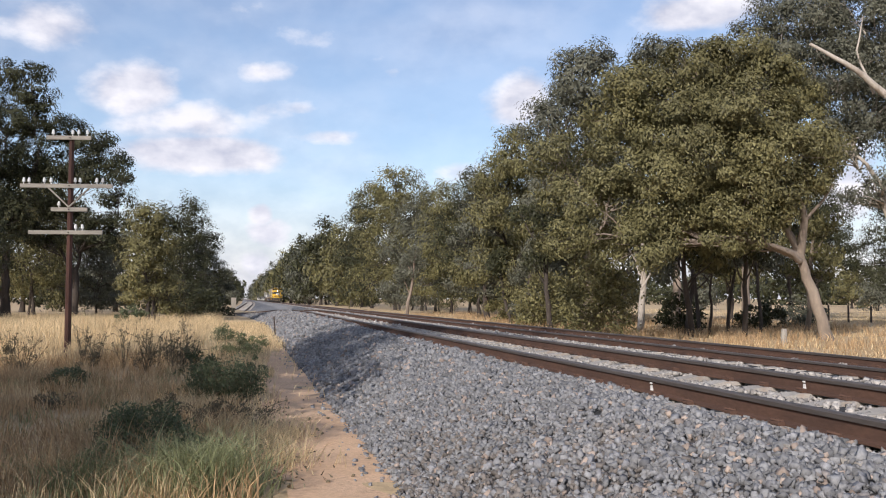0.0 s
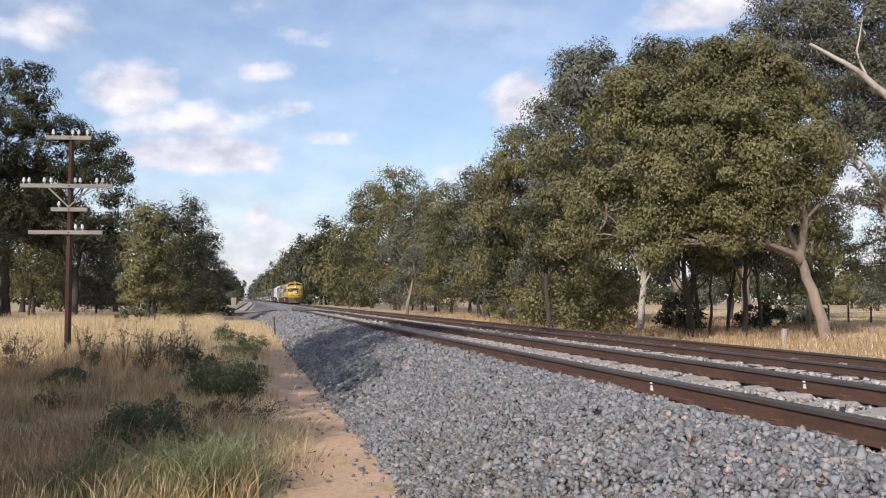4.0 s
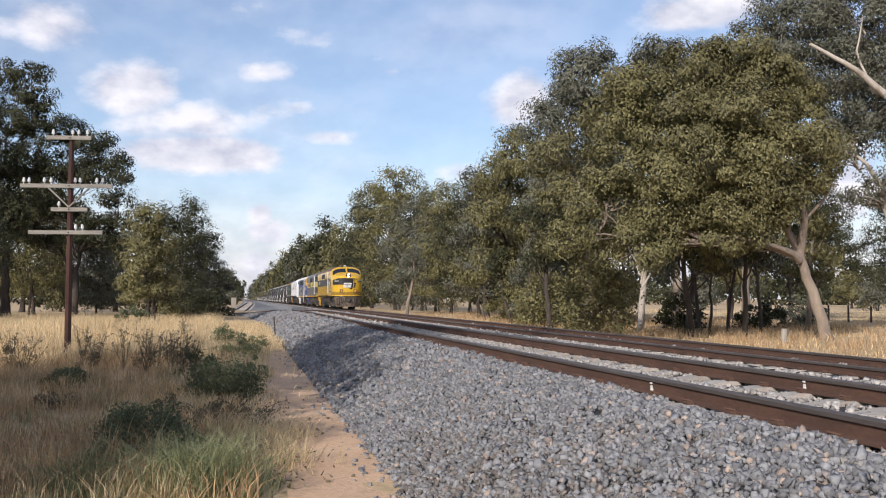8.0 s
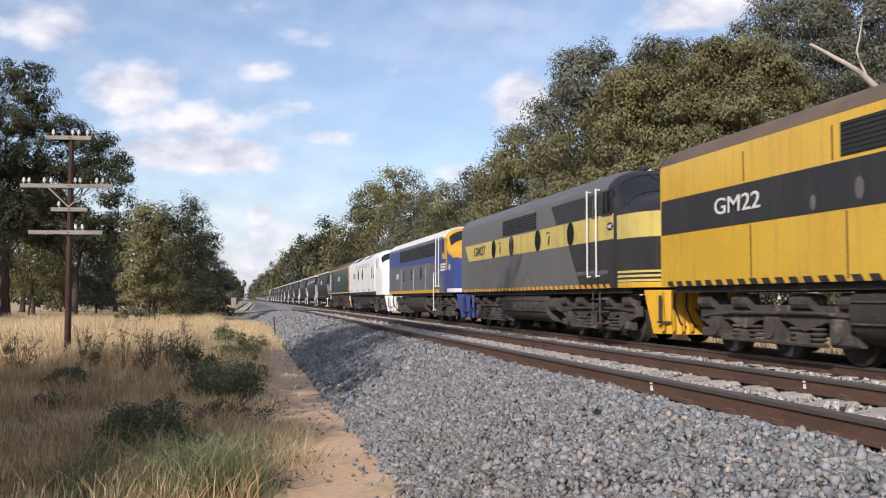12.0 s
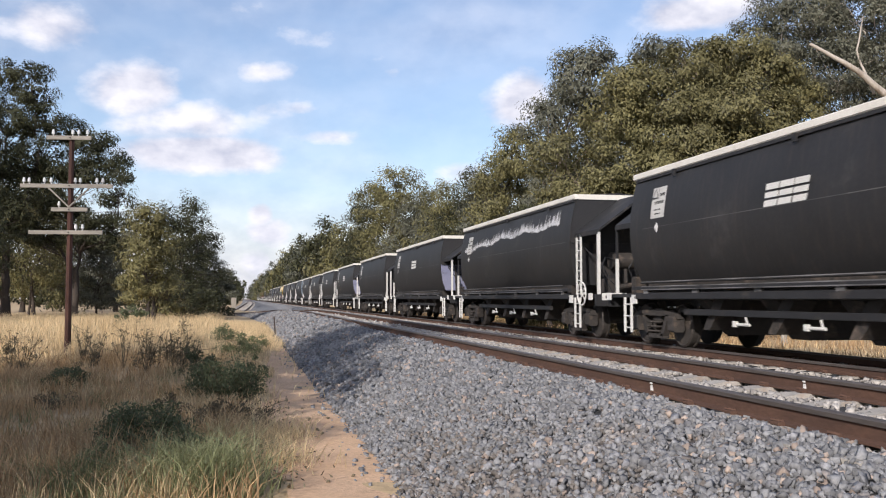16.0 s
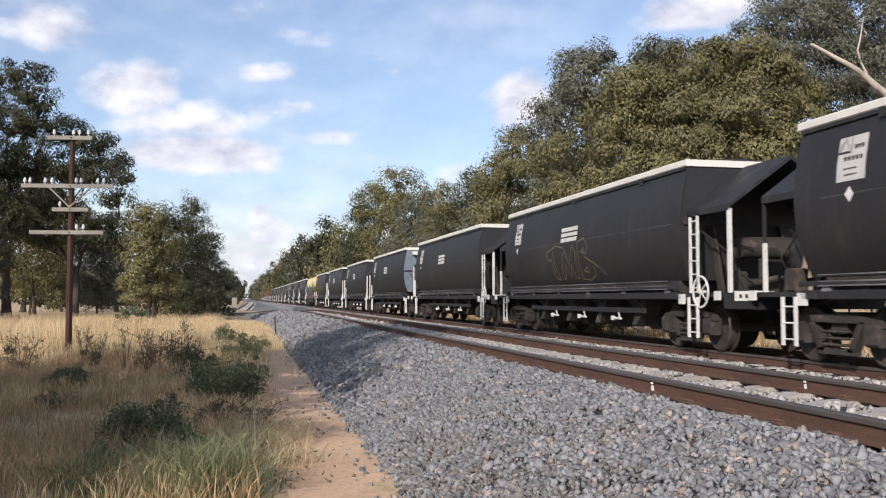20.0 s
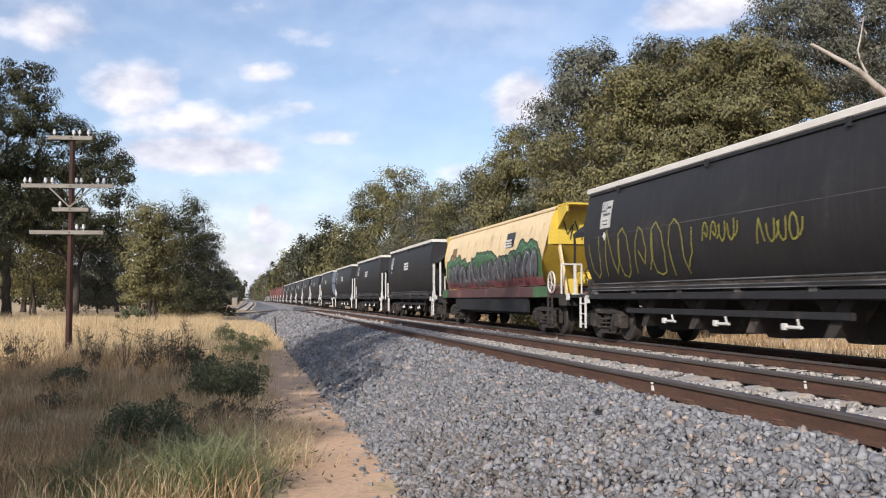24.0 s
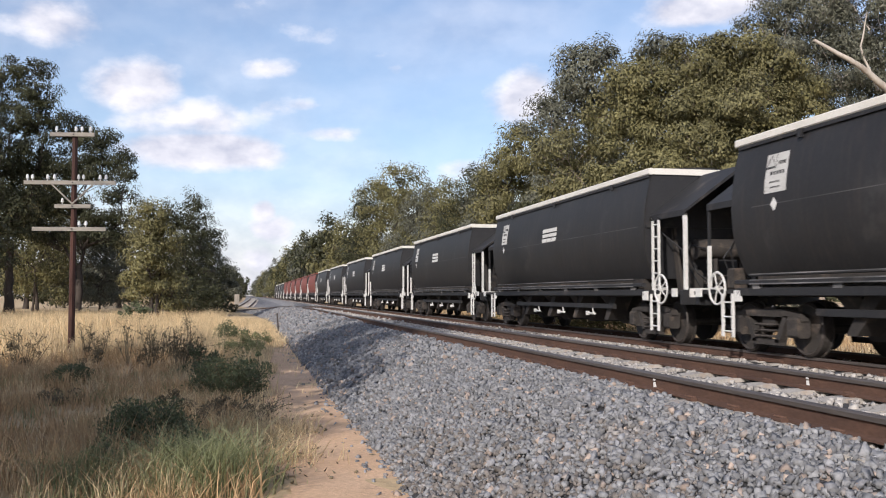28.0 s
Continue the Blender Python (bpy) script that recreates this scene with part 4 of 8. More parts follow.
FAR_KINDS = [simple(44, 15, 6.6, 0.6, 0.3, 120, 4200, 0.8, "leaf_olive", "bark_dark", "olive", 2, 9, 1.5, joined=True),
             simple(45, 16, 6.4, 0.8, 0.3, 120, 4200, 0.8, "leaf_deep", "bark_dark", "deep green", 1, 9, 1.5, joined=True),
             simple(46, 13, 6.2, 0.4, 0.25, 110, 4000, 0.8, "leaf_grey", "bark_dark", "grey-green", 2, 9, 1.5, joined=True)]
# the belt of trees that runs away on the right: which kind, bearing, depth, scale
BELT = ((0, 700, 132, 1.38), (1, 658, 150, 1.28), (2, 745, 118, 1.15), (3, 800, 98, 1.0), (2, 770, 105, 0.9), (1, 850, 88, 0.92), (0, 1010, 58, 0.74), (1, 985, 68, 0.8), (3, 900, 80, 0.8),
        (4, 1290, 62, 0.78), (5, 1400, 70, 0.85), (5, 1610, 66, 0.72), (5, 1450, 84, 0.8), (5, 1100, 80, 0.9),
        (0, 830, 96, 0.62), (3, 730, 126, 0.72), (2, 960, 56, 0.42))
FAR_BELT = ((0, 620, 180, 1.05), (0, 595, 200, 1.15), (1, 568, 222, 1.3), (2, 548, 245, 1.3), (1, 530, 270, 1.2), (0, 514, 300, 1.25), (1, 502, 330, 1.1), (0, 492, 370, 1.1), (2, 482, 420, 1.2),
            (1, 473, 470, 1.05), (0, 465, 540, 1.05), (2, 458, 620, 1.1), (1, 451, 720, 1.0), (2, 446, 850, 1.0), (1, 640, 172, 0.9), (2, 578, 235, 1.1), (0, 540, 290, 1.15), (2, 610, 215, 1.0))
# left of the line
LEFT = ((1, -70, 74, 1.1), (0, 60, 92, 0.95), (2, 172, 90, 0.66), (1, -140, 60, 1.0), (1, 110, 110, 0.8), (1, 328, 84, 0.70), (2, 358, 96, 0.64), (0, 305, 98, 0.6))
FAR_LEFT = ((2, 205, 110, 0.8), (1, 40, 112, 1.0), (2, 390, 160, 0.55), (1, 408, 230, 0.55), (2, 416, 330, 0.6), (1, 400, 190, 0.45), (0, 424, 600, 0.6), (2, 1552, 118, 0.5), (0, 1505, 150, 0.5), (2, 1240, 130, 0.5))
left_tall = gum_tree(51, 22, [(1.1, 0, 20.8, 1.7, 1.3), (-1.0, 0.4, 20.2, 2.2, 1.5), (2.0, 0.2, 18.8, 1.7, 1.2), (-2.6, 0, 18.0, 2.6, 1.6), (2.6, -0.4, 16.6, 2.0, 1.4), (0.0, 0.3, 16.2, 2.6, 1.6), (2.4, 0.5, 13.6, 2.6, 1.5),
                              (-1.2, -0.5, 12.6, 3.0, 1.7), (1.9, 0.2, 10.2, 2.8, 1.5), (-3.6, 0.5, 14.6, 2.8, 1.7), (-0.5, 0.2, 8.0, 3.0, 1.4), (-4.0, 0, 10.0, 3.0, 1.5)],
                     0.42, 6.0, 330, 40000, 0.28, 0.11, "leaf_deep", "bark_dark", LAB.format("deep green"), clump_r=0.85)
place(left_tall, 10, 78, -YAW)
left_round = gum_tree(52, 18, [(-1.0, 0, 16.0, 2.2, 1.3), (1.0, 0.2, 15.2, 2.0, 1.2), (2.6, 0.2, 13.6, 1.8, 1.2), (4.0, 0, 12.2, 1.4, 1.0), (0.8, 0.4, 12.4, 2.5, 1.4), (3.6, -0.2, 10.2, 1.6, 1.0), (-1.6, 0.3, 12.8, 2.6, 1.5), (-1.0, 0.2, 9.4, 2.5, 1.2),
                               (1.9, 0.3, 8.4, 2.0, 1.0), (3.8, 0.1, 8.2, 1.2, 0.8), (0.4, 0.1, 6.6, 2.2, 0.9), (-2.6, 0.1, 7.0, 2.0, 1.0), (2.6, 0.2, 6.4, 1.6, 0.8)],
                      0.36, 4.2, 270, 32000, 0.27, 0.1, "leaf_deep", "bark_dark", LAB.format("deep green"), clump_r=0.8, stems=2)
place(left_round, 132, 80, -YAW)
used = []
for rows, kinds in ((BELT, KINDS), (LEFT, KINDS), (FAR_BELT, FAR_KINDS), (FAR_LEFT, FAR_KINDS)):
    for k, px, depth, s in rows:
        t = kinds[k] if kinds[k] not in used else copy_thing(kinds[k], Matrix())
        used.append(t)
        place(t, px, depth, TR.uniform(0, 360), s * TR.uniform(0.95, 1.05))
place(simple(41, 8.6, 2.6, 0.4, 0.2, 170, 16000, 0.24, "leaf_olive", "bark_dark", "olive", 3, 8, 0.7), 262, 66)

# trees beside and behind the camera, whose shade falls over the foreground
for k, x, y, s in ((1, -11.6, 7.8, 1.15), (2, -7.5, 2.4, 0.53), (3, -16.8, -1.7, 1.0), (0, -27.3, 0.3, 1.0), (2, -25.9, 9.1, 1.0)):
    t = copy_thing(KINDS[k], pose(x, y, 0, 0, 0, TR.uniform(0, 360)))
    t.scale = (s, s, s)

# far tree line along the paddocks
v, f = [], []
cents = np.array([(px, TR.uniform(210, 420)) for px in np.concatenate((np.arange(-80, 420, 7.0), np.arange(900, 1680, 8.0)))])
pts = np.array([(*at_view(p, d), TR.uniform(2, 7)) for p, d in cents])
vv, ff = leaf_quads(NR, pts, np.full(len(pts), 5.0), 220, 1.1, 0.8, 0.3)
tagged(new("distant_trees", raw_mesh("distant_trees", vv, ff, "leaf_deep")), "distant belt of trees beyond the paddocks", "trees", kind="stuff")

# ---- grass, weeds and scrub ----
def blades(rng, x, y, h, w, lean=0.35):
    n = len(x)
    z = ground_z(x, y)
    a = rng.uniform(0, 2 * math.pi, n)
    b = rng.uniform(0, 2 * math.pi, n)
    l = lean * h * rng.uniform(0.1, 1.2, n)
    dx, dy = np.cos(a) * w / 2, np.sin(a) * w / 2
    tip = np.stack((x + np.cos(b) * l, y + np.sin(b) * l, z + h), -1)
    mid = np.stack((x + np.cos(b) * l * 0.3, y + np.sin(b) * l * 0.3, z + h * 0.6), -1)
    lo0, lo1 = np.stack((x - dx, y - dy, z - 0.02), -1), np.stack((x + dx, y + dy, z - 0.02), -1)
    off = np.stack((dx, dy, dx * 0), -1) * 0.7
    V = np.stack((lo0, lo1, mid + off, tip, mid - off), 1)
    i = (np.arange(n) * 5)[:, None]
    F = np.concatenate((i + np.array((0, 1, 2, 4)), ))
    G = np.concatenate((i + np.array((4, 2, 3)), ))
    return V.reshape(-1, 3), F, G


def grass(name, rng, x, y, h, w, mat, label, lean=0.35):
    v, f4, f3 = blades(rng, x, y, h, w, lean)
    tris = np.concatenate((f4[:, (0, 1, 2)], f4[:, (0, 2, 3)], f3))
    return tagged(new(name, raw_mesh(name, v, tris, mat)), label, "grass", kind="stuff")


def tufted(rng, n, x0, x1, y0, y1, per, spread, ypow=1.0):
    k = max(1, n // per)
    cx, cy = rng.uniform(x0, x1, k), y0 + (y1 - y0) * rng.uniform(0, 1, k) ** ypow
    x = np.repeat(cx, per) + rng.normal(0, spread, k * per)
    y = np.repeat(cy, per) + rng.normal(0, spread, k * per)
    return x, y


GR = np.random.default_rng(9)
x, y = tufted(GR, 70000, -34, -0.6, 24.5, 85, 34, 0.32, 1.8)
ok = x < -0.4 - 0.02 * (y - 20)
x, y = x[ok], y[ok]
grass("golden_grass", GR, x, y, GR.uniform(0.15, 0.62, len(x)) * (1 + 0.25 * np.sin(x * 0.9) * np.sin(y * 0.5)), GR.uniform(0.010, 0.026, len(x)), "grass_gold", "tall golden dry grass in the open", 0.75)
x, y = tufted(GR, 52000, -10, 0.15, 5.5, 26, 26, 0.15, 1.1)
ok = x < 0.2 - 0.02 * (y - 8) + 0.1 * np.sin(y * 3)
x, y = x[ok], y[ok]
grass("brown_grass", GR, x, y, GR.uniform(0.06, 0.40, len(x)) * (0.8 + 0.5 * np.sin(x * 1.7 + 1) * np.sin(y * 1.1)), GR.uniform(0.007, 0.017, len(x)), "grass_brown", "brownish dry grass in the shade", 1.1)
x, y = tufted(GR, 36000, 13.6, 75, 12, 130, 40, 0.7, 1.4)
grass("paddock_grass", GR, x, y, GR.uniform(0.05, 0.22, len(x)), GR.uniform(0.02, 0.05, len(x)), "grass_gold", "short dry grass under the trees", 1.0)
x, y = tufted(GR, 26000, 13.4, 34, 14, 90, 46, 0.45, 1.3)
grass("verge_grass", GR, x, y, GR.uniform(0.12, 0.5, len(x)), GR.uniform(0.012, 0.03, len(x)), "grass_brown", "brownish tussocks along the edge of the trees", 0.8)
x, y = tufted(GR, 17000, -0.9, 1.45, 13, 62, 26, 0.2, 1.2)
keep = GR.uniform(0, 1, len(x)) < np.clip((y - 12) / 9, 0.06, 1) + np.clip((0.35 - x) * 0.6, 0, 1)
x, y = x[keep], y[keep]
ok = (x < np.where(y < 30, 0.50 + 0.012 * (y - 13) + 0.12 * np.sin(y * 1.3), 1.55)) | (GR.uniform(0, 1, len(x)) < 0.04)
x, y = x[ok], y[ok]
grass("path_edge_grass", GR, x, y, GR.uniform(0.08, 0.34, len(x)), GR.uniform(0.009, 0.02, len(x)), "grass_gold", "dry grass between the bushes and the bank", 0.8)
x, y = tufted(GR, 5200, -6.0, 0.9, 60, 105, 40, 0.4, 1.0)
ok = x < 0.2 + swing(y)[0]
grass("far_edge_grass", GR, x[ok], y[ok], GR.uniform(0.06, 0.2, int(ok.sum())), GR.uniform(0.02, 0.05, int(ok.sum())), "grass_gold", "dry grass below the dipping track", 0.8)
x, y = tufted(GR, 9000, -9, -0.4, 6.5, 20, 60, 0.16, 1.0)
grass("green_weeds", GR, x, y, GR.uniform(0.05, 0.26, len(x)), GR.uniform(0.006, 0.014, len(x)), "grass_green", "low green weeds among the dry grass", 1.2)
x, y = tufted(GR, 9000, -9, -0.2, 6.5, 24, 45, 0.12, 1.0)
grass("pale_stalks", GR, x, y, GR.uniform(0.1, 0.42, len(x)), GR.uniform(0.004, 0.009, len(x)), "grass_gold", "pale dry stalks among the brown grass", 0.7)
x, y = tufted(GR, 26000, -10, 0.2, -9, 6, 30, 0.2)
grass("grass_at_the_camera", GR, x, y, GR.uniform(0.05, 0.22, len(x)), GR.uniform(0.009, 0.02, len(x)), "grass_brown", "brownish dry grass beside the sandy strip", 1.0)
x, y = tufted(GR, 9000, -16, -1.2, 26, 58, 180, 0.28, 1.2)
grass("grass_tussocks", GR, x, y, GR.uniform(0.3, 0.9, len(x)), GR.uniform(0.008, 0.018, len(x)), "grass_gold", "taller golden grass tussocks in the field", 0.5)


# ---- weeds, scrub, the telegraph poles and small things by the line ----
def bush(seed, x, y, w, h, n, mat, label, leaf=0.06, category="bush"):
    rg = np.random.default_rng(seed)
    b = thing("bush", label, category, "bushes by the line", pose(x, y, float(ground_z(x, y))))
    k = max(6, n // 60)
    a = rg.uniform(0, 6.28, k)
    r = w / 2 * rg.uniform(0.1, 0.9, k) ** 0.7
    z = h * rg.uniform(0.06, 0.95, k) * (1 - 0.45 * (r / (w / 2)) ** 2) * rg.uniform(0.7, 1.1, k)
    c = np.stack((r * np.cos(a), r * np.sin(a), z), -1)
    v, f = leaf_quads(rg, c, rg.uniform(0.10, 0.24, k) * h + 0.03, n // k, leaf, leaf * 0.5, -0.2)
    v[:, 2] = np.maximum(v[:, 2], 0.01)
    lv = new("foliage", raw_mesh("foliage", v, f, mat))
    lv.parent = b
    st = new("stem_frame", raw_mesh("stem_frame", *join([branch_arrays(wander(rg, (0.1 * q[0], 0.1 * q[1], -0.03), q, 5, 0.08), np.linspace(0.012, 0.004, 5), 4) for q in c]), "weed_dead"))
    st.parent = b
    return b


for i, (px, depth, w, h, n, mat, lab, leaf) in enumerate((
        (398, 15.6, 1.35, 0.78, 9000, "leaf_bush", "dense dark green weedy bush in the shade", 0.045), (255, 10.3, 1.1, 0.55, 9000, "leaf_bush", "low dark green spreading bush", 0.04),
        (420, 25.5, 1.4, 0.7, 3000, "grass_green", "greenish weedy bush at the path's edge", 0.055), (400, 32, 1.6, 0.8, 2400, "leaf_bush", "dull green bush in dry grass", 0.065),
        (318, 20.5, 0.95, 0.75, 900, "weed_dead", "dark dried-out bushy weed among dry grass", 0.06), (262, 20.0, 0.6, 0.75, 500, "weed_dead", "dark dried-out bushy weed among dry grass", 0.05),
        (345, 18.8, 0.9, 0.62, 900, "leaf_bush", "dark green weedy bush among dry grass", 0.06), (30, 20.5, 0.8, 0.65, 600, "weed_dead", "dark dried-out bushy weed among dry grass", 0.06),
        (160, 21.5, 0.7, 0.5, 500, "weed_dead", "dark dried-out bushy weed among dry grass", 0.06), (235, 55, 2.2, 1.3, 1400, "leaf_bush", "dark shrub at the tree's foot", 0.14),
        (455, 29, 0.9, 0.6, 700, "grass_green", "greenish weedy bush among dry grass", 0.07), (300, 13.0, 0.5, 0.4, 500, "weed_dead", "dried brown weed among dry grass", 0.045),
        (90, 13.5, 0.8, 0.4, 600, "weed_dead", "dried brown weed among dry grass", 0.05), (455, 19.5, 0.8, 0.45, 800, "leaf_bush", "dark green weedy bush among dry grass", 0.06),
        (1050, 38, 3.0, 4.3, 5600, "leaf_olive", "olive-green shrubby sapling beside the line", 0.17), (965, 50, 3.4, 3.6, 4200, "leaf_olive", "olive-green shrubby sapling beside the line", 0.2), (1200, 46, 2.4, 2.0, 2000, "leaf_deep", "dark understorey shrub among dry grass", 0.2),
        (1345, 50, 2.6, 1.8, 1800, "leaf_deep", "dark understorey shrub among dry grass", 0.2), (900, 64, 3.4, 2.4, 1800, "leaf_olive", "olive understorey shrub among dry grass", 0.2),
        (325, 76, 7.0, 3.6, 5000, "leaf_deep", "dark thicket at the trees' feet", 0.22), (372, 88, 5.0, 3.0, 3200, "leaf_deep", "dark thicket at the trees' feet", 0.24),
        (205, 9.0, 0.7, 0.3, 2200, "grass_green", "low green leafy weed in the shade", 0.035), (330, 9.2, 0.8, 0.4, 3000, "leaf_bush", "low dark green spreading weed", 0.035),
        (375, 12.2, 0.7, 0.4, 1800, "weed_dead", "dried brown weed beside the sand", 0.04), (120, 16.5, 0.9, 0.5, 1500, "leaf_bush", "dull green weed among brown grass", 0.05),
        (1420, 52, 2.6, 2.2, 1800, "leaf_grey", "grey-green understorey shrub among dry grass", 0.2))):
    x, y = at_view(px, depth)
    bush(100 + i, x, y, w, h, n, mat, lab, leaf)

# tall dark weeds, each a few twiggy stems with withered heads
for i, (px, depth, h) in enumerate(((150, 22.5, 0.95), (172, 22.0, 0.8), (222, 21.0, 0.85), (262, 20.2, 1.0), (305, 20.0, 0.95), (322, 19.6, 1.0), (342, 19.2, 0.9), (28, 20.5, 0.9), (45, 20.0, 0.8), (330, 33.0, 1.0), (280, 20.8, 0.7), (455, 12.0, 0.3))):
    rg = np.random.default_rng(500 + i)
    x, y = at_view(px, depth)
    wd = thing("tall_weed", "tall dark withered weed with branching stems in dry grass", "weed", "tall weeds", pose(x, y, float(ground_z(x, y))))
    tips, arr = [], []
    for k in range(7):
        e = np.array((rg.normal(0, 0.16), rg.normal(0, 0.16), h * rg.uniform(0.6, 1.05)))
        arr.append(branch_arrays(wander(rg, (0, 0, -0.05), e, 6, 0.08), np.linspace(0.010, 0.005, 6), 4))
        for q in range(4):
            u = rg.uniform(0.45, 0.95)
            t = e * u + np.array((rg.normal(0, 0.12), rg.normal(0, 0.12), rg.uniform(0.05, 0.18)))
            arr.append(branch_arrays(wander(rg, e * u, t, 4, 0.08), np.linspace(0.006, 0.003, 4), 4))
            tips.append(t)
        tips.append(e)
    st = new("stem_frame", raw_mesh("stem_frame", *join(arr), "weed_dead"))
    st.parent = wd
    lf = new("withered_heads", raw_mesh("withered_heads", *leaf_quads(rg, np.array(tips), np.full(len(tips), 0.05), 7, 0.04, 0.018, 0.1), "weed_dark"))
    lf.parent = wd

# slim trunks that stand among the trees
for i, (px, depth, h, r, dx, bark, lab) in enumerate(((1315, 37, 6.5, 0.10, 0.1, "bark_dark", "slim dark straight trunk of a young eucalypt"), (1130, 46, 6.0, 0.16, 0.3, "bark_white", "forked white-barked eucalypt trunk"),
                                                    (1222, 38, 5.0, 0.12, -0.6, "bark_dark", "dark many-stemmed trunk of a young eucalypt"), (1252, 40, 4.0, 0.06, 0.3, "bark_dark", "thin dark sapling trunk of a young eucalypt"),
                                                    (955, 52, 5.0, 0.2, 0.4, "bark_dark", "thick dark trunk of a young eucalypt"), (1000, 50, 5.0, 0.1, 0.8, "bark_dark", "leaning dark trunk of a young eucalypt"),
                                                    (905, 60, 4.0, 0.12, -1.0, "bark_dark", "leaning dark trunk of a young eucalypt"), (720, 86, 6.0, 0.15, 0.8, "bark", "bare pale forked tree"),
                                                    (1425, 46, 5.0, 0.12, 0.6, "bark", "slim leaning trunk of a young eucalypt"),
                                                    (975, 47, 6.0, 0.13, -0.5, "bark_dark", "thick dark trunk of a young eucalypt"), (1212, 42, 5.5, 0.1, 0.6, "bark_dark", "leaning dark trunk of a young eucalypt"), (1240, 44, 6.0, 0.09, -0.4, "bark_dark", "slim dark straight trunk of a young eucalypt"),
                                                    (1288, 45, 6.0, 0.08, 0.3, "bark_dark", "slim dark straight trunk of a young eucalypt"), (1345, 43, 6.0, 0.08, -0.5, "bark_dark", "leaning dark trunk of a young eucalypt"), (930, 55, 6.0, 0.16, 0.5, "bark_dark", "thick dark trunk of a young eucalypt"),
                                                    (1040, 52, 6.0, 0.12, -0.4, "bark_dark", "slim dark straight trunk of a young eucalypt"))):
    rg = np.random.default_rng(200 + i)
    x, y = at_view(px, depth)
    t = thing("young_tree", lab, "tree", "trees along the line", pose(x, y, float(ground_z(x, y)), 0, 0, -YAW))
    arr = [branch_arrays(wander(rg, (0, 0, -0.2), (dx, 0, h), 9, 0.05), np.linspace(r * 1.2, r * 0.5, 9), 7)]
    o = new("trunk", raw_mesh("trunk", *arr[0], bark))
    o.parent = t
    tips = []
    for k in range(6):
        z0 = h * rg.uniform(0.3, 0.75)
        e = np.array((dx * z0 / h + rg.uniform(-1.4, 1.4), rg.uniform(-0.8, 0.8), z0 + rg.uniform(0.8, 2.2)))
        tips.append(e)
        lb = new("limb", raw_mesh("limb", *branch_arrays(wander(rg, (dx * z0 / h, 0, z0), e, 6, 0.12), np.linspace(r * 0.45, 0.015, 6), 5), bark))
        lb.parent = t
    tips.append(np.array((dx, 0, h)))
    v, f = leaf_quads(rg, np.array(tips), np.full(len(tips), 0.75), 330, 0.26, 0.09)
    c = new("crown", raw_mesh("crown", v, f, ("leaf_deep", "leaf_grey", "leaf_olive")[i % 3]))
    c.parent = t


def telegraph_pole(x, y, s=1.0, fine=True):
    p = thing("telegraph_pole", "red-brown timber telegraph pole with four grey crossarms and white insulators", "telegraph pole", "telegraph poles", pose(x, y, float(ground_z(x, y)), 0, 0, -YAW + 4))
    H = 5.75
    bm = B()
    prism = [(0.075 * math.cos(k * math.pi / 4 + 0.39), 0.09 * math.sin(k * math.pi / 4 + 0.39)) for k in range(8)]
    loft(bm, [[(a * q, b * q, z) for a, b in prism] for q, z in ((1.12, -0.4), (1.1, 0.1), (1.0, 2.5), (0.9, 4.4), (0.85, H))])
    part("shaft", bm, "pole", p)
    arms = ((5.72, -0.60, 0.52, ((-0.44, 1), (0.2, 1), (0.42, 1), (0.05, 1))), (4.47, -1.23, 1.08, ((-1.15, 2), (-1.02, 2), (-0.64, 1), (-0.47, 1), (0.14, 2), (0.26, 2), (0.68, 1), (0.83, 1))),
            (3.86, -0.45, 0.46, ((-0.26, 1), (-0.1, 0))), (3.27, -1.0, 0.85, ((0.17, 1), (0.34, 1), (0.0, 0))))
    for z, a, b, pins in arms:
        bm = B()
        prism_x(bm, [(-0.13, z - 0.05), (-0.06, z - 0.05), (-0.06, z + 0.05), (-0.13, z + 0.05)], a, b)
        arm = part("crossarm", bm, "arm", p, "grey weathered timber crossarm")
        for u, n in pins:
            if n == 0:
                continue
            bm = B()
            rod(bm, (u, -0.095, z + 0.05), (u, -0.095, z + 0.12), 0.012, 6)
            rod(bm, (u, -0.095, z + 0.10), (u, -0.095, z + 0.16), 0.042, 10, 0.034)
            rod(bm, (u, -0.095, z + 0.16), (u, -0.095, z + 0.21), 0.036, 10, 0.02)
            part("insulator", bm, "porcelain", arm, "white porcelain insulator")
    for q in (-1, 1):
        bm = B()
        pipe(bm, [(q * 0.52, -0.14, 4.42), (0.0, -0.14, 3.92)], 0.022, 5)
        part("brace", bm, "arm", p, "flat grey steel brace")
    bm = B()
    for z, a, b, pins in arms:
        rod(bm, (0, -0.16, z), (0, 0.12, z), 0.018, 6)
    part("bolt", bm, "iron", p)
    return p


x, y = at_view(122, 23.9)
tp = telegraph_pole(x, y)
x, y = at_view(382, 205)
copy_thing(tp, pose(x, y, 0, 0, 0, -YAW))

# steel peg at the foot of the bank
x, y = 1.45, 41.0
pg = thing("marker_peg", "thin dark steel peg leaning at the ballast's foot", "marker", m=pose(x, y, float(bed_z(x, y)) - 0.05, 0, -4, 0))
bm = B()
box(bm, -0.03, 0.03, -0.03, 0.03, -0.1, 0.95)
box(bm, -0.03, 0.03, -0.005, 0.005, 0.6, 0.9)
part("peg", bm, "iron", pg)

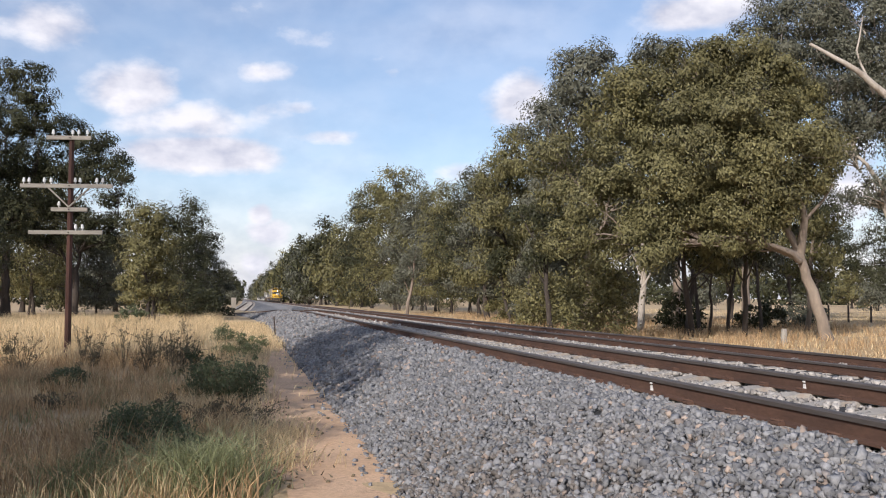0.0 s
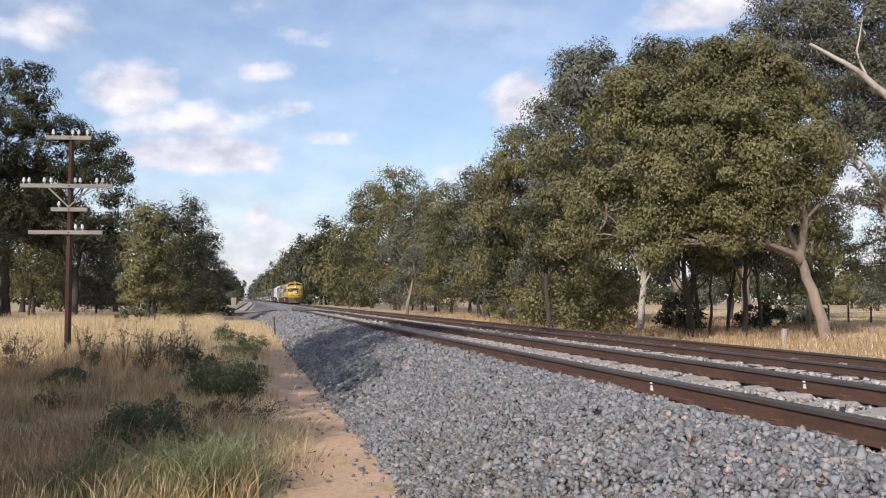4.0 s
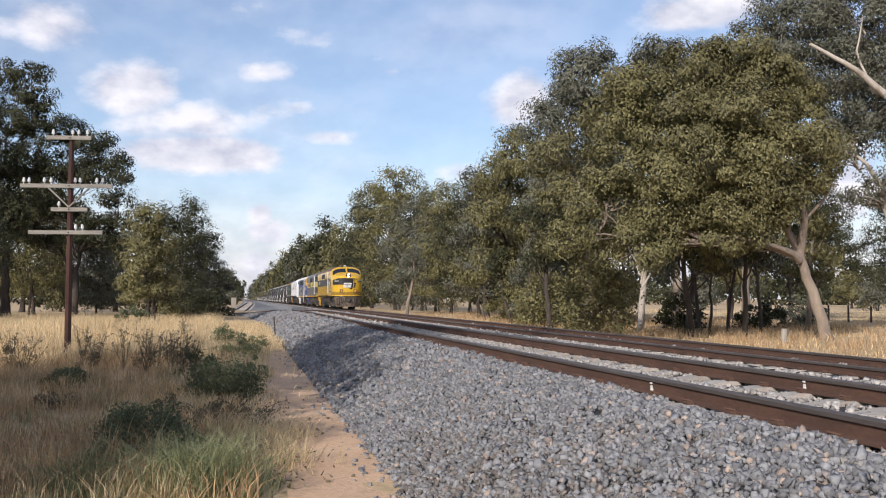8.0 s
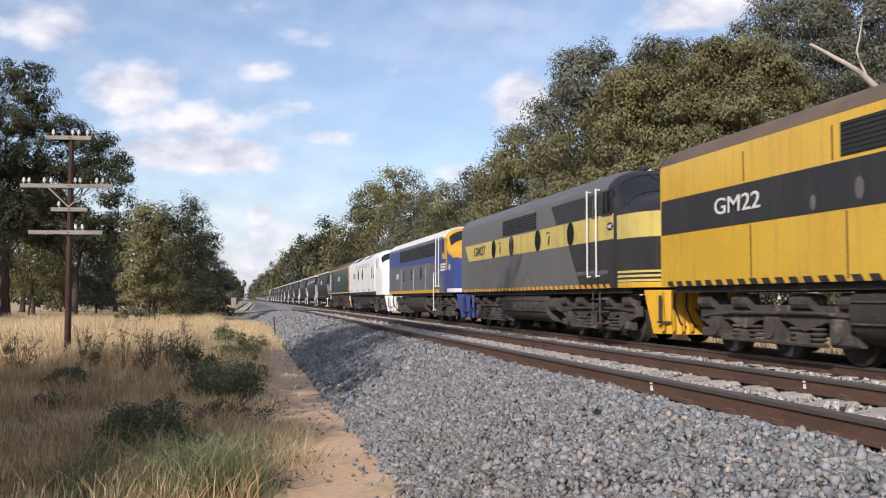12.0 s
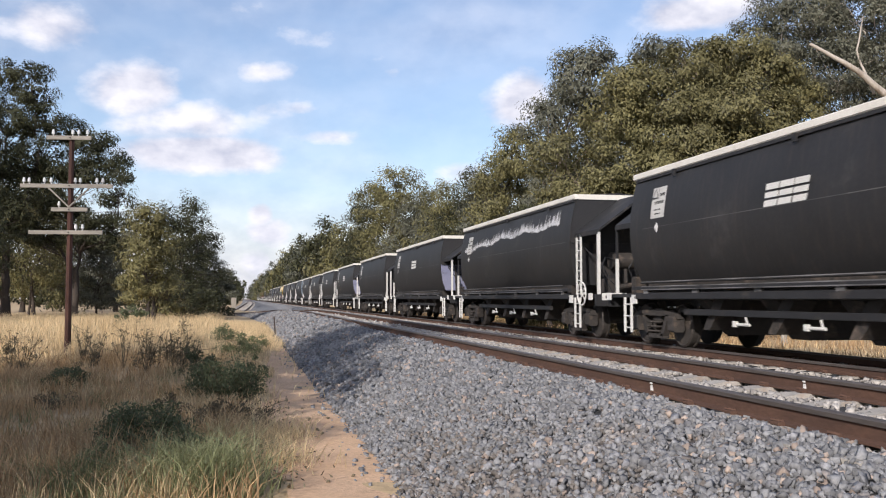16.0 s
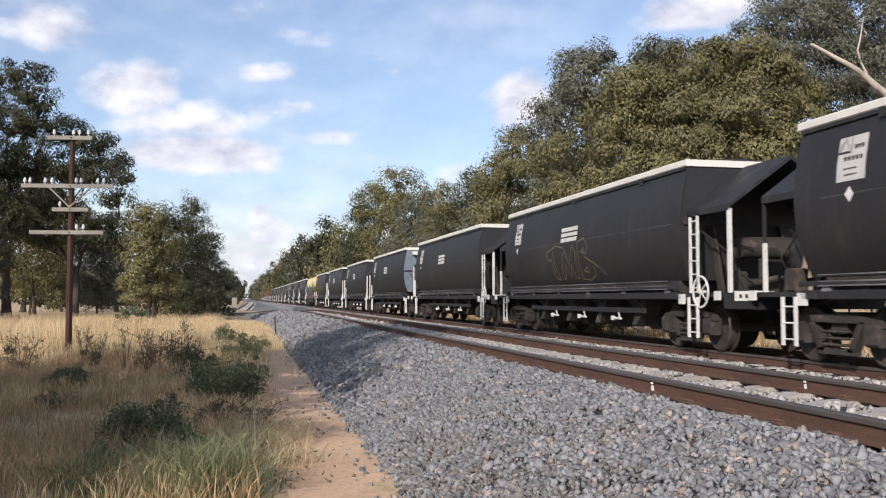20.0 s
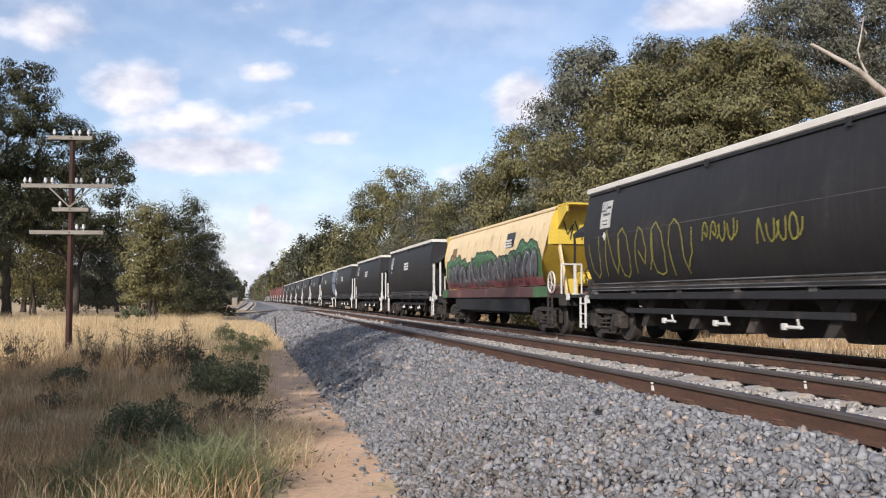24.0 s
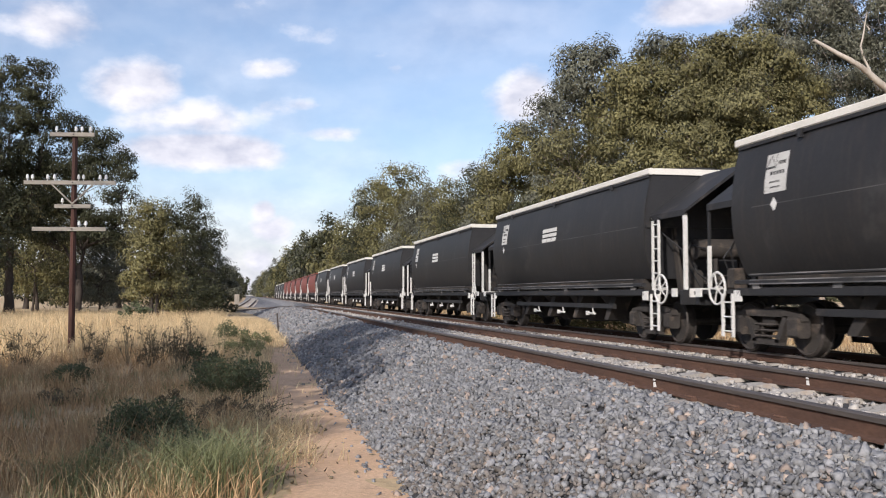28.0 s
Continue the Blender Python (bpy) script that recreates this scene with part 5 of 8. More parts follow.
# white paint marks on the near track's rails
for cx, yy in ((NEAR_X - HALF_GAUGE, 8.24), (NEAR_X + HALF_GAUGE, 8.07)):
    mk = thing("rail_mark", "small white plastic marker clipped to the rail", "marker", "rail markers", pose(cx - 0.04, yy, NEAR_Z - 0.10))
    bm = B()
    prism_y(bm, [(0.004, -0.03), (0.03, -0.03), (0.02, 0.02), (0.006, 0.02)], -0.01, 0.01)
    part("marker_body", bm, "porcelain", mk)
    bm = B()
    rod(bm, (0.01, -0.014, 0.04), (0.01, 0.014, 0.04), 0.009, 8)
    part("marker_top", bm, "white", mk)

# white timber stump and a fence beyond the far track
x, y = at_view(1385, 31.5)
stp = thing("timber_post", "short pale weathered timber post in dry grass", "post", m=pose(x, y, float(ground_z(x, y)), 0, 3, 20))
bm = B()
loft(bm, [[(0.11 * q * math.cos(k * 0.785), 0.1 * q * math.sin(k * 0.785), z) for k in range(8)] for q, z in ((1.05, -0.2), (1.0, 0.3), (0.95, 0.55), (0.75, 0.6))])
part("post_body", bm, "timber_grey", stp)
fence = thing("wire_fence", "sagging farm fence of dark posts and wire", "fence")
pts = [at_view(px, d) for px, d in ((1430, 66), (1465, 64), (1500, 62), (1540, 60), (1582, 58), (1630, 56))]
for x, y in pts:
    bm = B()
    rod(bm, (x, y, -0.2), (x, y, 1.15), 0.07, 7, 0.06)
    part("fence_post", bm, "bark_dark", fence)
for z in (0.35, 0.7, 1.05):
    bm = B()
    pipe(bm, [(x, y, z) for x, y in pts], 0.008, 4)
    part("wire", bm, "iron", fence)
# grey trackside box far down the line
x, y = at_view(414, 124)
bx = thing("trackside_box", "pale grey trackside equipment box on legs", "box", m=pose(x, y, 0))
bm = B()
box(bm, -0.32, 0.32, -0.3, 0.3, 0.2, 1.75, 0.05)
part("cabinet", bm, "timber_grey", bx)
bm = B()
box(bm, -0.28, 0.28, -0.25, 0.25, -0.1, 0.2)
part("base", bm, "concrete", bx)
# strappy green grass clump near the camera, and loose twigs and clods on the sand
for i, (px, depth, n, h, mat) in enumerate(((375, 8.0, 900, 0.5, "grass_green"), (405, 8.6, 250, 0.35, "grass_green"), (320, 8.6, 350, 0.38, "grass_green"), (150, 8.1, 700, 0.3, "grass_green"), (60, 8.3, 500, 0.28, "grass_brown"),
                                         (440, 9.4, 260, 0.25, "grass_gold"), (470, 10.8, 300, 0.22, "grass_gold"), (250, 8.1, 500, 0.3, "grass_brown"), (420, 11.5, 350, 0.3, "grass_gold"), (505, 11.4, 300, 0.32, "grass_gold"), (505, 9.6, 260, 0.3, "grass_gold"), (395, 8.2, 420, 0.55, "grass_pale"), (300, 8.0, 360, 0.5, "grass_pale"))):
    rg = np.random.default_rng(300 + i)
    x, y = at_view(px, depth)
    xs, ys = x + rg.normal(0, 0.2, n), y + rg.normal(0, 0.26, n)
    grass("grass_clump", rg, xs, ys, h * rg.uniform(0.2, 1.15, n) ** 1.3, rg.uniform(0.006, 0.014, n), mat, "arching clump of green grass" if mat in ("grass_green", "grass_pale") else "dry grass clump beside the sand", 1.5)
# dark litter of twigs and dead leaves between the bushes and the sand
rg = np.random.default_rng(88)
x, y = rg.normal(-0.1, 0.38, 2600), rg.uniform(8.6, 14.5, 2600)
x = x - 0.02 * (y - 9)
v, f = leaf_quads(rg, np.stack((x, y, path_height(x, y) + 0.015), -1), np.full(2600, 0.012), 1, 0.075, 0.022, 0.0)
tagged(new("leaf_litter", raw_mesh("leaf_litter", v, f, "weed_dead")), "grey-brown litter of twigs and dead leaves", "litter", kind="stuff")
rg = np.random.default_rng(77)
for i in range(26):
    x, y = rg.uniform(0.25, 1.2), rg.uniform(6.2, 16)
    ob = stones("clod", rg, np.zeros(1), np.zeros(1), np.array((0.012,)), np.array((rg.uniform(0.012, 0.035),)), "weed_dead")
    ob.matrix_basis = pose(x, y, float(path_height(x, y)))
    tagged(ob, "small dark clod of earth on the sand", "clod", "clods on the sand")

# ---- the train: each vehicle starts at its front (y = 0) and reaches back along y; z = 0 is the rail's top; x < 0 is the side towards the camera ----
def lettering(text, size, mat, parent, x, y, z, depth=0.004, turn=None, shear=0.0, stretch=1.0, name="lettering", label=""):
    """Readable words as a mesh on the side that faces -x (or as turned)."""
    cu = bpy.data.curves.new("words", "FONT")
    cu.body, cu.size, cu.extrude, cu.shear = text, size, depth, shear
    cu.align_x, cu.align_y, cu.offset = "CENTER", "CENTER", 0.008 * size
    tmp = new("words", cu)
    me = bpy.data.meshes.new_from_object(tmp.evaluated_get(bpy.context.evaluated_depsgraph_get()))
    bpy.data.objects.remove(tmp)
    me.materials.clear()
    me.materials.append(M[mat])
    ob = new(name, me)
    ob.parent = parent
    face = Matrix(((0, 0, -1, 0), (-stretch, 0, 0, 0), (0, 1, 0, 0), (0, 0, 0, 1)))
    ob.matrix_basis = Matrix.Translation((x, y, z)) @ (turn or Matrix()) @ face
    if label:
        ob["label"] = label
    return ob


def emblem(parent, x, y, z, w, h, mat="white", mat2=None):
    """The operator's mark as three slanting blocks, each of three slabs."""
    for k in range(3):
        bm = B()
        y0 = y + w / 2 - k * w / 3
        bw, sl = w / 3 * 0.9, h * 0.30
        for a, b, p, q in ((0.0, 0.27, 0, 1), (0.38, 0.62, 0, 1), (0.73, 1.0, 0, 1)):
            f = [(y0 - bw * p - sl * a, z - h / 2 + h * a), (y0 - bw * q - sl * a, z - h / 2 + h * a), (y0 - bw * q - sl * b, z - h / 2 + h * b), (y0 - bw * p - sl * b, z - h / 2 + h * b)]
            prism_x(bm, f, x - 0.004, x + 0.01)
        part("emblem_block", bm, mat2 if (mat2 and k == 2) else mat, parent)


def side_x(outline, z):
    zs, xs = zip(*sorted((q[1], -q[0]) for q in outline))
    return -float(np.interp(z, zs, xs))


def patch(name, parent, outline, cols, mat, lift=0.006, label="", rows=5):
    """Paint on a curved side: columns (y, z from, z to) laid on the side's outline."""
    bm = B()
    grid = []
    for y, lo, hi in cols:
        grid.append([bm.verts.new((side_x(outline, lo + (hi - lo) * i / rows) - lift, y, lo + (hi - lo) * i / rows)) for i in range(rows + 1)])
    for a, b in zip(grid, grid[1:]):
        for i in range(rows):
            bm.faces.new((a[i], b[i], b[i + 1], a[i + 1]))
    return part(name, bm, mat, parent, label)


def strokes(name, parent, outline, lines, width, mat, lift=0.009, label=""):
    """Sprayed lines on a curved side: each a run of (y, z)."""
    bm = B()
    for ln in lines:
        pts = []
        for (y0, z0), (y1, z1) in zip(ln, ln[1:]):
            for i in range(3):
                pts.append((y0 + (y1 - y0) * i / 3, z0 + (z1 - z0) * i / 3))
        pts.append(ln[-1])
        prev = None
        for i, (y, z) in enumerate(pts):
            j, k = max(0, i - 1), min(len(pts) - 1, i + 1)
            dy, dz = pts[k][0] - pts[j][0], pts[k][1] - pts[j][1]
            d = math.hypot(dy, dz) + 1e-9
            n = (-dz / d * width / 2, dy / d * width / 2)
            cur = [bm.verts.new((side_x(outline, z + q * n[1]) - lift, y + q * n[0], z + q * n[1])) for q in (-1, 1)]
            if prev:
                bm.faces.new((prev[0], cur[0], cur[1], prev[1]))
            prev = cur
    return part(name, bm, mat, parent, label)


def ladder(name, parent, x, y, z0, z1, w=0.36, mat="white", rungs=5):
    bm = B()
    for q in (-1, 1):
        box(bm, x - 0.02, x + 0.02, y + q * w / 2 - 0.03, y + q * w / 2 + 0.03, z0, z1)
    for i in range(rungs):
        z = z0 + (z1 - z0) * (i + 0.4) / rungs
        rod(bm, (x, y - w / 2, z), (x, y + w / 2, z), 0.016, 5)
    return part(name, bm, mat, parent, "white steel ladder" if mat == "white" else "")


def wheelset(parent, y, r=0.46):
    ws = None
    for s in (-1, 1):
        bm = B()
        rod(bm, (s * 0.70, y, r), (s * 0.83, y, r), r, 24)
        rod(bm, (s * 0.66, y, r), (s * 0.70, y, r), r + 0.028, 24)
        ws = smooth(part("wheel", bm, "dark_steel", parent), 40)
        bm = B()
        hoop(bm, (s * 0.834, y, r), (1, 0, 0), r - 0.035, 0.028, 24, 4)
        part("tyre", bm, "wheel", ws, "bright worn tyre")
    bm = B()
    rod(bm, (-0.7, y, r), (0.7, y, r), 0.08, 10)
    part("axle", bm, "dark_steel", parent)


def freight_bogie(wagon, yc):
    bg = None
    for s in (-1, 1):
        x0, x1 = (-1.08, -0.93) if s < 0 else (0.93, 1.08)
        bm = B()
        prism_x(bm, [(yc + y, z) for y, z in ((-1.08, 0.60), (-1.02, 0.72), (-0.5, 0.79), (0.5, 0.79), (1.02, 0.72), (1.08, 0.60), (0.6, 0.66), (-0.6, 0.66))], x0, x1)
        for q in (-1, 1):
            prism_x(bm, [(yc + q * y, z) for y, z in ((0.56, 0.68), (0.70, 0.68), (0.42, 0.22), (0.28, 0.22))], x0, x1)
        box(bm, x0, x1, yc - 0.42, yc + 0.42, 0.17, 0.27)
        sf = part("bogie_frame", bm, "bogie_dark", wagon)
        for q in (-1, 1) if s < 0 else ():
            bm = B()
            box(bm, x0 - 0.05, x1 + 0.05, yc + q * 0.9 - 0.15, yc + q * 0.9 + 0.15, 0.32, 0.66, 0.04)
            part("axle_box", bm, "bogie_dark", sf)
        if s > 0:
            continue
        bm = B()
        for q in (-0.2, 0.0, 0.2):
            for k in range(3):
                hoop(bm, ((x0 + x1) / 2 + s * 0.05, yc + q, 0.32 + k * 0.1), (0, 0, 1), 0.078, 0.022, 8, 4)
        part("spring", bm, "bogie_dark", sf, "dusty coil springs")
    for q in (-1, 1):
        wheelset(wagon, yc + q * 0.9)
    bm = B()
    box(bm, -1.0, 1.0, yc - 0.2, yc + 0.2, 0.5, 0.82, 0.04)
    part("bolster", bm, "dark_steel", wagon)


def coupler(vehicle, y, d, z=0.88):
    bm = B()
    box(bm, -0.09, 0.09, min(y, y + d * 0.5), max(y, y + d * 0.5), z - 0.1, z + 0.1, 0.03)
    box(bm, -0.17, 0.15, min(y, y - d * 0.16), max(y, y - d * 0.16), z - 0.15, z + 0.15, 0.05)
    part("coupler", bm, "bogie", vehicle)
    bm = B()
    for k in (-0.4, 0.4):
        pipe(bm, [(k, y + d * 0.3, z + 0.05), (k, y, z - 0.12), (k * 0.7, y - d * 0.1, z - 0.42), (k * 0.4, y - d * 0.18, z - 0.32)], 0.025, 6)
    part("air_hose", bm, "black2", vehicle)


HOP_LEN, HOP0, HOP1 = 16.46, 1.90, 14.60
HOP_SIDE = [(-1.22, 3.74), (-1.32, 3.35), (-1.39, 2.95), (-1.42, 2.55), (-1.40, 2.15), (-1.34, 1.82), (-1.25, 1.56), (-1.18, 1.40)]
FLAT = [(-1.475, 4.2), (-1.475, 1.0)]


def hopper_end(h, y, d, shelter, wheel, endmat, tankmat, climb=True):
    """One end of a hopper: y is the coupling plane, d points into the wagon."""
    P = lambda q: y + d * q
    lo = lambda a, b: (min(P(a), P(b)), max(P(a), P(b)))
    e0 = 0.24 if d > 0 else 0.70
    bm = B()
    box(bm, -1.30, 1.30, *lo(0.36, 2.3), 1.06, 1.14)
    part("end_platform", bm, "black2", h)
    bm = B()
    box(bm, -1.32, 1.32, *lo(0.28, 0.40), 0.84, 1.14, 0.02)
    hs = part("headstock", bm, "black2", h)
    for x in (-1.0, 0.85):
        bm = B()
        box(bm, x - 0.17, x + 0.17, *lo(0.255, 0.285), 0.99, 1.17)
        part("number_block", bm, "white", hs, "white block with dark marks")
        bm = B()
        for k in (-0.06, 0.06):
            box(bm, x + k - 0.025, x + k + 0.025, *lo(0.249, 0.256), 1.04, 1.11)
        part("mark", bm, "black", hs)
    bm = B()
    box(bm, -1.40, -1.36, *lo(0.42, 0.62), 1.0, 1.17)
    part("number_block", bm, "white", hs)
    for s in (-1, 1):
        ladder("step_ladder", h, s * 1.34, P(1.55), 0.27, 1.06, 0.36, "white", 3)
        bm = B()
        box(bm, s * 1.37 - 0.02, s * 1.37 + 0.02, *lo(1.85, 2.08), 0.92, 1.12)
        part("tag_plate", bm, "white", h)
    # end sheet, upright above and drawn in below, with its stiffeners
    q0 = abs((HOP0 if d > 0 else HOP_LEN - HOP1)) - 0.012
    for zs, m in (((3.74, 3.40, 2.95, 2.55), endmat if endmat == "slate" else "black2"), ((2.55, 2.2, 1.8, 1.40), endmat)):
        bm = B()
        ring = []
        for z in zs:
            x, q = side_x(HOP_SIDE, z) + 0.03, q0 + max(0.0, 2.3 - z) * 0.1
            ring.append([bm.verts.new((x * (1 - 2 * i / 4), P(q), z)) for i in range(5)])
        for a, b in zip(ring, ring[1:]):
            for i in range(4):
                bm.faces.new((a[i], a[i + 1], b[i + 1], b[i]))
        part("end_sheet", bm, m, h)
    bm = B()
    box(bm, -1.38, 1.38, *lo(q0 - 0.05, q0 + 0.02), 2.52, 2.58)
    part("stiffener", bm, "black2", h)
    for x in (-0.75, 0.75):
        bm = B()
        prism_x(bm, [(P(q0 + 0.0), 2.5), (P(q0 - 0.12), 2.5), (P(q0 - 0.5), 1.14), (P(q0 - 0.3), 1.14)], x - 0.03, x + 0.03)
        part("brace", bm, "dark_steel", h)
    bm = B()
    rod(bm, (-0.55, P(1.2), 2.02), (0.55, P(1.2), 2.02), 0.22, 16)
    tk = smooth(part("air_tank", bm, tankmat, h), 40)
    bm = B()
    box(bm, -0.45, 0.4, *lo(1.0, 1.35), 1.14, 1.42)
    rod(bm, (-0.6, P(0.8), 1.3), (0.5, P(0.85), 1.5), 0.06, 8)
    box(bm, -0.9, -0.62, *lo(0.75, 1.0), 1.14, 1.55, 0.04)
    rod(bm, (-0.3, P(0.8), 1.42), (-0.3, P(0.8), 1.8), 0.05, 6)
    rod(bm, (0.3, P(0.8), 1.42), (0.3, P(0.8), 1.8), 0.05, 6)
    part("brake_gear", bm, "dark_steel", h)
    bm = B()
    pipe(bm, [(-1.1, P(1.8), 2.45), (-0.9, P(0.9), 1.9), (-0.75, P(0.75), 1.5), (-0.5, P(0.7), 1.3)], 0.018, 5)
    part("pipe", bm, "black2", h)
    bm = B()
    pipe(bm, [(-0.7, P(0.7), 1.2), (-1.0, P(0.8), 1.75), (-0.8, P(0.95), 2.1), (-0.4, P(0.9), 2.0)], 0.016, 5)
    part("pipe", bm, "black2", h)
    bm = B()
    pipe(bm, [(0.9, P(1.7), 2.45), (0.75, P(0.75), 1.9), (0.5, P(0.6), 1.3)], 0.018, 5)
    part("pipe", bm, "black2", h)
    if shelter:
        # gabled shelter roof over the platform
        for s in (-1, 1):
            bm = B()
            prism_y(bm, [(s * 1.27, 2.72), (s * 1.27, 2.78), (0, 3.72), (0, 3.64)], *lo(e0 - 0.04, 1.92))
            part("shelter_roof", bm, "black2", h, "dull black sloping shelter sheet")
        bm = B()
        box(bm, -1.29, -1.22, *lo(e0, 1.90), 2.66, 2.74)
        part("eave_beam", bm, "black2", h)
        for s in (-1, 1):
            # full white post, or a black one whose lower half is a white grab post
            cut = 2.70 if d > 0 else 1.98
            wide = 0.07 if d > 0 else 0.045
            bm = B()
            box(bm, s * 1.25 - 0.035, s * 1.25 + 0.035, *lo(e0, e0 + wide), 1.14, cut, 0.012)
            part("post", bm, "white", h, "white steel post")
            if cut < 2.7:
                bm = B()
                box(bm, s * 1.25 - 0.025, s * 1.25 + 0.025, *lo(e0, e0 + 0.045), cut, 2.70, 0.008)
                part("upper_post", bm, "black2", h)
        if climb:
            ladder("end_ladder", h, -1.27, P(1.62), 1.14, 2.72, 0.30, "white", 6)
    else:
        bm = B()
        box(bm, -1.12, -1.02, *lo(0.36, 0.46), 1.14, 2.75, 0.015)
        part("post", bm, "white", h, "white steel post")
        bm = B()
        box(bm, -0.95, -0.4, *lo(q0 - 0.45, q0 - 0.1), 3.42, 3.6, 0.03)
        rod(bm, (-0.3, P(q0 - 0.3), 3.5), (0.2, P(q0 - 0.25), 3.68), 0.06, 8)
        part("hatch_cylinder", bm, "cream_rim", h)
    if wheel:
        bm = B()
        c = (-1.36, P(1.2), 1.16)
        hoop(bm, c, (1, 0, 0.0), 0.30, 0.022, 18, 5)
        for k in range(5):
            a = k * 2 * math.pi / 5
            rod(bm, c, (c[0], c[1] + 0.3 * math.cos(a), c[2] + 0.3 * math.sin(a)), 0.014, 5)
        rod(bm, (c[0] + 0.1, c[1], c[2]), (c[0] - 0.03, c[1], c[2]), 0.04, 8)
        part("handbrake_wheel", bm, "white", h, "white spoked handbrake wheel")
    coupler(h, y + d * 0.02, d)


def hopper(bodymat="black", rimmat="cream_rim", ends=((True, True, "black2", "dark_steel"), (True, False, "black2", "dark_steel", False)), label="black grain hopper wagon with off-white roof edges", logo=True):
    h = thing("hopper_wagon", label, "wagon", "grain wagons of the train")
    ring = HOP_SIDE + [(-x, z) for x, z in reversed(HOP_SIDE)]
    bm = B()
    secs = []
    for y, d in ((HOP0, 1), (HOP1, -1)):
        secs.append([(x, y + d * max(0.0, 2.3 - z) * 0.1, z) for x, z in ring])
    loft(bm, secs)
    body = smooth(part("body", bm, bodymat, h), 25)
    for s in (-1, 1):
        bm = B()
        box(bm, *sorted((s * 1.19, s * 1.30)), HOP0 - 0.04, HOP1 + 0.04, 3.70, 3.84, 0.02)
        part("roof_edge", bm, rimmat, h, "off-white roof edge")
    for s in (-1, 1):
        bm = B()
        box(bm, *sorted((s * 1.2, s * 1.285)), HOP0 + 0.05, HOP1 - 0.05, 3.64, 3.698)
        part("roof_lip", bm, "black2", h)
    for y in (HOP0, HOP1):
        bm = B()
        box(bm, -1.19, 1.19, y - 0.05, y + 0.05, 3.70, 3.835, 0.02)
        part("roof_edge", bm, rimmat, h)
    bm = B()
    prism_y(bm, [(-1.18, 3.72), (1.18, 3.72), (1.0, 3.84), (0, 3.90), (-1.0, 3.84)], HOP0 + 0.06, HOP1 - 0.06)
    part("roof", bm, "black2", h)
    for y in (4.0, 8.3, 12.6):
        bm = B()
        box(bm, -1.335, -1.29, y - 0.05, y + 0.05, 3.56, 3.70)
        part("roof_latch", bm, "black2", h)
    # ledge, sills and the gear below
    for x0, x1, z0, z1, m in ((-1.42, -1.30, 1.355, 1.40, bodymat), (-1.43, -1.33, 1.22, 1.30, "black2"), (-1.39, -1.30, 1.02, 1.16, "black2"),
                              (1.30, 1.42, 1.355, 1.40, bodymat), (1.30, 1.40, 1.02, 1.30, "black2")):
        bm = B()
        box(bm, x0, x1, HOP0 + (0.55 if z0 > 1.3 else 0.1), HOP1 - (0.55 if z0 > 1.3 else 0.1), z0, z1, 0.01)
        part("sill", bm, m, h)
    bm = B()
    box(bm, -1.2, 1.2, HOP0 + 0.5, HOP1 - 0.5, 1.0, 1.4)
    part("underframe", bm, "dark_steel", h)
    bm = B()
    box(bm, -1.22, -1.12, 4.2, 12.4, 0.70, 0.82, 0.01)
    part("side_beam", bm, "black2", h)
    for k, y in enumerate((4.9, 7.2, 9.4, 11.7)):
        bm = B()
        prism_y(bm, [(-1.15, 1.0), (1.15, 1.0), (0.55, 0.32), (-0.55, 0.32)], y - 0.28, y + 0.28)
        o = part("outlet_chute", bm, "dark_steel", h)
        bm = B()
        prism_x(bm, [(y - 0.75, 1.02), (y - 0.35, 1.02), (y + 0.1, 0.42), (y - 0.15, 0.42)], -1.12, -0.7)
        part("chute_side", bm, "dark_steel", o)
        if k < 3:
            bm = B()
            rod(bm, (-1.2, y + 0.55, 0.56), (-1.2, y + 1.05, 0.56), 0.028, 8)
            rod(bm, (-1.2, y + 0.62, 0.56), (-1.23, y + 0.62, 0.70), 0.02, 6)
            box(bm, -1.24, -1.17, y + 0.98, y + 1.08, 0.51, 0.62, 0.01)
            part("outlet_lever", bm, "white", h, "off-white outlet lever")
    for k in range(6):
        bm = B()
        y = 2.6 + k * 2.25
        box(bm, -1.395, -1.34, y - 0.11, y + 0.11, 1.14, 1.24)
        part("bracket", bm, "worn_edge", h)
    for y in (2.35, HOP_LEN - 2.35):
        freight_bogie(h, y)
    for (y, d), e in zip(((0.0, 1), (HOP_LEN, -1)), ends):
        hopper_end(h, y, d, *e)
    # data panel near the rear, small diamond below it, operator's mark
    p = patch("data_panel", h, HOP_SIDE, [(13.52, 2.74, 3.40), (12.87, 2.74, 3.40)], "panel_white", 0.008, "worn white data panel")
    strokes("panel_mark", p, HOP_SIDE, [[(13.5, 3.18), (13.37, 3.38), (13.24, 3.18), (13.5, 3.18)], [(13.52, 3.16), (13.52, 3.41), (13.22, 3.41), (13.22, 3.16), (13.52, 3.16)]], 0.016, "paint_black", 0.012)
    bm = B()
    for z, a, b in ((3.22, 13.15, 12.92), (3.06, 13.36, 12.92), (2.92, 13.36, 13.05), (2.83, 13.34, 13.05)):
        x = side_x(HOP_SIDE, z) - 0.012
        n = 5 if z > 2.9 else 9
        for i in range(n):
            y0 = a + (b - a) * i / n
            box(bm, x, x + 0.006, y0 + (b - a) / n * 0.6, y0, z - (0.04 if z > 3.0 else 0.014), z + (0.04 if z > 3.0 else 0.014))
    part("panel_writing", bm, "paint_black", p)["kind"] = "stuff"
    patch("diamond_sticker", h, HOP_SIDE, [(13.31, 2.54, 2.55), (13.21, 2.43, 2.66), (13.11, 2.54, 2.55)], "white", 0.008, rows=2)
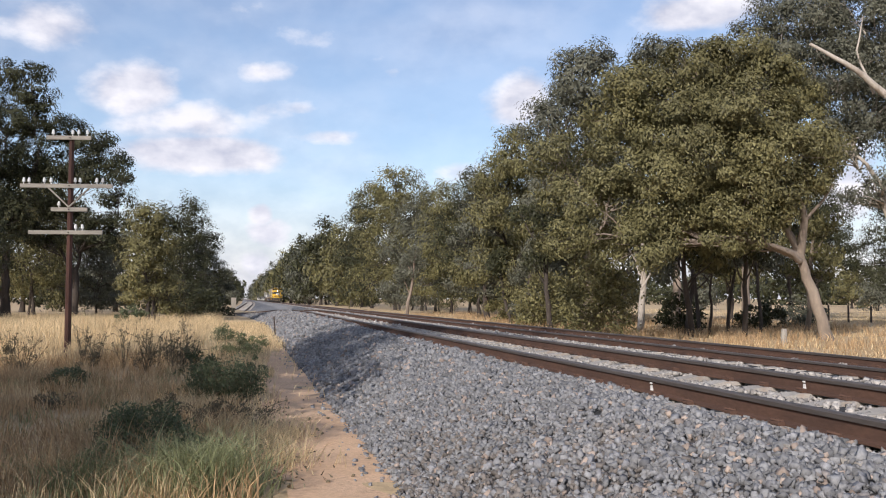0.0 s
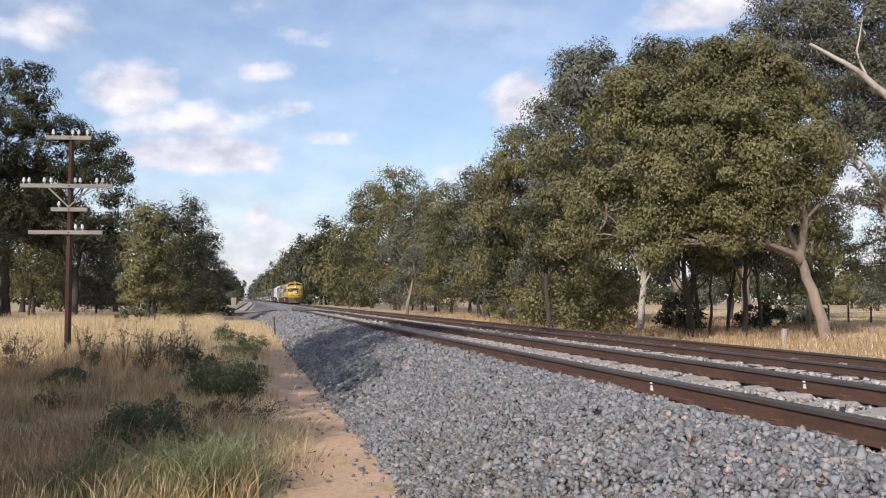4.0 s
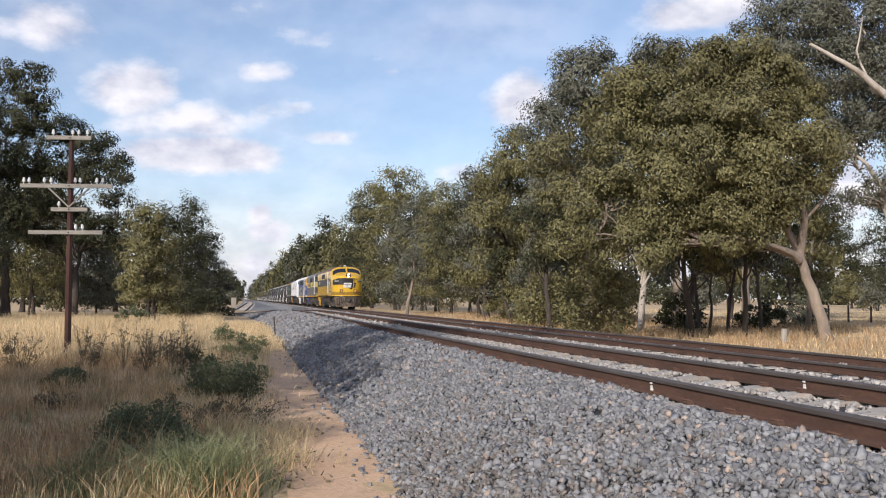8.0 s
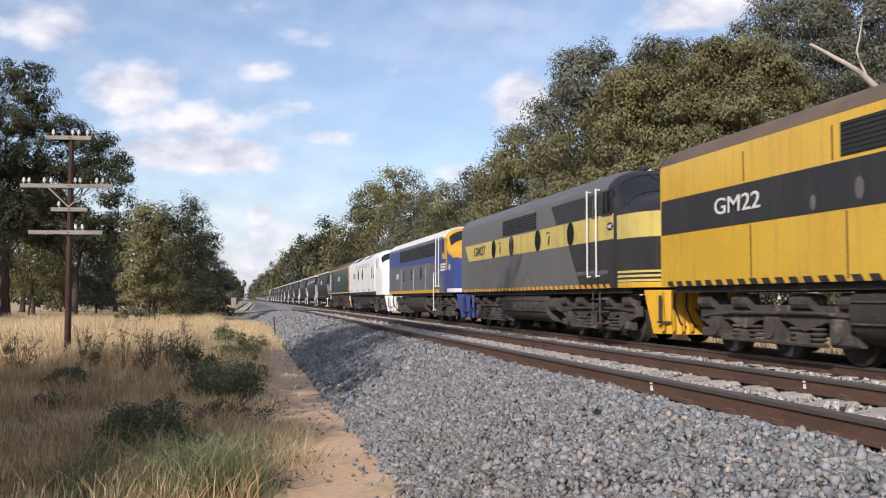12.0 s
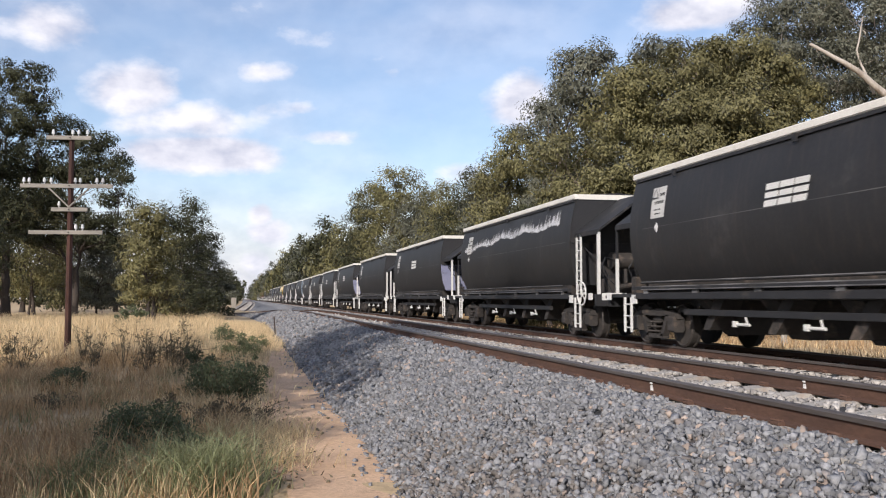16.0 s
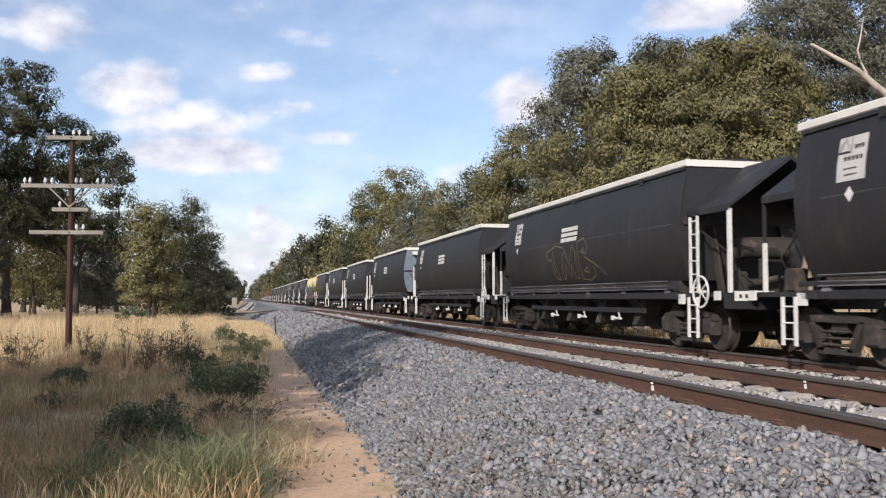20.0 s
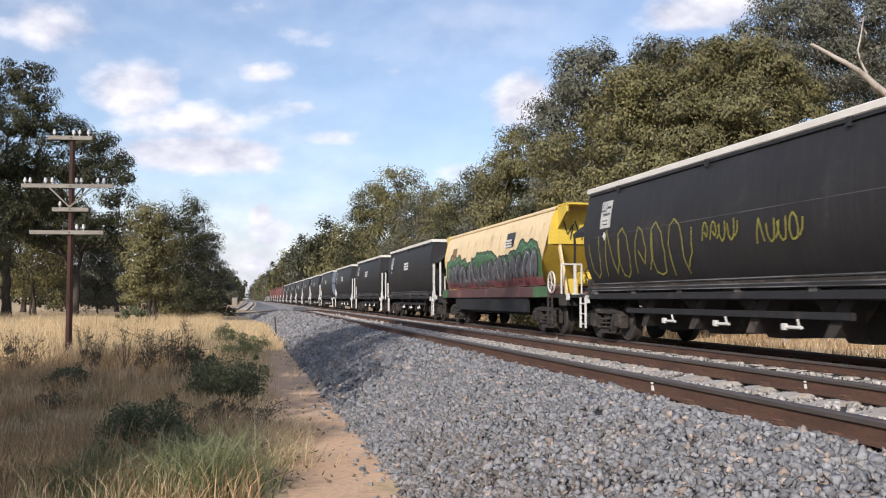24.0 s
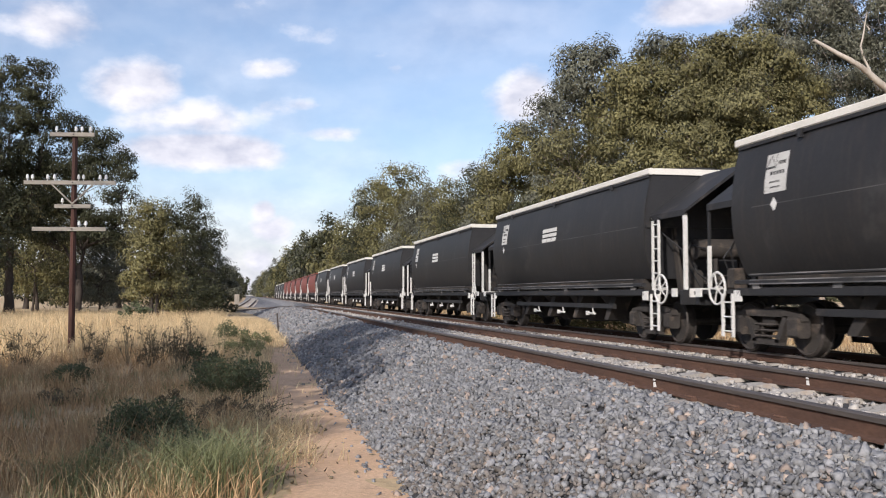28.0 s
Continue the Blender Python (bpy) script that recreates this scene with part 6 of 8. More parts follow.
    if logo:
        emblem(h, side_x(HOP_SIDE, 2.75) - 0.012, 8.45, 2.76, 1.26, 0.38)
    patch("weld_seam", h, HOP_SIDE, [(13.9, 2.545, 2.562), (8.0, 2.552, 2.566), (2.2, 2.545, 2.562)], "seam", 0.004, "thin dusty weld seam", 1)
    for z, x in ((1.392, -1.424), (1.292, -1.434), (1.226, -1.434)):
        bm = B()
        box(bm, x, x + 0.006, HOP0 + 0.6, HOP1 - 0.6, z - 0.010, z + 0.010)
        part("rubbed_edge", bm, "worn_edge", h, "light rubbed edge of the ledge")
    return h


# rounded sprayed letter forms, each a run of (across, up)
LETTERS = (((0.42, 0.0), (0.44, 0.55), (0.32, 0.85), (0.05, 1.0), (-0.22, 0.88), (-0.34, 0.6), (-0.3, 0.3), (-0.42, 0.0)), ((0.3, 0.05), (0.42, 0.4), (0.3, 0.85), (0.0, 1.0), (-0.3, 0.8), (-0.4, 0.4), (-0.25, 0.08), (0.05, 0.0), (0.3, 0.05)),
           ((0.45, 0.1), (0.25, 0.7), (0.0, 0.95), (-0.25, 0.85), (-0.42, 0.5), (-0.2, 0.25), (0.1, 0.5)), ((0.42, 0.75), (0.3, 0.2), (0.05, 0.0), (-0.25, 0.1), (-0.4, 0.4), (-0.42, 0.9)), ((0.4, 0.0), (0.2, 0.6), (0.05, 1.0), (-0.15, 0.65), (-0.42, 0.05)))


def cream_hopper():
    """The older, ribbed, round-sided hopper with sprayed lettering."""
    z_above = lambda q: q[1] > 2.65
    side = [(-1.10, 3.66), (-1.24, 3.4), (-1.36, 2.9), (-1.42, 2.4), (-1.42, 2.0), (-1.36, 1.62), (-1.27, 1.42)]
    h = thing("hopper_wagon", "cream ribbed grain hopper sprayed with green, grey and red lettering", "wagon", "grain wagons of the train")
    ring = side + [(-x, z) for x, z in reversed(side)]
    bm = B()
    loft(bm, [[(x, 1.2 + max(0.0, 2.6 - z) * 1.1, z) for x, z in ring], [(x, 15.1 - max(0.0, 2.6 - z) * 1.1, z) for x, z in ring]])
    smooth(part("body", bm, "cream", h), 25)
    for k in range(12):
        y = 1.75 + k * 1.17
        patch("rib", h, side, [(y - 0.035, 1.45, 3.64), (y, 1.45, 3.64), (y + 0.035, 1.45, 3.64)], "cream", 0.02)
    bm = B()
    prism_y(bm, [(-1.14, 3.62), (1.14, 3.62), (1.1, 3.72), (0, 3.84), (-1.1, 3.72)], 1.15, 15.15)
    part("roof", bm, "cream", h)
    bm = B()
    box(bm, -0.4, 0.4, 2.4, 14.4, 3.80, 3.93, 0.04)
    part("hatch_row", bm, "cream", h)
    bm = B()
    box(bm, -1.38, 1.38, 1.2, 15.6, 1.06, 1.40, 0.02)
    part("sill", bm, "sill_plum", h, "plum-brown sprayed sill")
    bm = B()
    box(bm, -0.9, 0.9, 3.6, 13.2, 0.5, 1.06)
    part("underframe", bm, "dark_steel", h)
    bm = B()
    box(bm, -1.30, -1.22, 3.4, 13.4, 0.60, 1.05, 0.01)
    part("side_girder", bm, "black2", h)
    for y0, y1 in ((1.2, 2.6), (14.6, 15.6)):
        bm = B()
        box(bm, -1.386, -1.37, y0, y1, 1.08, 1.38)
        part("sprayed_sill_end", bm, "paint_green", h, "green-sprayed end of the sill")
    for s in (-1, 1):
        bm = B()
        box(bm, *sorted((s * 1.08, s * 1.16)), 1.15, 15.15, 3.62, 3.68)
        part("roof_edge", bm, "cream", h)
    bm = B()
    c = (-1.36, 0.9, 1.5)
    hoop(bm, c, (1, 0, 0.0), 0.30, 0.022, 18, 5)
    for q in range(5):
        t = q * 2 * math.pi / 5
        rod(bm, c, (c[0], c[1] + 0.3 * math.cos(t), c[2] + 0.3 * math.sin(t)), 0.014, 5)
    part("handbrake_wheel", bm, "white", h, "white spoked handbrake wheel")
    rg = random.Random(4)
    bumps = [(14.35 - k * 0.43 + rg.uniform(-0.1, 0.1), rg.uniform(0.26, 0.40), 2.38 + 0.16 * math.sin(k * 0.55) + rg.uniform(-0.06, 0.1)) for k in range(30)]
    crest = lambda y: max([q + r * math.sqrt(max(0.0, 1 - ((y - c) / r) ** 2)) * 0.75 for c, r, q in bumps if abs(y - c) <= r] + [2.3])
    ys = [14.5 - k * 0.07 for k in range(186)]
    patch("sprayed_ground", h, side, [(y, 1.46, crest(y)) for y in ys], "paint_green", 0.024, "green sprayed cloud shape", 8)
    strokes("sprayed_edge", h, side, [[(y, crest(y)) for y in ys[::2]]], 0.045, "paint_black", 0.027, "black outline round the green")
    strokes("sprayed_edge", h, side, [[(c + r * 0.75 * math.cos(a), q - 0.06 + r * 0.55 * math.sin(a)) for a in (0.5, 1.0, 1.57, 2.1, 2.6)] for c, r, q in bumps], 0.028, "paint_mint", 0.028, "pale green inner lines")
    strokes("sprayed_edge", h, side, [[(c - r * 0.9, q + 0.02), (c - r * 0.95, q - 0.16), (c - r * 0.7, q - 0.3)] for c, r, q in bumps[::2]], 0.03, "paint_black", 0.029)
    patch("sprayed_shade", h, side, [(y, 1.5, 2.12 + 0.16 * math.sin(y * 3.1) + 0.08 * math.sin(y * 7.7)) for y in ys[6:-6]], "paint_black", 0.030, "black sprayed backing", 6)
    patch("sprayed_base", h, side, [(y, 1.44, 1.76 + 0.07 * math.sin(y * 2.4) + 0.04 * math.sin(y * 6.1)) for y in ys], "paint_red", 0.0325, "faded red sprayed band", 5)
    for k in range(17):
        y = 13.7 - k * 0.71
        w, t, sk = rg.uniform(0.62, 0.9), rg.uniform(2.2, 2.5), rg.uniform(-0.18, 0.18)
        ln = [(y + a * w + sk * b, 1.62 + b * (t - 1.62)) for a, b in LETTERS[rg.randrange(5)]]
        o = 0.0012 * (k % 4)
        strokes("sprayed_outline", h, side, [ln], 0.33, "paint_black", 0.035 + o, "black sprayed letter outline")
        strokes("sprayed_letter", h, side, [ln], 0.24, "paint_grey", 0.041 + o, "grey sprayed letter shape")
        bar = [(y - 0.2 * w, 1.7), (y - 0.05 * w + sk, 2.05), (y - 0.32 * w + sk, t - 0.06)]
        strokes("sprayed_letter", h, side, [bar], 0.12, "paint_grey", 0.0465 + o)
        strokes("sprayed_highlight", h, side, [[(p + 0.06, q + 0.05) for p, q in ln[:4]]], 0.022, "silver", 0.051)
        strokes("sprayed_scrawl", h, side, [[(y + a * 0.42 + 0.1, 1.46 + b * 0.3) for a, b in LETTERS[rg.randrange(5)]]], 0.055, "paint_black", 0.036 + o)
    patch("mark_panel", h, side, [(5.5, 2.72, 3.2), (4.6, 2.72, 3.2)], "charcoal", 0.026)
    emblem(h, side_x(side, 2.8) - 0.05, 5.15, 2.85, 0.8, 0.24)
    patch("repaint_patch", h, side, [(13.6, 2.6, 3.1), (12.9, 2.6, 3.1)], "brown_patch", 0.026)
    for y, d in ((0.0, 1), (HOP_LEN, -1)):
        P = lambda q: y + d * q
        lo = lambda a, b: (min(P(a), P(b)), max(P(a), P(b)))
        bm = B()
        prism_y(bm, [(x * 0.985, z) for x, z in [(-1.39, 2.62)] + [q for q in reversed(side) if z_above(q)] + [(-q[0], q[1]) for q in side if z_above(q)] + [(1.39, 2.62)]], *lo(1.16, 1.20))
        part("end_sheet", bm, "end_yellow", h, "yellow upper end sheet with sprayed lines")
        bm = B()
        for s in (-1, 1):
            prism_x(bm, [(P(1.16), 3.66), (P(0.4), 3.72), (P(0.4), 3.5), (P(1.16), 3.05)], min(s * 1.08, s * 1.02), max(s * 1.08, s * 1.02))
        box(bm, -1.08, 1.08, *lo(0.38, 1.16), 3.70, 3.75)
        part("end_hood", bm, "end_yellow", h, "yellow hood over the end platform")
        bm = B()
        loft(bm, [[(x * w, P(1.17 + (2.6 - z) * 1.1), z) for x in (-1, 1)] for w, z in ((1.36, 2.58), (1.38, 2.1), (1.27, 1.5))], closed=False)
        part("end_slope", bm, "end_yellow", h, "yellow sloping sheet under the end")
        bm = B()
        for k in range(3):
            x = -0.9 + k * 0.35
            pipe(bm, [(x, P(1.14), 3.3), (x + 0.12, P(1.14), 2.9), (x + 0.3, P(1.14), 3.2), (x + 0.2, P(1.14), 2.75)], 0.018, 4)
        part("sprayed_lines", bm, "paint_black", h)
        for x in (-1.0, 0.2):
            bm = B()
            prism_x(bm, [(P(1.3), 2.6), (P(1.15), 2.6), (P(0.55), 1.14), (P(0.66), 1.14)], x - 0.03, x + 0.03)
            part("brace", bm, "cream", h)
        bm = B()
        box(bm, -1.30, 1.30, *lo(0.36, 2.2), 1.06, 1.16)
        box(bm, -1.32, 1.32, *lo(0.28, 0.40), 0.84, 1.14, 0.02)
        part("end_platform", bm, "dark_steel", h)
        bm = B()
        for x in (-1.2, -0.6, 0.6):
            rod(bm, (x, P(0.5), 1.14), (x, P(0.5), 2.0), 0.025, 6)
        rod(bm, (-1.2, P(0.5), 2.0), (-0.6, P(0.5), 2.0), 0.025, 6)
        part("handrail", bm, "white", h)
        bm = B()
        rod(bm, (-0.5, P(1.0), 1.6), (0.5, P(1.0), 1.6), 0.2, 14)
        box(bm, -0.9, -0.6, *lo(0.8, 1.1), 1.14, 1.6, 0.04)
        part("brake_gear", bm, "end_yellow", h)
        ladder("step_ladder", h, -1.34, P(1.1), 0.3, 1.1, 0.36, "dark_steel", 3)
        coupler(h, y + d * 0.02, d)
        freight_bogie(h, P(2.35))
    return h


# ---- locomotives ----
NOSE_Y, NOSE_P, NOSE_Q, HALF_W = 2.1, 3.5, 2.5, 1.47


def nose_w(y):
    if y >= NOSE_Y:
        return HALF_W
    return HALF_W * (1 - (1 - max(y, 0.0) / NOSE_Y) ** NOSE_P) ** (1 / NOSE_Q)


def nose_at(x):
    """How far behind the foremost point the nose lies, x off the centre line."""
    return NOSE_Y * (1 - (1 - min(1.0, abs(x) / HALF_W) ** NOSE_Q) ** (1 / NOSE_P))


NOSE_TOP = ((0.0, 2.7), (0.06, 3.02), (0.2, 3.22), (0.6, 3.38), (1.2, 3.46), (1.55, 3.56), (2.1, 4.02), (2.4, 4.14), (3.0, 4.22), (3.6, 4.24), (60, 4.24))


def nose_h(y):
    return float(np.interp(y, *zip(*NOSE_TOP)))


def section(y, w, h, foot):
    r = min(0.62, h - foot - 0.3)
    ze = h - r
    arc = [(-w * math.cos(a), ze + r * math.sin(a)) for a in [math.pi / 2 * i / 7 for i in range(8)]]
    arc = [(-abs(x) ** 0.65 * w ** 0.35 if w > 0 else 0, z) for x, z in arc]
    return [(-w, foot), (-w, (foot + ze) / 2)] + arc + [(-x, z) for x, z in reversed(arc[:-1])] + [(w, (foot + ze) / 2), (w, foot)]


def streamlined_body(loco, L, bodymat, roofmat, foot=1.28, nose=True, crest=None):
    """The full-width carbody with a rounded bulldog nose; roof and sides are meshes of their own."""
    ys = [0.0, 0.004, 0.03, 0.08, 0.16, 0.28, 0.42, 0.6, 0.8, 1.0, 1.2, 1.4, 1.55, 1.8, 2.1, 2.4, 3.0, 3.2, L] if nose else [0.0, L]
    skin, roof = B(), B()
    sk = []
    for y in ys:
        yy = y if nose else 10.0
        s = section(y, nose_w(yy) if y > 0.002 else 0.003, nose_h(yy), foot)
        n = len(s)
        sk.append([(x, y, z) for x, z in s])
    front = [p for p in sk if p[0][1] <= 2.41] if nose else []
    rest = [p for p in sk if p[0][1] >= 2.39] if nose else sk
    if front:
        loft(skin, front, closed=False)
        cab = smooth(part("cab_nose", skin, bodymat[0], loco, "rounded cab nose"), 50)
        if crest:
            cab.data.materials.append(M[crest[0]])
            for f in cab.data.polygons:
                f.material_index = int(f.center.z > crest[1])
        skin = B()
    k = 4
    n = len(rest[0])
    loft(skin, [p[:k] for p in rest], closed=False)
    smooth(part("side", skin, bodymat[1], loco), 30)
    skin = B()
    loft(skin, [p[n - k:] for p in rest], closed=False)
    smooth(part("side", skin, bodymat[1], loco), 30)
    loft(roof, [p[k - 1:n - k + 1] for p in rest], closed=False)
    smooth(part("roof", roof, roofmat, loco), 40)
    bm = B()
    prism_y(bm, section(L, HALF_W * 0.99, 4.15, foot), L - 0.06, L + 0.0)
    part("rear_wall", bm, bodymat[1], loco)
    bm = B()
    box(bm, -1.35, 1.35, 1.3, L - 0.4, foot - 0.12, foot + 0.02)
    part("floor_frame", bm, "dark_steel", loco)


def nose_panel(name, loco, cols, mat, lift=0.012, label=""):
    """A painted shape on the nose: columns (x, z from, z to)."""
    bm = B()
    grid = [[bm.verts.new((x * 1.006, nose_at(x) - lift, lo + (hi - lo) * i / 3)) for i in range(4)] for x, lo, hi in cols]
    for a, b in zip(grid, grid[1:]):
        for i in range(3):
            bm.faces.new((a[i], b[i], b[i + 1], a[i + 1]))
    bmesh.ops.recalc_face_normals(bm, faces=bm.faces[:])
    return part(name, bm, mat, loco, label)


def around(z0, z1, lift=0.012, x0=-1.4692, x1=1.4692, n=61):
    us = [-1 + 2 * i / (n - 1) for i in range(n)]
    return [(math.copysign(x1 * (1 - (1 - abs(u)) ** 3.2), u), z0, z1) for u in us]


def side_panel(name, loco, pts, mat, lift=0.006, label="", both=True):
    """A flat painted or fitted panel on the upright side: corner points (y, z)."""
    first = None
    for s in ((-1, 1) if both else (-1,)):
        bm = B()
        a, b = s * (HALF_W - 0.01), s * (HALF_W + lift)
        prism_x(bm, pts, min(a, b), max(a, b))
        o = part(name, bm, mat, loco, label)
        first = first or o
    return first


def rect(y0, y1, z0, z1):
    return [(y0, z0), (y1, z0), (y1, z1), (y0, z1)]


def oval(y, z, w, h, n=16):
    return [(y + w / 2 * math.cos(2 * math.pi * i / n), z + h / 2 * math.sin(2 * math.pi * i / n)) for i in range(n)]


def grille(loco, y0, y1, z0, z1, n, lift=0.012):
    g = side_panel("grille", loco, rect(y0, y1, z0, z1), "grille", lift, "dark louvred air intake", both=False)
    for i in range(n):
        bm = B()
        z = z0 + (z1 - z0) * (i + 0.5) / n
        box(bm, -HALF_W - lift - 0.012, -HALF_W - lift, y0 + 0.03, y1 - 0.03, z - 0.012, z + 0.012)
        part("louvre", bm, "charcoal", g)
    bm = B()
    for q in range(1, 3):
        y = y0 + (y1 - y0) * q / 3
        box(bm, -HALF_W - lift - 0.016, -HALF_W - lift, y - 0.015, y + 0.015, z0, z1)
    part("mullion", bm, "dark_steel", g)
    return g


def porthole(loco, y, z, w=0.48, h=0.6):
    o = side_panel("porthole", loco, oval(y, z, w + 0.06, h + 0.06), "charcoal", 0.014, "", both=False)
    bm = B()
    prism_x(bm, oval(y, z, w, h), -HALF_W - 0.02, -HALF_W - 0.012)
    part("porthole_glass", bm, "glass", o)
    return o


def handrail(loco, y, z0, z1, mat="white", r=0.022):
    bm = B()
    x = -HALF_W - 0.09
    rod(bm, (x, y, z0), (x, y, z1), r, 8)
    for z in (z0 + 0.03, z1 - 0.03):
        rod(bm, (x, y, z), (-HALF_W + 0.02, y, z), r * 0.8, 6)
    return part("handrail", bm, mat, loco, "white grab rail" if mat == "white" else "")


def six_wheel_bogie(loco, yc):
    for s in (-1, 1):
        x0, x1 = sorted((s * 0.98, s * 1.14))
        bm = B()
        o = [(-2.55, 0.62), (-2.5, 0.86), (-2.0, 0.92), (2.0, 0.92), (2.5, 0.86), (2.55, 0.62), (2.2, 0.52), (1.5, 0.66), (0.9, 0.5), (0.4, 0.66), (-0.4, 0.66), (-0.9, 0.5), (-1.5, 0.66), (-2.2, 0.52)]
        prism_x(bm, [(yc + y, z) for y, z in o], x0, x1)
        f = part("bogie_frame", bm, "bogie", loco)
        for y in (-1.85, 0.0, 1.85):
            bm = B()
            box(bm, x0 - 0.06, x1 + 0.06, yc + y - 0.2, yc + y + 0.2, 0.28, 0.74, 0.05)
            rod(bm, (s * 1.14, yc + y, 0.5), (s * 1.24, yc + y, 0.5), 0.15, 12)
            part("axle_box", bm, "bogie", f)
        for y in (-1.2, -0.62, 0.62, 1.2):
            bm = B()
            for k in range(4):
                hoop(bm, (s * 1.08, yc + y, 0.30 + k * 0.08), (0, 0, 1), 0.11, 0.028, 10, 4)
            part("spring", bm, "bogie", f)
        for y in (-2.2, -0.92, 0.92, 2.2):
            bm = B()
            box(bm, min(s * 1.05, s * 1.2), max(s * 1.05, s * 1.2), yc + y - 0.15, yc + y + 0.15, 0.3, 0.48, 0.03)
            part("brake_block", bm, "bogie", f)
            bm = B()
            rod(bm, (s * 1.12, yc + y - 0.26, 0.98), (s * 1.12, yc + y + 0.26, 0.98), 0.14, 12)
            part("brake_cylinder", bm, "bogie", f)
        bm = B()
        pipe(bm, [(s * 1.17, yc - 2.4, 0.74), (s * 1.2, yc - 1.4, 0.8), (s * 1.2, yc + 1.2, 0.78), (s * 1.17, yc + 2.4, 0.7)], 0.03, 6)
        pipe(bm, [(s * 1.2, yc - 1.6, 0.3), (s * 1.2, yc + 1.6, 0.3)], 0.035, 6)
        part("brake_rigging", bm, "bogie", f)
    for y in (-1.85, 0.0, 1.85):
        wheelset(loco, yc + y, 0.5)


def underbelly(loco, L, tankmat="dark_steel"):
    six_wheel_bogie(loco, 4.0)
    six_wheel_bogie(loco, L - 3.6)
    m = L / 2 + 0.1
    bm = B()
    prism_y(bm, [(-1.2, 1.16), (1.2, 1.16), (1.34, 1.05), (1.37, 0.85), (1.33, 0.6), (1.18, 0.42), (0.95, 0.34), (-0.95, 0.34), (-1.18, 0.42), (-1.33, 0.6), (-1.37, 0.85), (-1.34, 1.05)], m - 1.5, m + 3.2)
    tank = smooth(part("fuel_tank", bm, tankmat, loco, "dusty rounded fuel tank"), 35)
    for z in (0.66, 0.98):
        bm = B()
        pipe(bm, [(-1.37, m - 1.45, z), (-1.37, m + 3.15, z)], 0.02, 5)
        part("tank_seam", bm, "bogie", tank)
    bm = B()
    rod(bm, (-1.16, m - 2.3, 0.86), (-1.16, m - 1.6, 0.86), 0.2, 12)
    part("air_tank", bm, "bogie", loco)


def pilot(loco, mat, L):
    """Skirt, snow-plough plate, coupler and hoses at the front."""
    bm = B()
    xs = [-1.3 + 2.6 * i / 12 for i in range(13)]
    top = [(x, nose_at(x) + 0.06, 1.22) for x in xs]
    low = [(x * 0.86, nose_at(x) - 0.02, 0.26) for x in xs]
    loft(bm, [top, low], closed=False)
    p = part("pilot", bm, mat, loco, "dusty front skirt")
    bm = B()
    box(bm, -0.32, 0.32, -0.03, 0.5, 0.72, 1.18, 0.04)
    part("coupler_pocket", bm, "dark_steel", p)
    for x in (-1.12, -0.94, -0.76, -0.58, 0.58, 0.76, 0.94, 1.12):
        bm = B()
        ya = nose_at(x)
        prism_x(bm, [(ya + 0.02, 1.2), (ya - 0.07, 1.2), (ya - 0.12, 0.34), (ya - 0.02, 0.28)], x * 0.93 - 0.014, x * 0.93 + 0.014)
        part("skirt_rib", bm, mat, p)
    coupler(loco, -0.02, 1)
    for x in (-0.85, -0.62, 0.62, 0.85):
        bm = B()
        y = nose_at(x) - 0.05
        pipe(bm, [(x, y, 1.15), (x - 0.05, y - 0.06, 0.85), (x + 0.08, y - 0.08, 0.5), (x + 0.2, y - 0.06, 0.42)], 0.02, 6)
        part("jumper_hose", bm, "black2", loco)
    for x in (-1.0, 1.0):
        bm = B()
        y = nose_at(x)
        box(bm, x - 0.16, x + 0.16, y - 0.06, y + 0.1, 0.5, 0.54)
        box(bm, x - 0.16, x - 0.12, y - 0.06, y + 0.02, 0.5, 1.1)
        box(bm, x + 0.12, x + 0.16, y - 0.06, y + 0.02, 0.5, 1.1)
        part("step", bm, "bogie", p)


def skin_z(x, y, foot=1.28):
    """The height of the cab's upper skin."""
    w, h = nose_w(y), nose_h(y)
    r = min(0.62, h - foot - 0.3)
    return h - r + r * math.sqrt(max(0.0, 1 - min(1.0, abs(x) / w) ** (2 / 0.65)))


def windscreen(loco, frame_mat):
    """Two raked panes with a centre post, wrapped round the cab's brow."""
    for s in (-1, 1):
        bm = B()
        rows = []
        for j in range(5):
            y = 1.52 + 0.54 * j / 4
            rows.append([(s * u, y - 0.012, skin_z(u, y) + 0.014) for u in [0.06 + 1.30 * (i / 9) ** 0.85 for i in range(10)]])
        for j in (0, 4):
            rows[j] = [(x * (0.985 if j else 1.0), y, z) for x, y, z in rows[j]]
        loft(bm, rows, closed=False)
        w = smooth(part("windscreen", bm, "glass", loco, "dark raked windscreen pane"), 60)
        bm = B()
        pipe(bm, rows[0] + [r[-1] for r in rows] + rows[-1][::-1] + [r[0] for r in rows[::-1]], 0.024, 6)
        part("windscreen_frame", bm, frame_mat, w)
        bm = B()
        pipe(bm, [(s * 0.55, 2.08, skin_z(0.55, 2.08) + 0.05), (s * 0.32, 1.72, skin_z(0.32, 1.72) + 0.05)], 0.013, 5)
        part("wiper", bm, "paint_black", w)


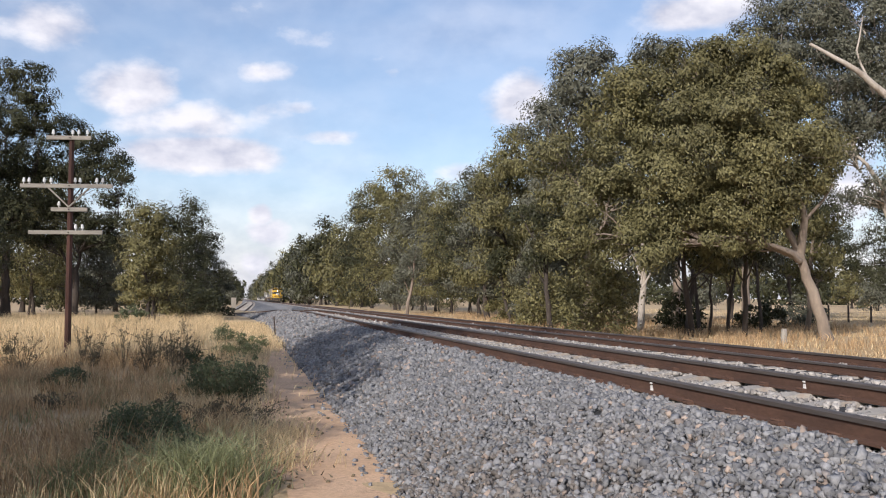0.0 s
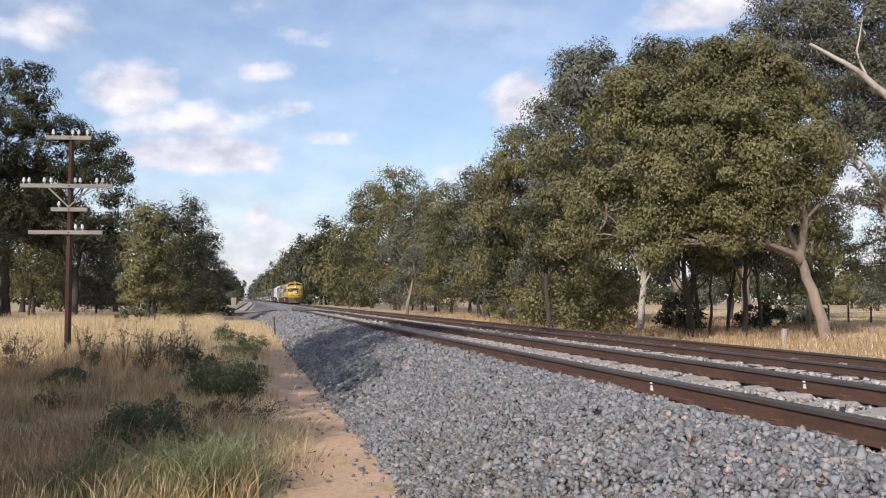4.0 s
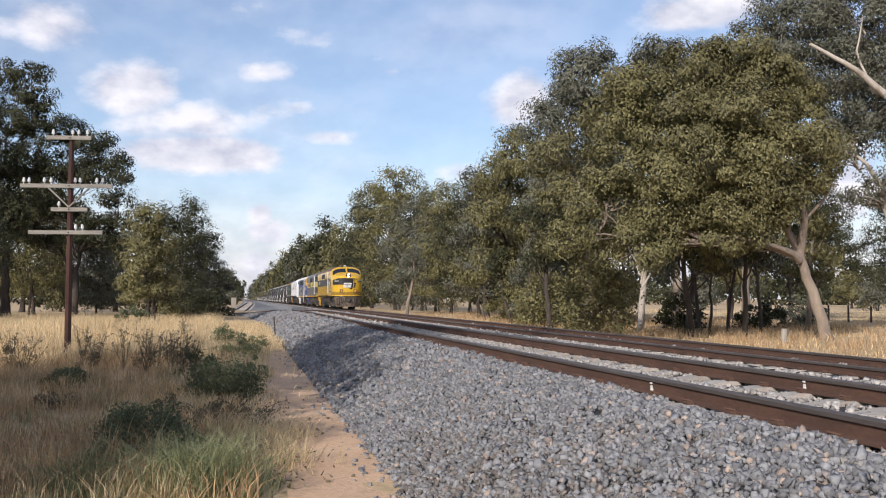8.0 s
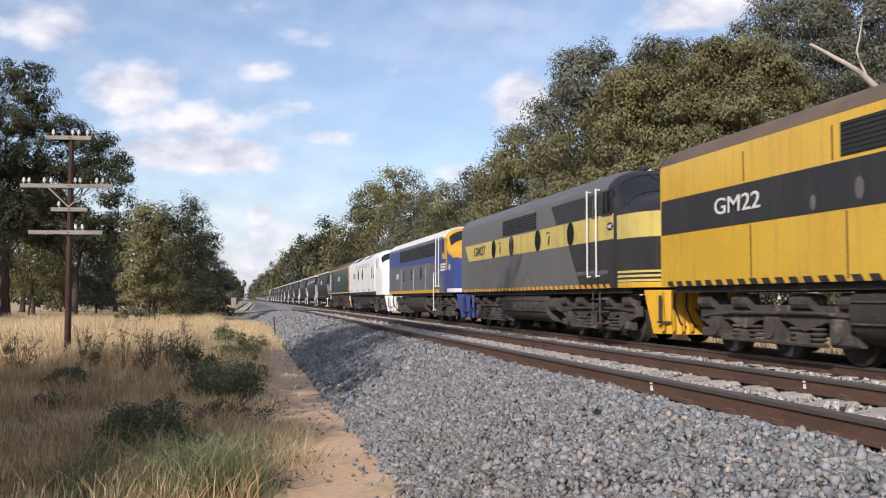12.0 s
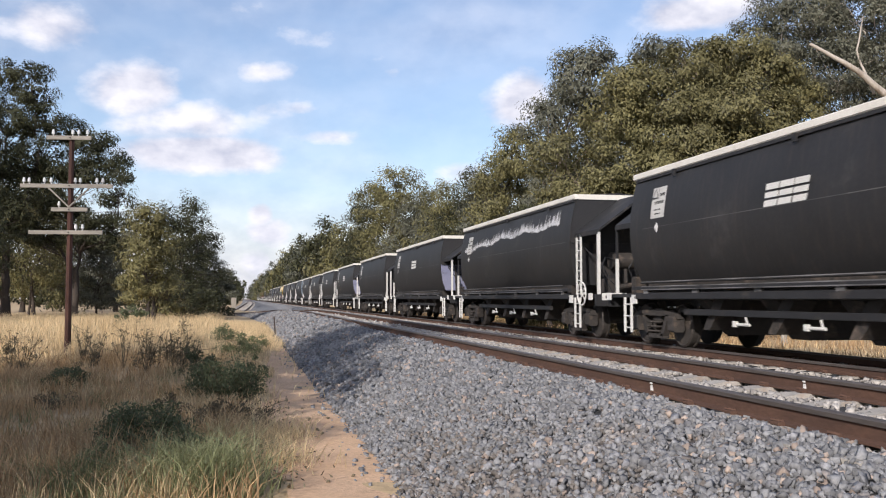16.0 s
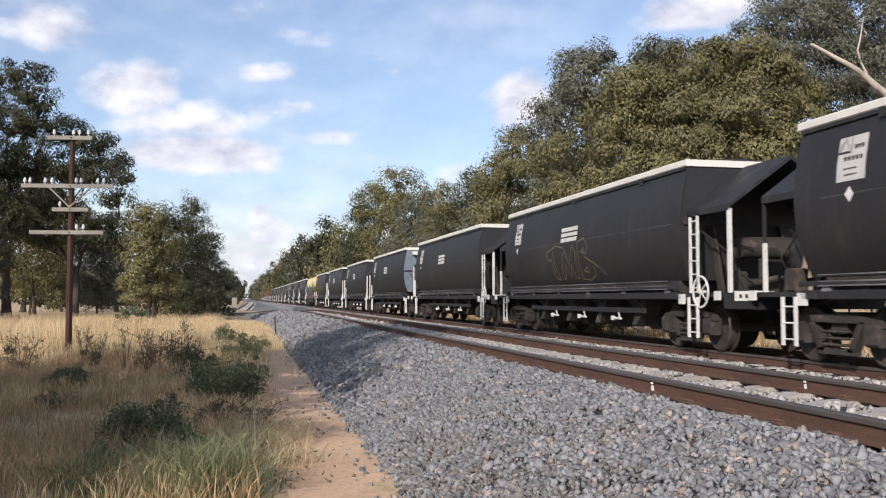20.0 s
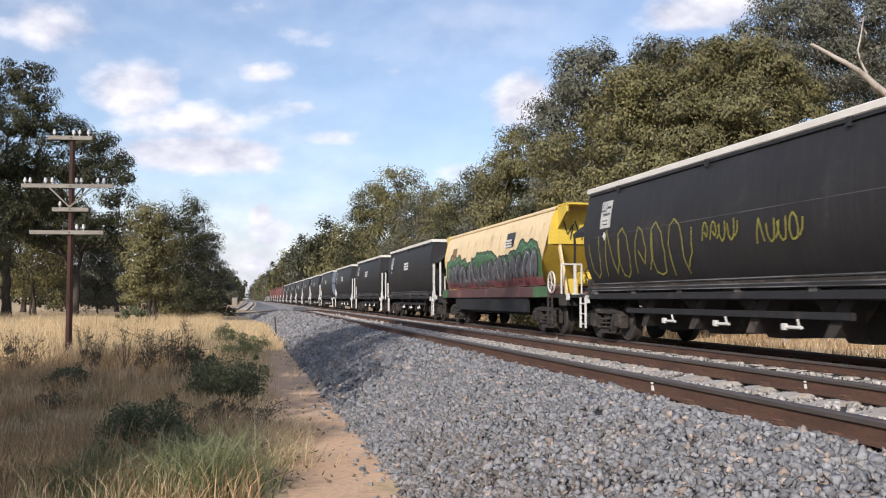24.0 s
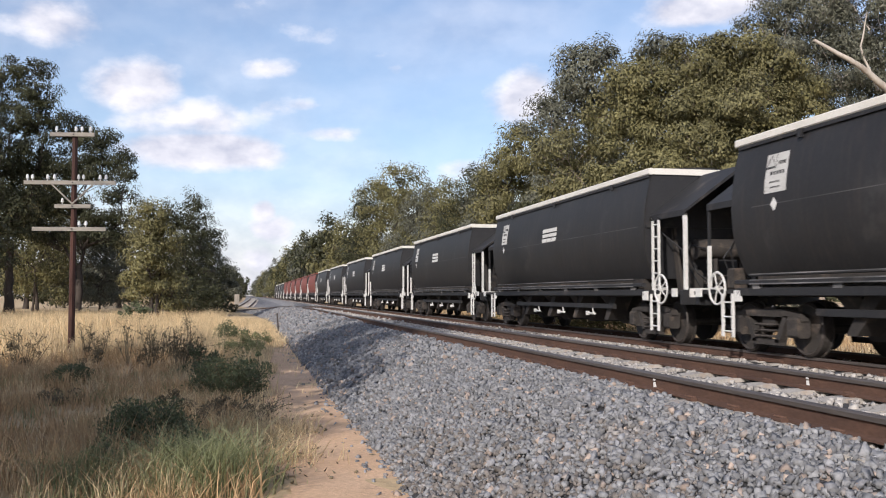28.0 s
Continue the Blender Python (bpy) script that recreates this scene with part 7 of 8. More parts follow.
def headlight(loco, ringmat, lit=True, z=3.24, y=0.28):
    bm = B()
    rod(bm, (0, y - 0.12, z), (0, y + 0.35, z + 0.03), 0.25, 20)
    hl = smooth(part("headlight_housing", bm, ringmat, loco), 40)
    bm = B()
    hoop(bm, (0, y - 0.125, z), (0, 1, 0), 0.225, 0.03, 20, 5)
    part("headlight_rim", bm, "rust", hl)
    bm = B()
    rod(bm, (0, y - 0.135, z), (0, y - 0.1, z), 0.2, 18)
    part("headlight_back", bm, "dark_steel", hl)
    for q in (-0.095, 0.095):
        bm = B()
        rod(bm, (0, y - 0.15, z + q), (0, y - 0.13, z + q), 0.07, 14)
        part("lamp", bm, "headlamp" if lit else "porcelain", hl, "lit round headlamp" if lit else "")


def hazard(loco, y0, y1, z, m1, m2, n):
    for i in range(n):
        a = y0 + (y1 - y0) * i / n
        w = (y1 - y0) / n
        side_panel("hazard_stripe", loco, [(a, z), (a + w * 0.55, z), (a + w * 0.55 + 0.08, z + 0.1), (a + 0.08, z + 0.1)], m2, 0.012, both=False)


def cab_side(loco, frame_mat, k=0.0):
    wdw = side_panel("cab_window", loco, rect(2.12 + k, 2.66 + k, 3.06, 3.60), "glass", 0.012, "cab side window")
    bm = B()
    for a, b, c, d in ((2.07, 2.71, 3.01, 3.06), (2.07, 2.71, 3.58, 3.62), (2.07, 2.12, 3.01, 3.62), (2.40, 2.44, 3.01, 3.62)):
        box(bm, -HALF_W - 0.025, -HALF_W + 0.01, a + k, b + k, c, d)
    part("window_frame", bm, frame_mat, wdw)
    d = side_panel("cab_door", loco, rect(2.95 + k, 3.45 + k, 1.3, 3.60), frame_mat, -0.004, "recessed cab door")
    bm = B()
    box(bm, -HALF_W - 0.012, -HALF_W, 3.04 + k, 3.36 + k, 3.0, 3.52)
    part("door_window", bm, "glass", d)
    for y in (2.9 + k, 3.5 + k):
        handrail(loco, y, 1.55, 3.72)
    bm = B()
    for z in (0.42, 0.72, 1.02):
        box(bm, -HALF_W - 0.02, -1.2, 3.0 + k, 3.45 + k, z - 0.015, z + 0.015)
    for y in (3.0 + k, 3.45 + k):
        box(bm, -HALF_W + 0.02, -HALF_W + 0.05, y - 0.02, y + 0.02, 0.4, 1.2)
    part("cab_step", bm, "bogie", loco)


def roof_gear(loco, L, mat, fans=True):
    bm = B()
    box(bm, -0.1, 0.1, 3.3, 3.55, 4.16, 4.34, 0.03)
    part("beacon", bm, "white", loco, "white roof beacon")
    bm = B()
    for x in (-0.35, 0.35):
        rod(bm, (x, 2.4, 4.22), (x, 2.95, 4.22), 0.05, 8, 0.1)
    part("horn", bm, "dark_steel", loco)
    for k in range(3):
        bm = B()
        y = L * 0.42 + k * 2.3
        rod(bm, (0, y, 4.1), (0, y, 4.24), 0.62, 20)
        part("roof_fan", bm, mat, loco)


def seams(loco, ys, z0, z1, mat):
    for y in ys:
        side_panel("panel_seam", loco, rect(y - 0.012, y + 0.012, z0, z1), mat, 0.01, both=False)


def yellow_loco():
    L = 18.5
    g = thing("diesel_locomotive", "yellow streamlined diesel locomotive with charcoal band and lit headlamps", "locomotive", "locomotives of the train")
    streamlined_body(g, L, ("yellow", "yellow"), "roof_grime")
    windscreen(g, "yellow")
    headlight(g, "yellow")
    cab_side(g, "pale_yellow", 1.25)
    # charcoal band and roof-side shading strip
    side_panel("band", g, [(2.72, 3.04), (5.0, 3.04), (L - 0.05, 3.04), (L - 0.05, 2.33), (4.4, 2.33), (4.0, 2.24), (3.1, 1.86)], "charcoal", 0.005, "charcoal side band")
    grille(g, 8.95, 12.5, 3.10, 3.60, 7)
    seams(g, (5.1, 7.0, 8.8, 12.7, 15.2), 3.08, 3.60, "rust")
    seams(g, (6.2, 7.9, 10.2, 12.4, 15.0), 1.32, 2.31, "rust")
    hazard(g, 5.0, L - 0.2, 1.28, "yellow", "charcoal", 34)
    emblem(g, -HALF_W - 0.014, 3.28, 2.50, 1.5, 0.46, "white", "charcoal")
    lettering("GM22", 0.42, "white", g, -HALF_W - 0.012, 15.45, 2.70, stretch=1.5, label="white running number")
    for y, z, w in ((13.2, 2.5, 0.25), (12.1, 2.6, 0.35), (11.2, 2.45, 0.3), (9.9, 2.5, 0.22), (8.7, 2.48, 0.4)):
        side_panel("paint_scar", g, oval(y, z, w * 0.6, w, 7), "grey", 0.008, both=False)
    # nose panel, number boxes, lamps, ribs
    cols = []
    for x in [-1.40, -1.37, -1.33, -1.28, -1.23, -1.18] + [-1.12 + k * 0.06 for k in range(29)]:
        lo = 2.36 if x < -0.45 else 2.36 - (x + 0.45) * 0.62
        cols.append((x, lo if x < 0.32 else lo + (x - 0.32) * 4.0, 3.0 - 0.12 * max(0, -0.9 - x) * 3))
    nose_panel("nose_panel", g, [c for c in cols if c[2] > c[1]], "charcoal", 0.012, "charcoal panel on the nose")
    for k, x0 in enumerate((-0.5, -0.1, 0.32)):
        m = "white" if k < 2 else "charcoal"
        for z0, z1, p, q in ((2.10, 2.22, 0.0, 1.0), (2.27, 2.37, 0.0, 1.0), (2.42, 2.54, 0.0, 1.0)):
            nose_panel("emblem_block", g, [(x0 + (z0 - 2.14) * 0.2 + 0.36 * (p + (q - p) * i / 4), z0, z1) for i in range(5)], m, 0.022)
    for s in (-1, 1):
        nb = nose_panel("number_box", g, [(s * (0.90 + 0.05 * i), 2.61, 2.81) for i in range(9)], "paint_black", 0.03, "black number box with white digits")
        a = math.atan2(nose_at(1.22) - nose_at(0.96), 0.26)
        lettering("GM22", 0.20, "white", g, s * 1.10, nose_at(1.10) - 0.05, 2.71, 0.003, Matrix.Rotation(radians(90) + s * a, 4, "Z"), label="white number")
        bm = B()
        y = nose_at(0.62)
        prism_y(bm, rect(s * 0.66 - 0.15, s * 0.66 + 0.15, 1.62, 1.92), y - 0.03, y + 0.2)
        ml = part("marker_light", bm, "rust", g, "square marker light")
        bm = B()
        rod(bm, (s * 0.66, y - 0.05, 1.77), (s * 0.66, y, 1.77), 0.1, 12)
        part("marker_lens", bm, "gold", ml)
        for k in range(2):
            bm = B()
            x = s * (0.62 + 0.2 * k)
            rod(bm, (x, nose_at(x) - 0.03, 2.91), (x, nose_at(x) + 0.05, 2.91), 0.06, 12)
            part("small_lamp", bm, "dark_steel", g)
    nose_panel("door_seam", g, [(0.47, 1.62, 3.0), (0.49, 1.62, 3.0)], "gold", 0.014)
    for z in (1.44, 1.54, 1.64):
        nose_panel("nose_rib", g, around(z - 0.022, z + 0.022), "rust", 0.022, "grimy rib round the nose")
    nose_panel("skirt_band", g, around(1.28, 1.40), "yellow", 0.018)
    bm = B()
    pipe(bm, [(-0.9, nose_at(0.9) - 0.06, 1.28), (-0.55, nose_at(0.55) - 0.07, 1.28)], 0.02, 6)
    rod(bm, (0.5, nose_at(0.5) - 0.1, 2.15), (0.5, nose_at(0.5) - 0.1, 2.65), 0.02, 6)
    part("handrail", bm, "white", g)
    bm = B()
    for i in range(24):
        y = 3.95 - i * 0.10
        if i in (8, 17):
            continue
        if y > 2.1:
            box(bm, -HALF_W - 0.01, -HALF_W, y - 0.035, y + 0.035, 1.66, 1.77)
    part("side_writing", bm, "roof_grime", g)
    pilot(g, "pilot_dust", L)
    underbelly(g, L)
    roof_gear(g, L, "roof_grime")
    coupler(g, L + 0.2, -1)
    return g


def grey_loco():
    L = 17.4
    g = thing("diesel_locomotive", "weathered grey streamlined diesel locomotive with pale yellow band", "locomotive", "locomotives of the train")
    streamlined_body(g, L, ("charcoal", "grey"), "grey")
    windscreen(g, "charcoal")
    headlight(g, "charcoal", False)
    cab_side(g, "charcoal", -0.02)
    side_panel("front_panel", g, [(2.0, 3.06), (6.0, 3.06), (6.5, 3.61), (2.0, 3.61)], "charcoal", 0.004, "charcoal front panel")
    side_panel("front_panel", g, [(2.0, 1.32), (4.2, 1.32), (5.1, 2.44), (2.0, 2.44)], "charcoal", 0.004)
    side_panel("band", g, [(2.0, 2.44), (L - 1.2, 2.44), (L - 0.6, 3.04), (2.0, 3.04)], "pale_yellow", 0.006, "pale yellow side band")
    nose_panel("nose_band", g, around(2.40, 2.96), "pale_yellow", 0.012)
    for z in (1.44, 1.54, 1.64):
        nose_panel("nose_rib", g, around(z - 0.025, z + 0.025), "pale_yellow", 0.02)
    nose_panel("skirt_band", g, around(1.28, 1.40), "gold", 0.016)
    for y in (4.9, 7.7, 10.45, 12.6):
        porthole(g, y, 2.74)
    for y in (5.4, 7.4, 9.4, 11.8, 14.2):
        seams(g, (y,), 2.45, 3.03, "grey")
    for y in (6.6, 11.7):
        side_panel("stencil", g, [(y, 2.82), (y + 0.12, 2.77), (y + 0.2, 2.62), (y + 0.1, 2.52), (y + 0.02, 2.64)], "charcoal", 0.01, both=False)
        side_panel("stencil", g, rect(y, y + 0.3, 2.88, 2.92), "charcoal", 0.01, both=False)
    grille(g, 7.85, 11.45, 3.10, 3.60, 6)
    hazard(g, 2.2, L - 0.2, 1.28, "gold", "orange", 36)
    lettering("GM27", 0.46, "charcoal", g, -HALF_W - 0.014, 14.55, 2.74, stretch=1.45, label="dark running number")
    nb = side_panel("number_box", g, oval(2.2, 2.74, 0.4, 0.2), "paint_black", 0.012, "black number board")
    lettering("GM27", 0.11, "white", nb, -HALF_W - 0.02, 2.2, 2.74)
    bm = B()
    for i in range(20):
        y = 4.5 - i * 0.11
        box(bm, -HALF_W - 0.01, -HALF_W, y - 0.035, y + 0.035, 1.62, 1.72)
    part("side_writing", bm, "grey", g)
    pilot(g, "gold", L)
    underbelly(g, L, "bogie")
    roof_gear(g, L, "grey")
    coupler(g, L + 0.2, -1)
    bm = B()
    box(bm, -0.5, 0.5, 7.2, 8.6, 4.2, 4.3, 0.03)
    part("roof_hatch", bm, "cream_rim", g)
    return g


def blue_loco():
    L = 17.6
    g = thing("diesel_locomotive", "blue and gold streamlined diesel locomotive with faded grey sides", "locomotive", "locomotives of the train")
    streamlined_body(g, L, ("blue", "blue_grey"), "cream_rim", crest=("gold", 2.75))
    windscreen(g, "gold")
    headlight(g, "gold", False)
    cab_side(g, "blue", 0.25)
    side_panel("front_panel", g, [(2.0, 1.62), (2.4, 1.72), (2.9, 1.95), (3.3, 2.25), (3.7, 2.48), (4.3, 2.70), (L - 0.1, 2.74), (L - 0.1, 3.61), (2.0, 3.61)], "blue", 0.004, "royal blue front panel")
    side_panel("cab_band", g, [(2.0, 2.74), (2.62, 2.74), (2.80, 3.1), (2.7, 3.61), (2.0, 3.61)], "gold", 0.008, "golden cab top")
    nose_panel("nose_band", g, [(x, 2.74, 2.98) for x in [-1.42 + 2.84 * i / 28 for i in range(29)]], "gold", 0.012)
    grille(g, 4.1, 13.8, 2.98, 3.58, 5)
    side_panel("lower_stripe", g, rect(3.4, L - 0.05, 1.30, 1.44), "gold", 0.008, "golden stripe along the bottom")
    nose_panel("nose_stripe", g, around(1.30, 1.46), "white", 0.016)
    for y in (7.7, 10.25, 12.6):
        porthole(g, y, 2.25, 0.34, 0.56)
    seams(g, (6.6, 9.7, 13.4), 1.45, 2.55, "cream_rim")
    emblem(g, -HALF_W - 0.014, 2.62, 2.4, 1.0, 0.32)
    emblem(g, -HALF_W - 0.014, 14.6, 2.25, 0.8, 0.26)
    bm = B()
    rod(bm, (-HALF_W * 0.94, 1.4, 2.36), (-HALF_W * 1.0, 1.4, 2.36), 0.13, 12)
    part("marker_light", bm, "porcelain", g)
    handrail(g, 4.2, 0.5, 2.2)
    pilot(g, "blue", L)
    underbelly(g, L)
    roof_gear(g, L, "cream_rim")
    coupler(g, L + 0.2, -1)
    return g


def angled_body(g, L, y0, bodymat, roofmat, ze=3.7, foot=1.5):
    """A carbody with upright sides and sloping roof shoulders."""
    o = [(-HALF_W, foot), (-HALF_W, ze), (-0.75, 4.2), (0.75, 4.2), (HALF_W, ze), (HALF_W, foot)]
    bm = B()
    prism_y(bm, [(-HALF_W, foot), (-HALF_W, ze), (HALF_W, ze), (HALF_W, foot)], y0, L)
    part("body", bm, bodymat, g)
    bm = B()
    prism_y(bm, [(-HALF_W - 0.002, ze), (-0.75, 4.2), (0.75, 4.2), (HALF_W + 0.002, ze)], y0 + 0.01, L - 0.01)
    part("roof", bm, roofmat, g)
    bm = B()
    box(bm, -1.35, 1.35, y0 + 0.2, L - 0.3, foot - 0.12, foot + 0.02)
    part("floor_frame", bm, "dark_steel", g)


def shoulder_panel(g, y0, y1, u0, u1, mat, slant=0.0, ze=3.7, lift=0.012, name="roof_window", label=""):
    """A panel on the sloping roof shoulder: u runs from the eave (0) to the top (1)."""
    p = lambda u: (-HALF_W + (HALF_W - 0.75) * u, ze + (4.2 - ze) * u)
    n = (-0.57 * lift, 0.82 * lift)
    bm = B()
    lo = [(p(u0)[0] + n[0], y, p(u0)[1] + n[1]) for y in (y0, y1)]
    hi = [(p(u1)[0] + n[0], y, p(u1)[1] + n[1]) for y in (y0 + slant, y1 - slant)]
    loft(bm, [lo, hi], closed=False)
    return part(name, bm, mat, g, label)


def white_loco():
    L = 18.9
    g = thing("diesel_locomotive", "white diesel locomotive with angular body and round portholes", "locomotive", "locomotives of the train")
    streamlined_body(g, 3.4, ("loco_white", "loco_white"), "loco_white")
    angled_body(g, L, 3.4, "loco_white", "loco_white")
    windscreen(g, "loco_white")
    headlight(g, "loco_white", False)
    cab_side(g, "loco_white")
    for y in (5.5, 10.35, 12.75):
        porthole(g, y, 2.78, 0.62, 0.74)
    shoulder_panel(g, 12.6, 17.0, 0.12, 0.88, "grille", 0.5, label="dark sloping roof window")
    shoulder_panel(g, 8.2, 10.6, 0.2, 0.85, "grille", 0.4)
    for k in range(9):
        y = 6.9 + k * 0.82
        v = side_panel("vent", g, rect(y, y + 0.52, 3.18, 3.52), "loco_white", 0.008, both=False)
        for i in range(6):
            bm = B()
            z = 3.21 + i * 0.05
            box(bm, -HALF_W - 0.012, -HALF_W - 0.008, y + 0.05, y + 0.47, z, z + 0.022)
            part("vent_slot", bm, "grille", v)
    seams(g, (6.0, 8.9, 12.2, 15.4, 17.6), 1.55, 3.66, "cream_rim")
    for z in (2.2, 3.1):
        side_panel("panel_seam", g, rect(4.0, L - 0.1, z - 0.008, z + 0.008), "cream_rim", 0.009, both=False)
    for y in (6.5, 9.6, 12.9, 16.6):
        side_panel("step_plate", g, rect(y, y + 0.5, 1.58, 1.68), "grey", 0.012, both=False)
    lettering("CLF3", 0.5, "paint_black", g, -HALF_W - 0.012, 15.25, 2.72, label="black running number")
    emblem(g, -HALF_W - 0.014, 4.4, 2.5, 0.7, 0.24, "charcoal")
    handrail(g, 18.2, 1.6, 2.5, "charcoal", 0.02)
    bm = B()
    box(bm, -HALF_W - 0.02, -1.2, 3.4, L, 1.3, 1.5)
    part("sole_bar", bm, "black2", g)
    bm = B()
    box(bm, -1.28, 1.28, 3.0, L - 0.4, 1.02, 1.35)
    part("underframe", bm, "dark_steel", g)
    side_panel("tail_light", g, rect(18.55, 18.75, 2.8, 3.05), "grey", 0.02, both=False)
    pilot(g, "loco_white", L)
    underbelly(g, L, "black2")
    roof_gear(g, L, "loco_white")
    coupler(g, L + 0.2, -1)
    return g


def green_loco():
    L = 18.5
    g = thing("diesel_locomotive", "dark green boxy diesel locomotive with orange-yellow end and stripes", "locomotive", "locomotives of the train")
    angled_body(g, L, 0.5, "green", "dark_steel", 3.7)
    bm = B()
    prism_y(bm, [(-HALF_W - 0.01, 1.52), (-HALF_W - 0.01, 3.7), (-0.77, 4.17), (0.77, 4.17), (HALF_W + 0.01, 3.7), (HALF_W + 0.01, 1.52)], 0.42, 0.5)
    part("end_wall", bm, "orange", g, "orange-yellow end wall")
    side_panel("end_band", g, rect(0.43, 1.2, 1.62, 3.7), "orange", 0.006, "orange-yellow corner panel")
    for z in (2.1, 2.28):
        bm = B()
        rod(bm, (-HALF_W - 0.02, 0.8, z), (-HALF_W + 0.02, 0.8, z), 0.075, 12)
        part("marker_light", bm, "rust", g)
    side_panel("top_stripe", g, rect(0.43, L, 3.6, 3.7), "orange", 0.008, "orange stripe under the roof")
    side_panel("bottom_stripe", g, rect(1.2, L, 1.5, 1.57), "orange", 0.008)
    for k in range(7):
        y = 2.2 + k * 2.4
        side_panel("reflector", g, rect(y, y + 0.8, 1.49, 1.58), "white", 0.012, both=False)
    for y0, y1 in ((1.6, 4.6), (5.0, 8.4), (9.2, 10.6), (13.5, 14.0)):
        shoulder_panel(g, y0, y1, 0.15, 0.85, "charcoal", 0.25, 3.7, name="roof_panel")
    lettering("RL302", 0.54, "white", g, -HALF_W - 0.012, 8.6, 2.75, stretch=1.2, label="white running number")
    emblem(g, -HALF_W - 0.014, 17.3, 2.1, 1.1, 0.36)
    side_panel("faded_patch", g, rect(13.1, 15.1, 1.75, 3.45), "green_faded", 0.006, "greyish faded paint patch", both=False)
    d = side_panel("cab_door", g, rect(15.3, 15.9, 1.6, 3.4), "green", 0.01, "cab side door")
    bm = B()
    box(bm, -HALF_W - 0.02, -HALF_W - 0.01, 15.42, 15.78, 2.6, 3.2)
    part("door_window", bm, "glass", d)
    for y in (15.2, 16.0):
        handrail(g, y, 1.75, 3.3)
    wdw = side_panel("cab_window", g, rect(17.3, 18.0, 2.7, 3.3), "glass", 0.012, "cab side window")
    bm = B()
    for a, b, c, e in ((17.24, 18.06, 2.64, 2.7), (17.24, 18.06, 3.3, 3.36), (17.62, 17.68, 2.7, 3.3)):
        box(bm, -HALF_W - 0.03, -HALF_W, a, b, c, e)
    part("window_frame", bm, "black2", wdw)
    bm = B()
    prism_y(bm, [(-1.25, 1.5), (1.25, 1.5), (1.0, 0.3), (-1.0, 0.3)], 0.2, 0.34)
    part("pilot", bm, "green", g, "dark green front skirt")
    bm = B()
    prism_x(bm, [(0.18, 0.36), (0.9, 0.9), (0.9, 1.15), (0.18, 0.62)], -1.36, -1.3)
    part("step_guard", bm, "orange", g, "orange step guard")
    bm = B()
    for y in (0.22, 0.62):
        rod(bm, (-1.4, y, 0.9), (-1.4, y, 1.5), 0.025, 6)
    rod(bm, (-1.4, 0.22, 1.5), (-1.4, 0.62, 1.5), 0.025, 6)
    part("handrail", bm, "white", g)
    for k in range(5):
        bm = B()
        y = 6.2 + k * 1.4
        prism_x(bm, [(y, 1.45), (y + 0.1, 1.45), (y + 0.45, 0.72), (y + 0.3, 0.72)], -1.36, -1.3)
        part("strut", bm, "bogie", g)
    bm = B()
    box(bm, -1.25, 1.25, 0.5, L - 0.4, 1.02, 1.5)
    box(bm, -1.32, -1.0, 5.6, 6.3, 0.7, 1.5, 0.05)
    part("underframe", bm, "dark_steel", g)
    # added dark block: closes the see-through openings and stands in for the shade below
    bm = B()
    box(bm, -0.8, 0.8, 0.8, L - 0.8, 0.6, 1.02)
    part("centre_sill", bm, "black2", g)
    six_wheel_bogie(g, 3.6)
    six_wheel_bogie(g, L - 3.6)
    bm = B()
    prism_y(bm, [(-1.3, 0.8), (1.3, 0.8), (1.2, 0.42), (0.9, 0.28), (-0.9, 0.28), (-1.2, 0.42)], 6.3, 12.2)
    part("fuel_tank", bm, "dark_steel", g)
    coupler(g, 0.1, 1)
    coupler(g, L + 0.2, -1)
    return g


SPEED = 22.4


def lead(ts):
    """Where a front stands at the start, if it comes abreast of the camera's plane at ts seconds."""
    return -2.14 + SPEED * ts


MOVING = [(make(), lead(ts)) for make, ts in ((yellow_loco, 12.07), (grey_loco, 12.919), (blue_loco, 13.737), (white_loco, 14.62), (green_loco, 15.44))]

STD = (True, True, "black2", "dark_steel")
STD2 = (True, False, "black2", "dark_steel", False)
PLAIN = hopper()
PRIMER = hopper(ends=((True, False, "primer", "dark_steel", False), STD2), label="black grain hopper wagon with bluish primer on its end")
OPEN_END = hopper(ends=((False, False, "primer", "dark_steel"), STD2), label="black grain hopper wagon with bare open end")
SLATE = hopper(ends=((False, False, "slate", "slate"), STD2), label="black grain hopper wagon with slate-blue open end")
TANK = hopper(ends=((False, False, "slate", "slate"), (True, True, "black2", "tank_red", False)), label="black grain hopper wagon with slate-blue end and red air tank")
RED = hopper("red", "red", label="faded red grain hopper wagon", logo=False)
CREAM = cream_hopper()
ORDER = [OPEN_END, PLAIN, PRIMER, PLAIN, PRIMER, PLAIN, PLAIN, PLAIN, SLATE, PLAIN, PLAIN, PLAIN, CREAM, PLAIN, PLAIN, PLAIN, TANK, PLAIN, PLAIN, PLAIN, PLAIN, PLAIN, PLAIN] + [RED] * 6 + [PLAIN] * 4
WAGONS, seen_kinds = [], []
for i, k in enumerate(ORDER):
    w = k if k not in seen_kinds else copy_thing(k, Matrix())
    seen_kinds.append(k)
    WAGONS.append(w)
    MOVING.append((w, lead(16.369 + 0.7348 * i if i > 5 else 16.32 + 0.743 * i)))

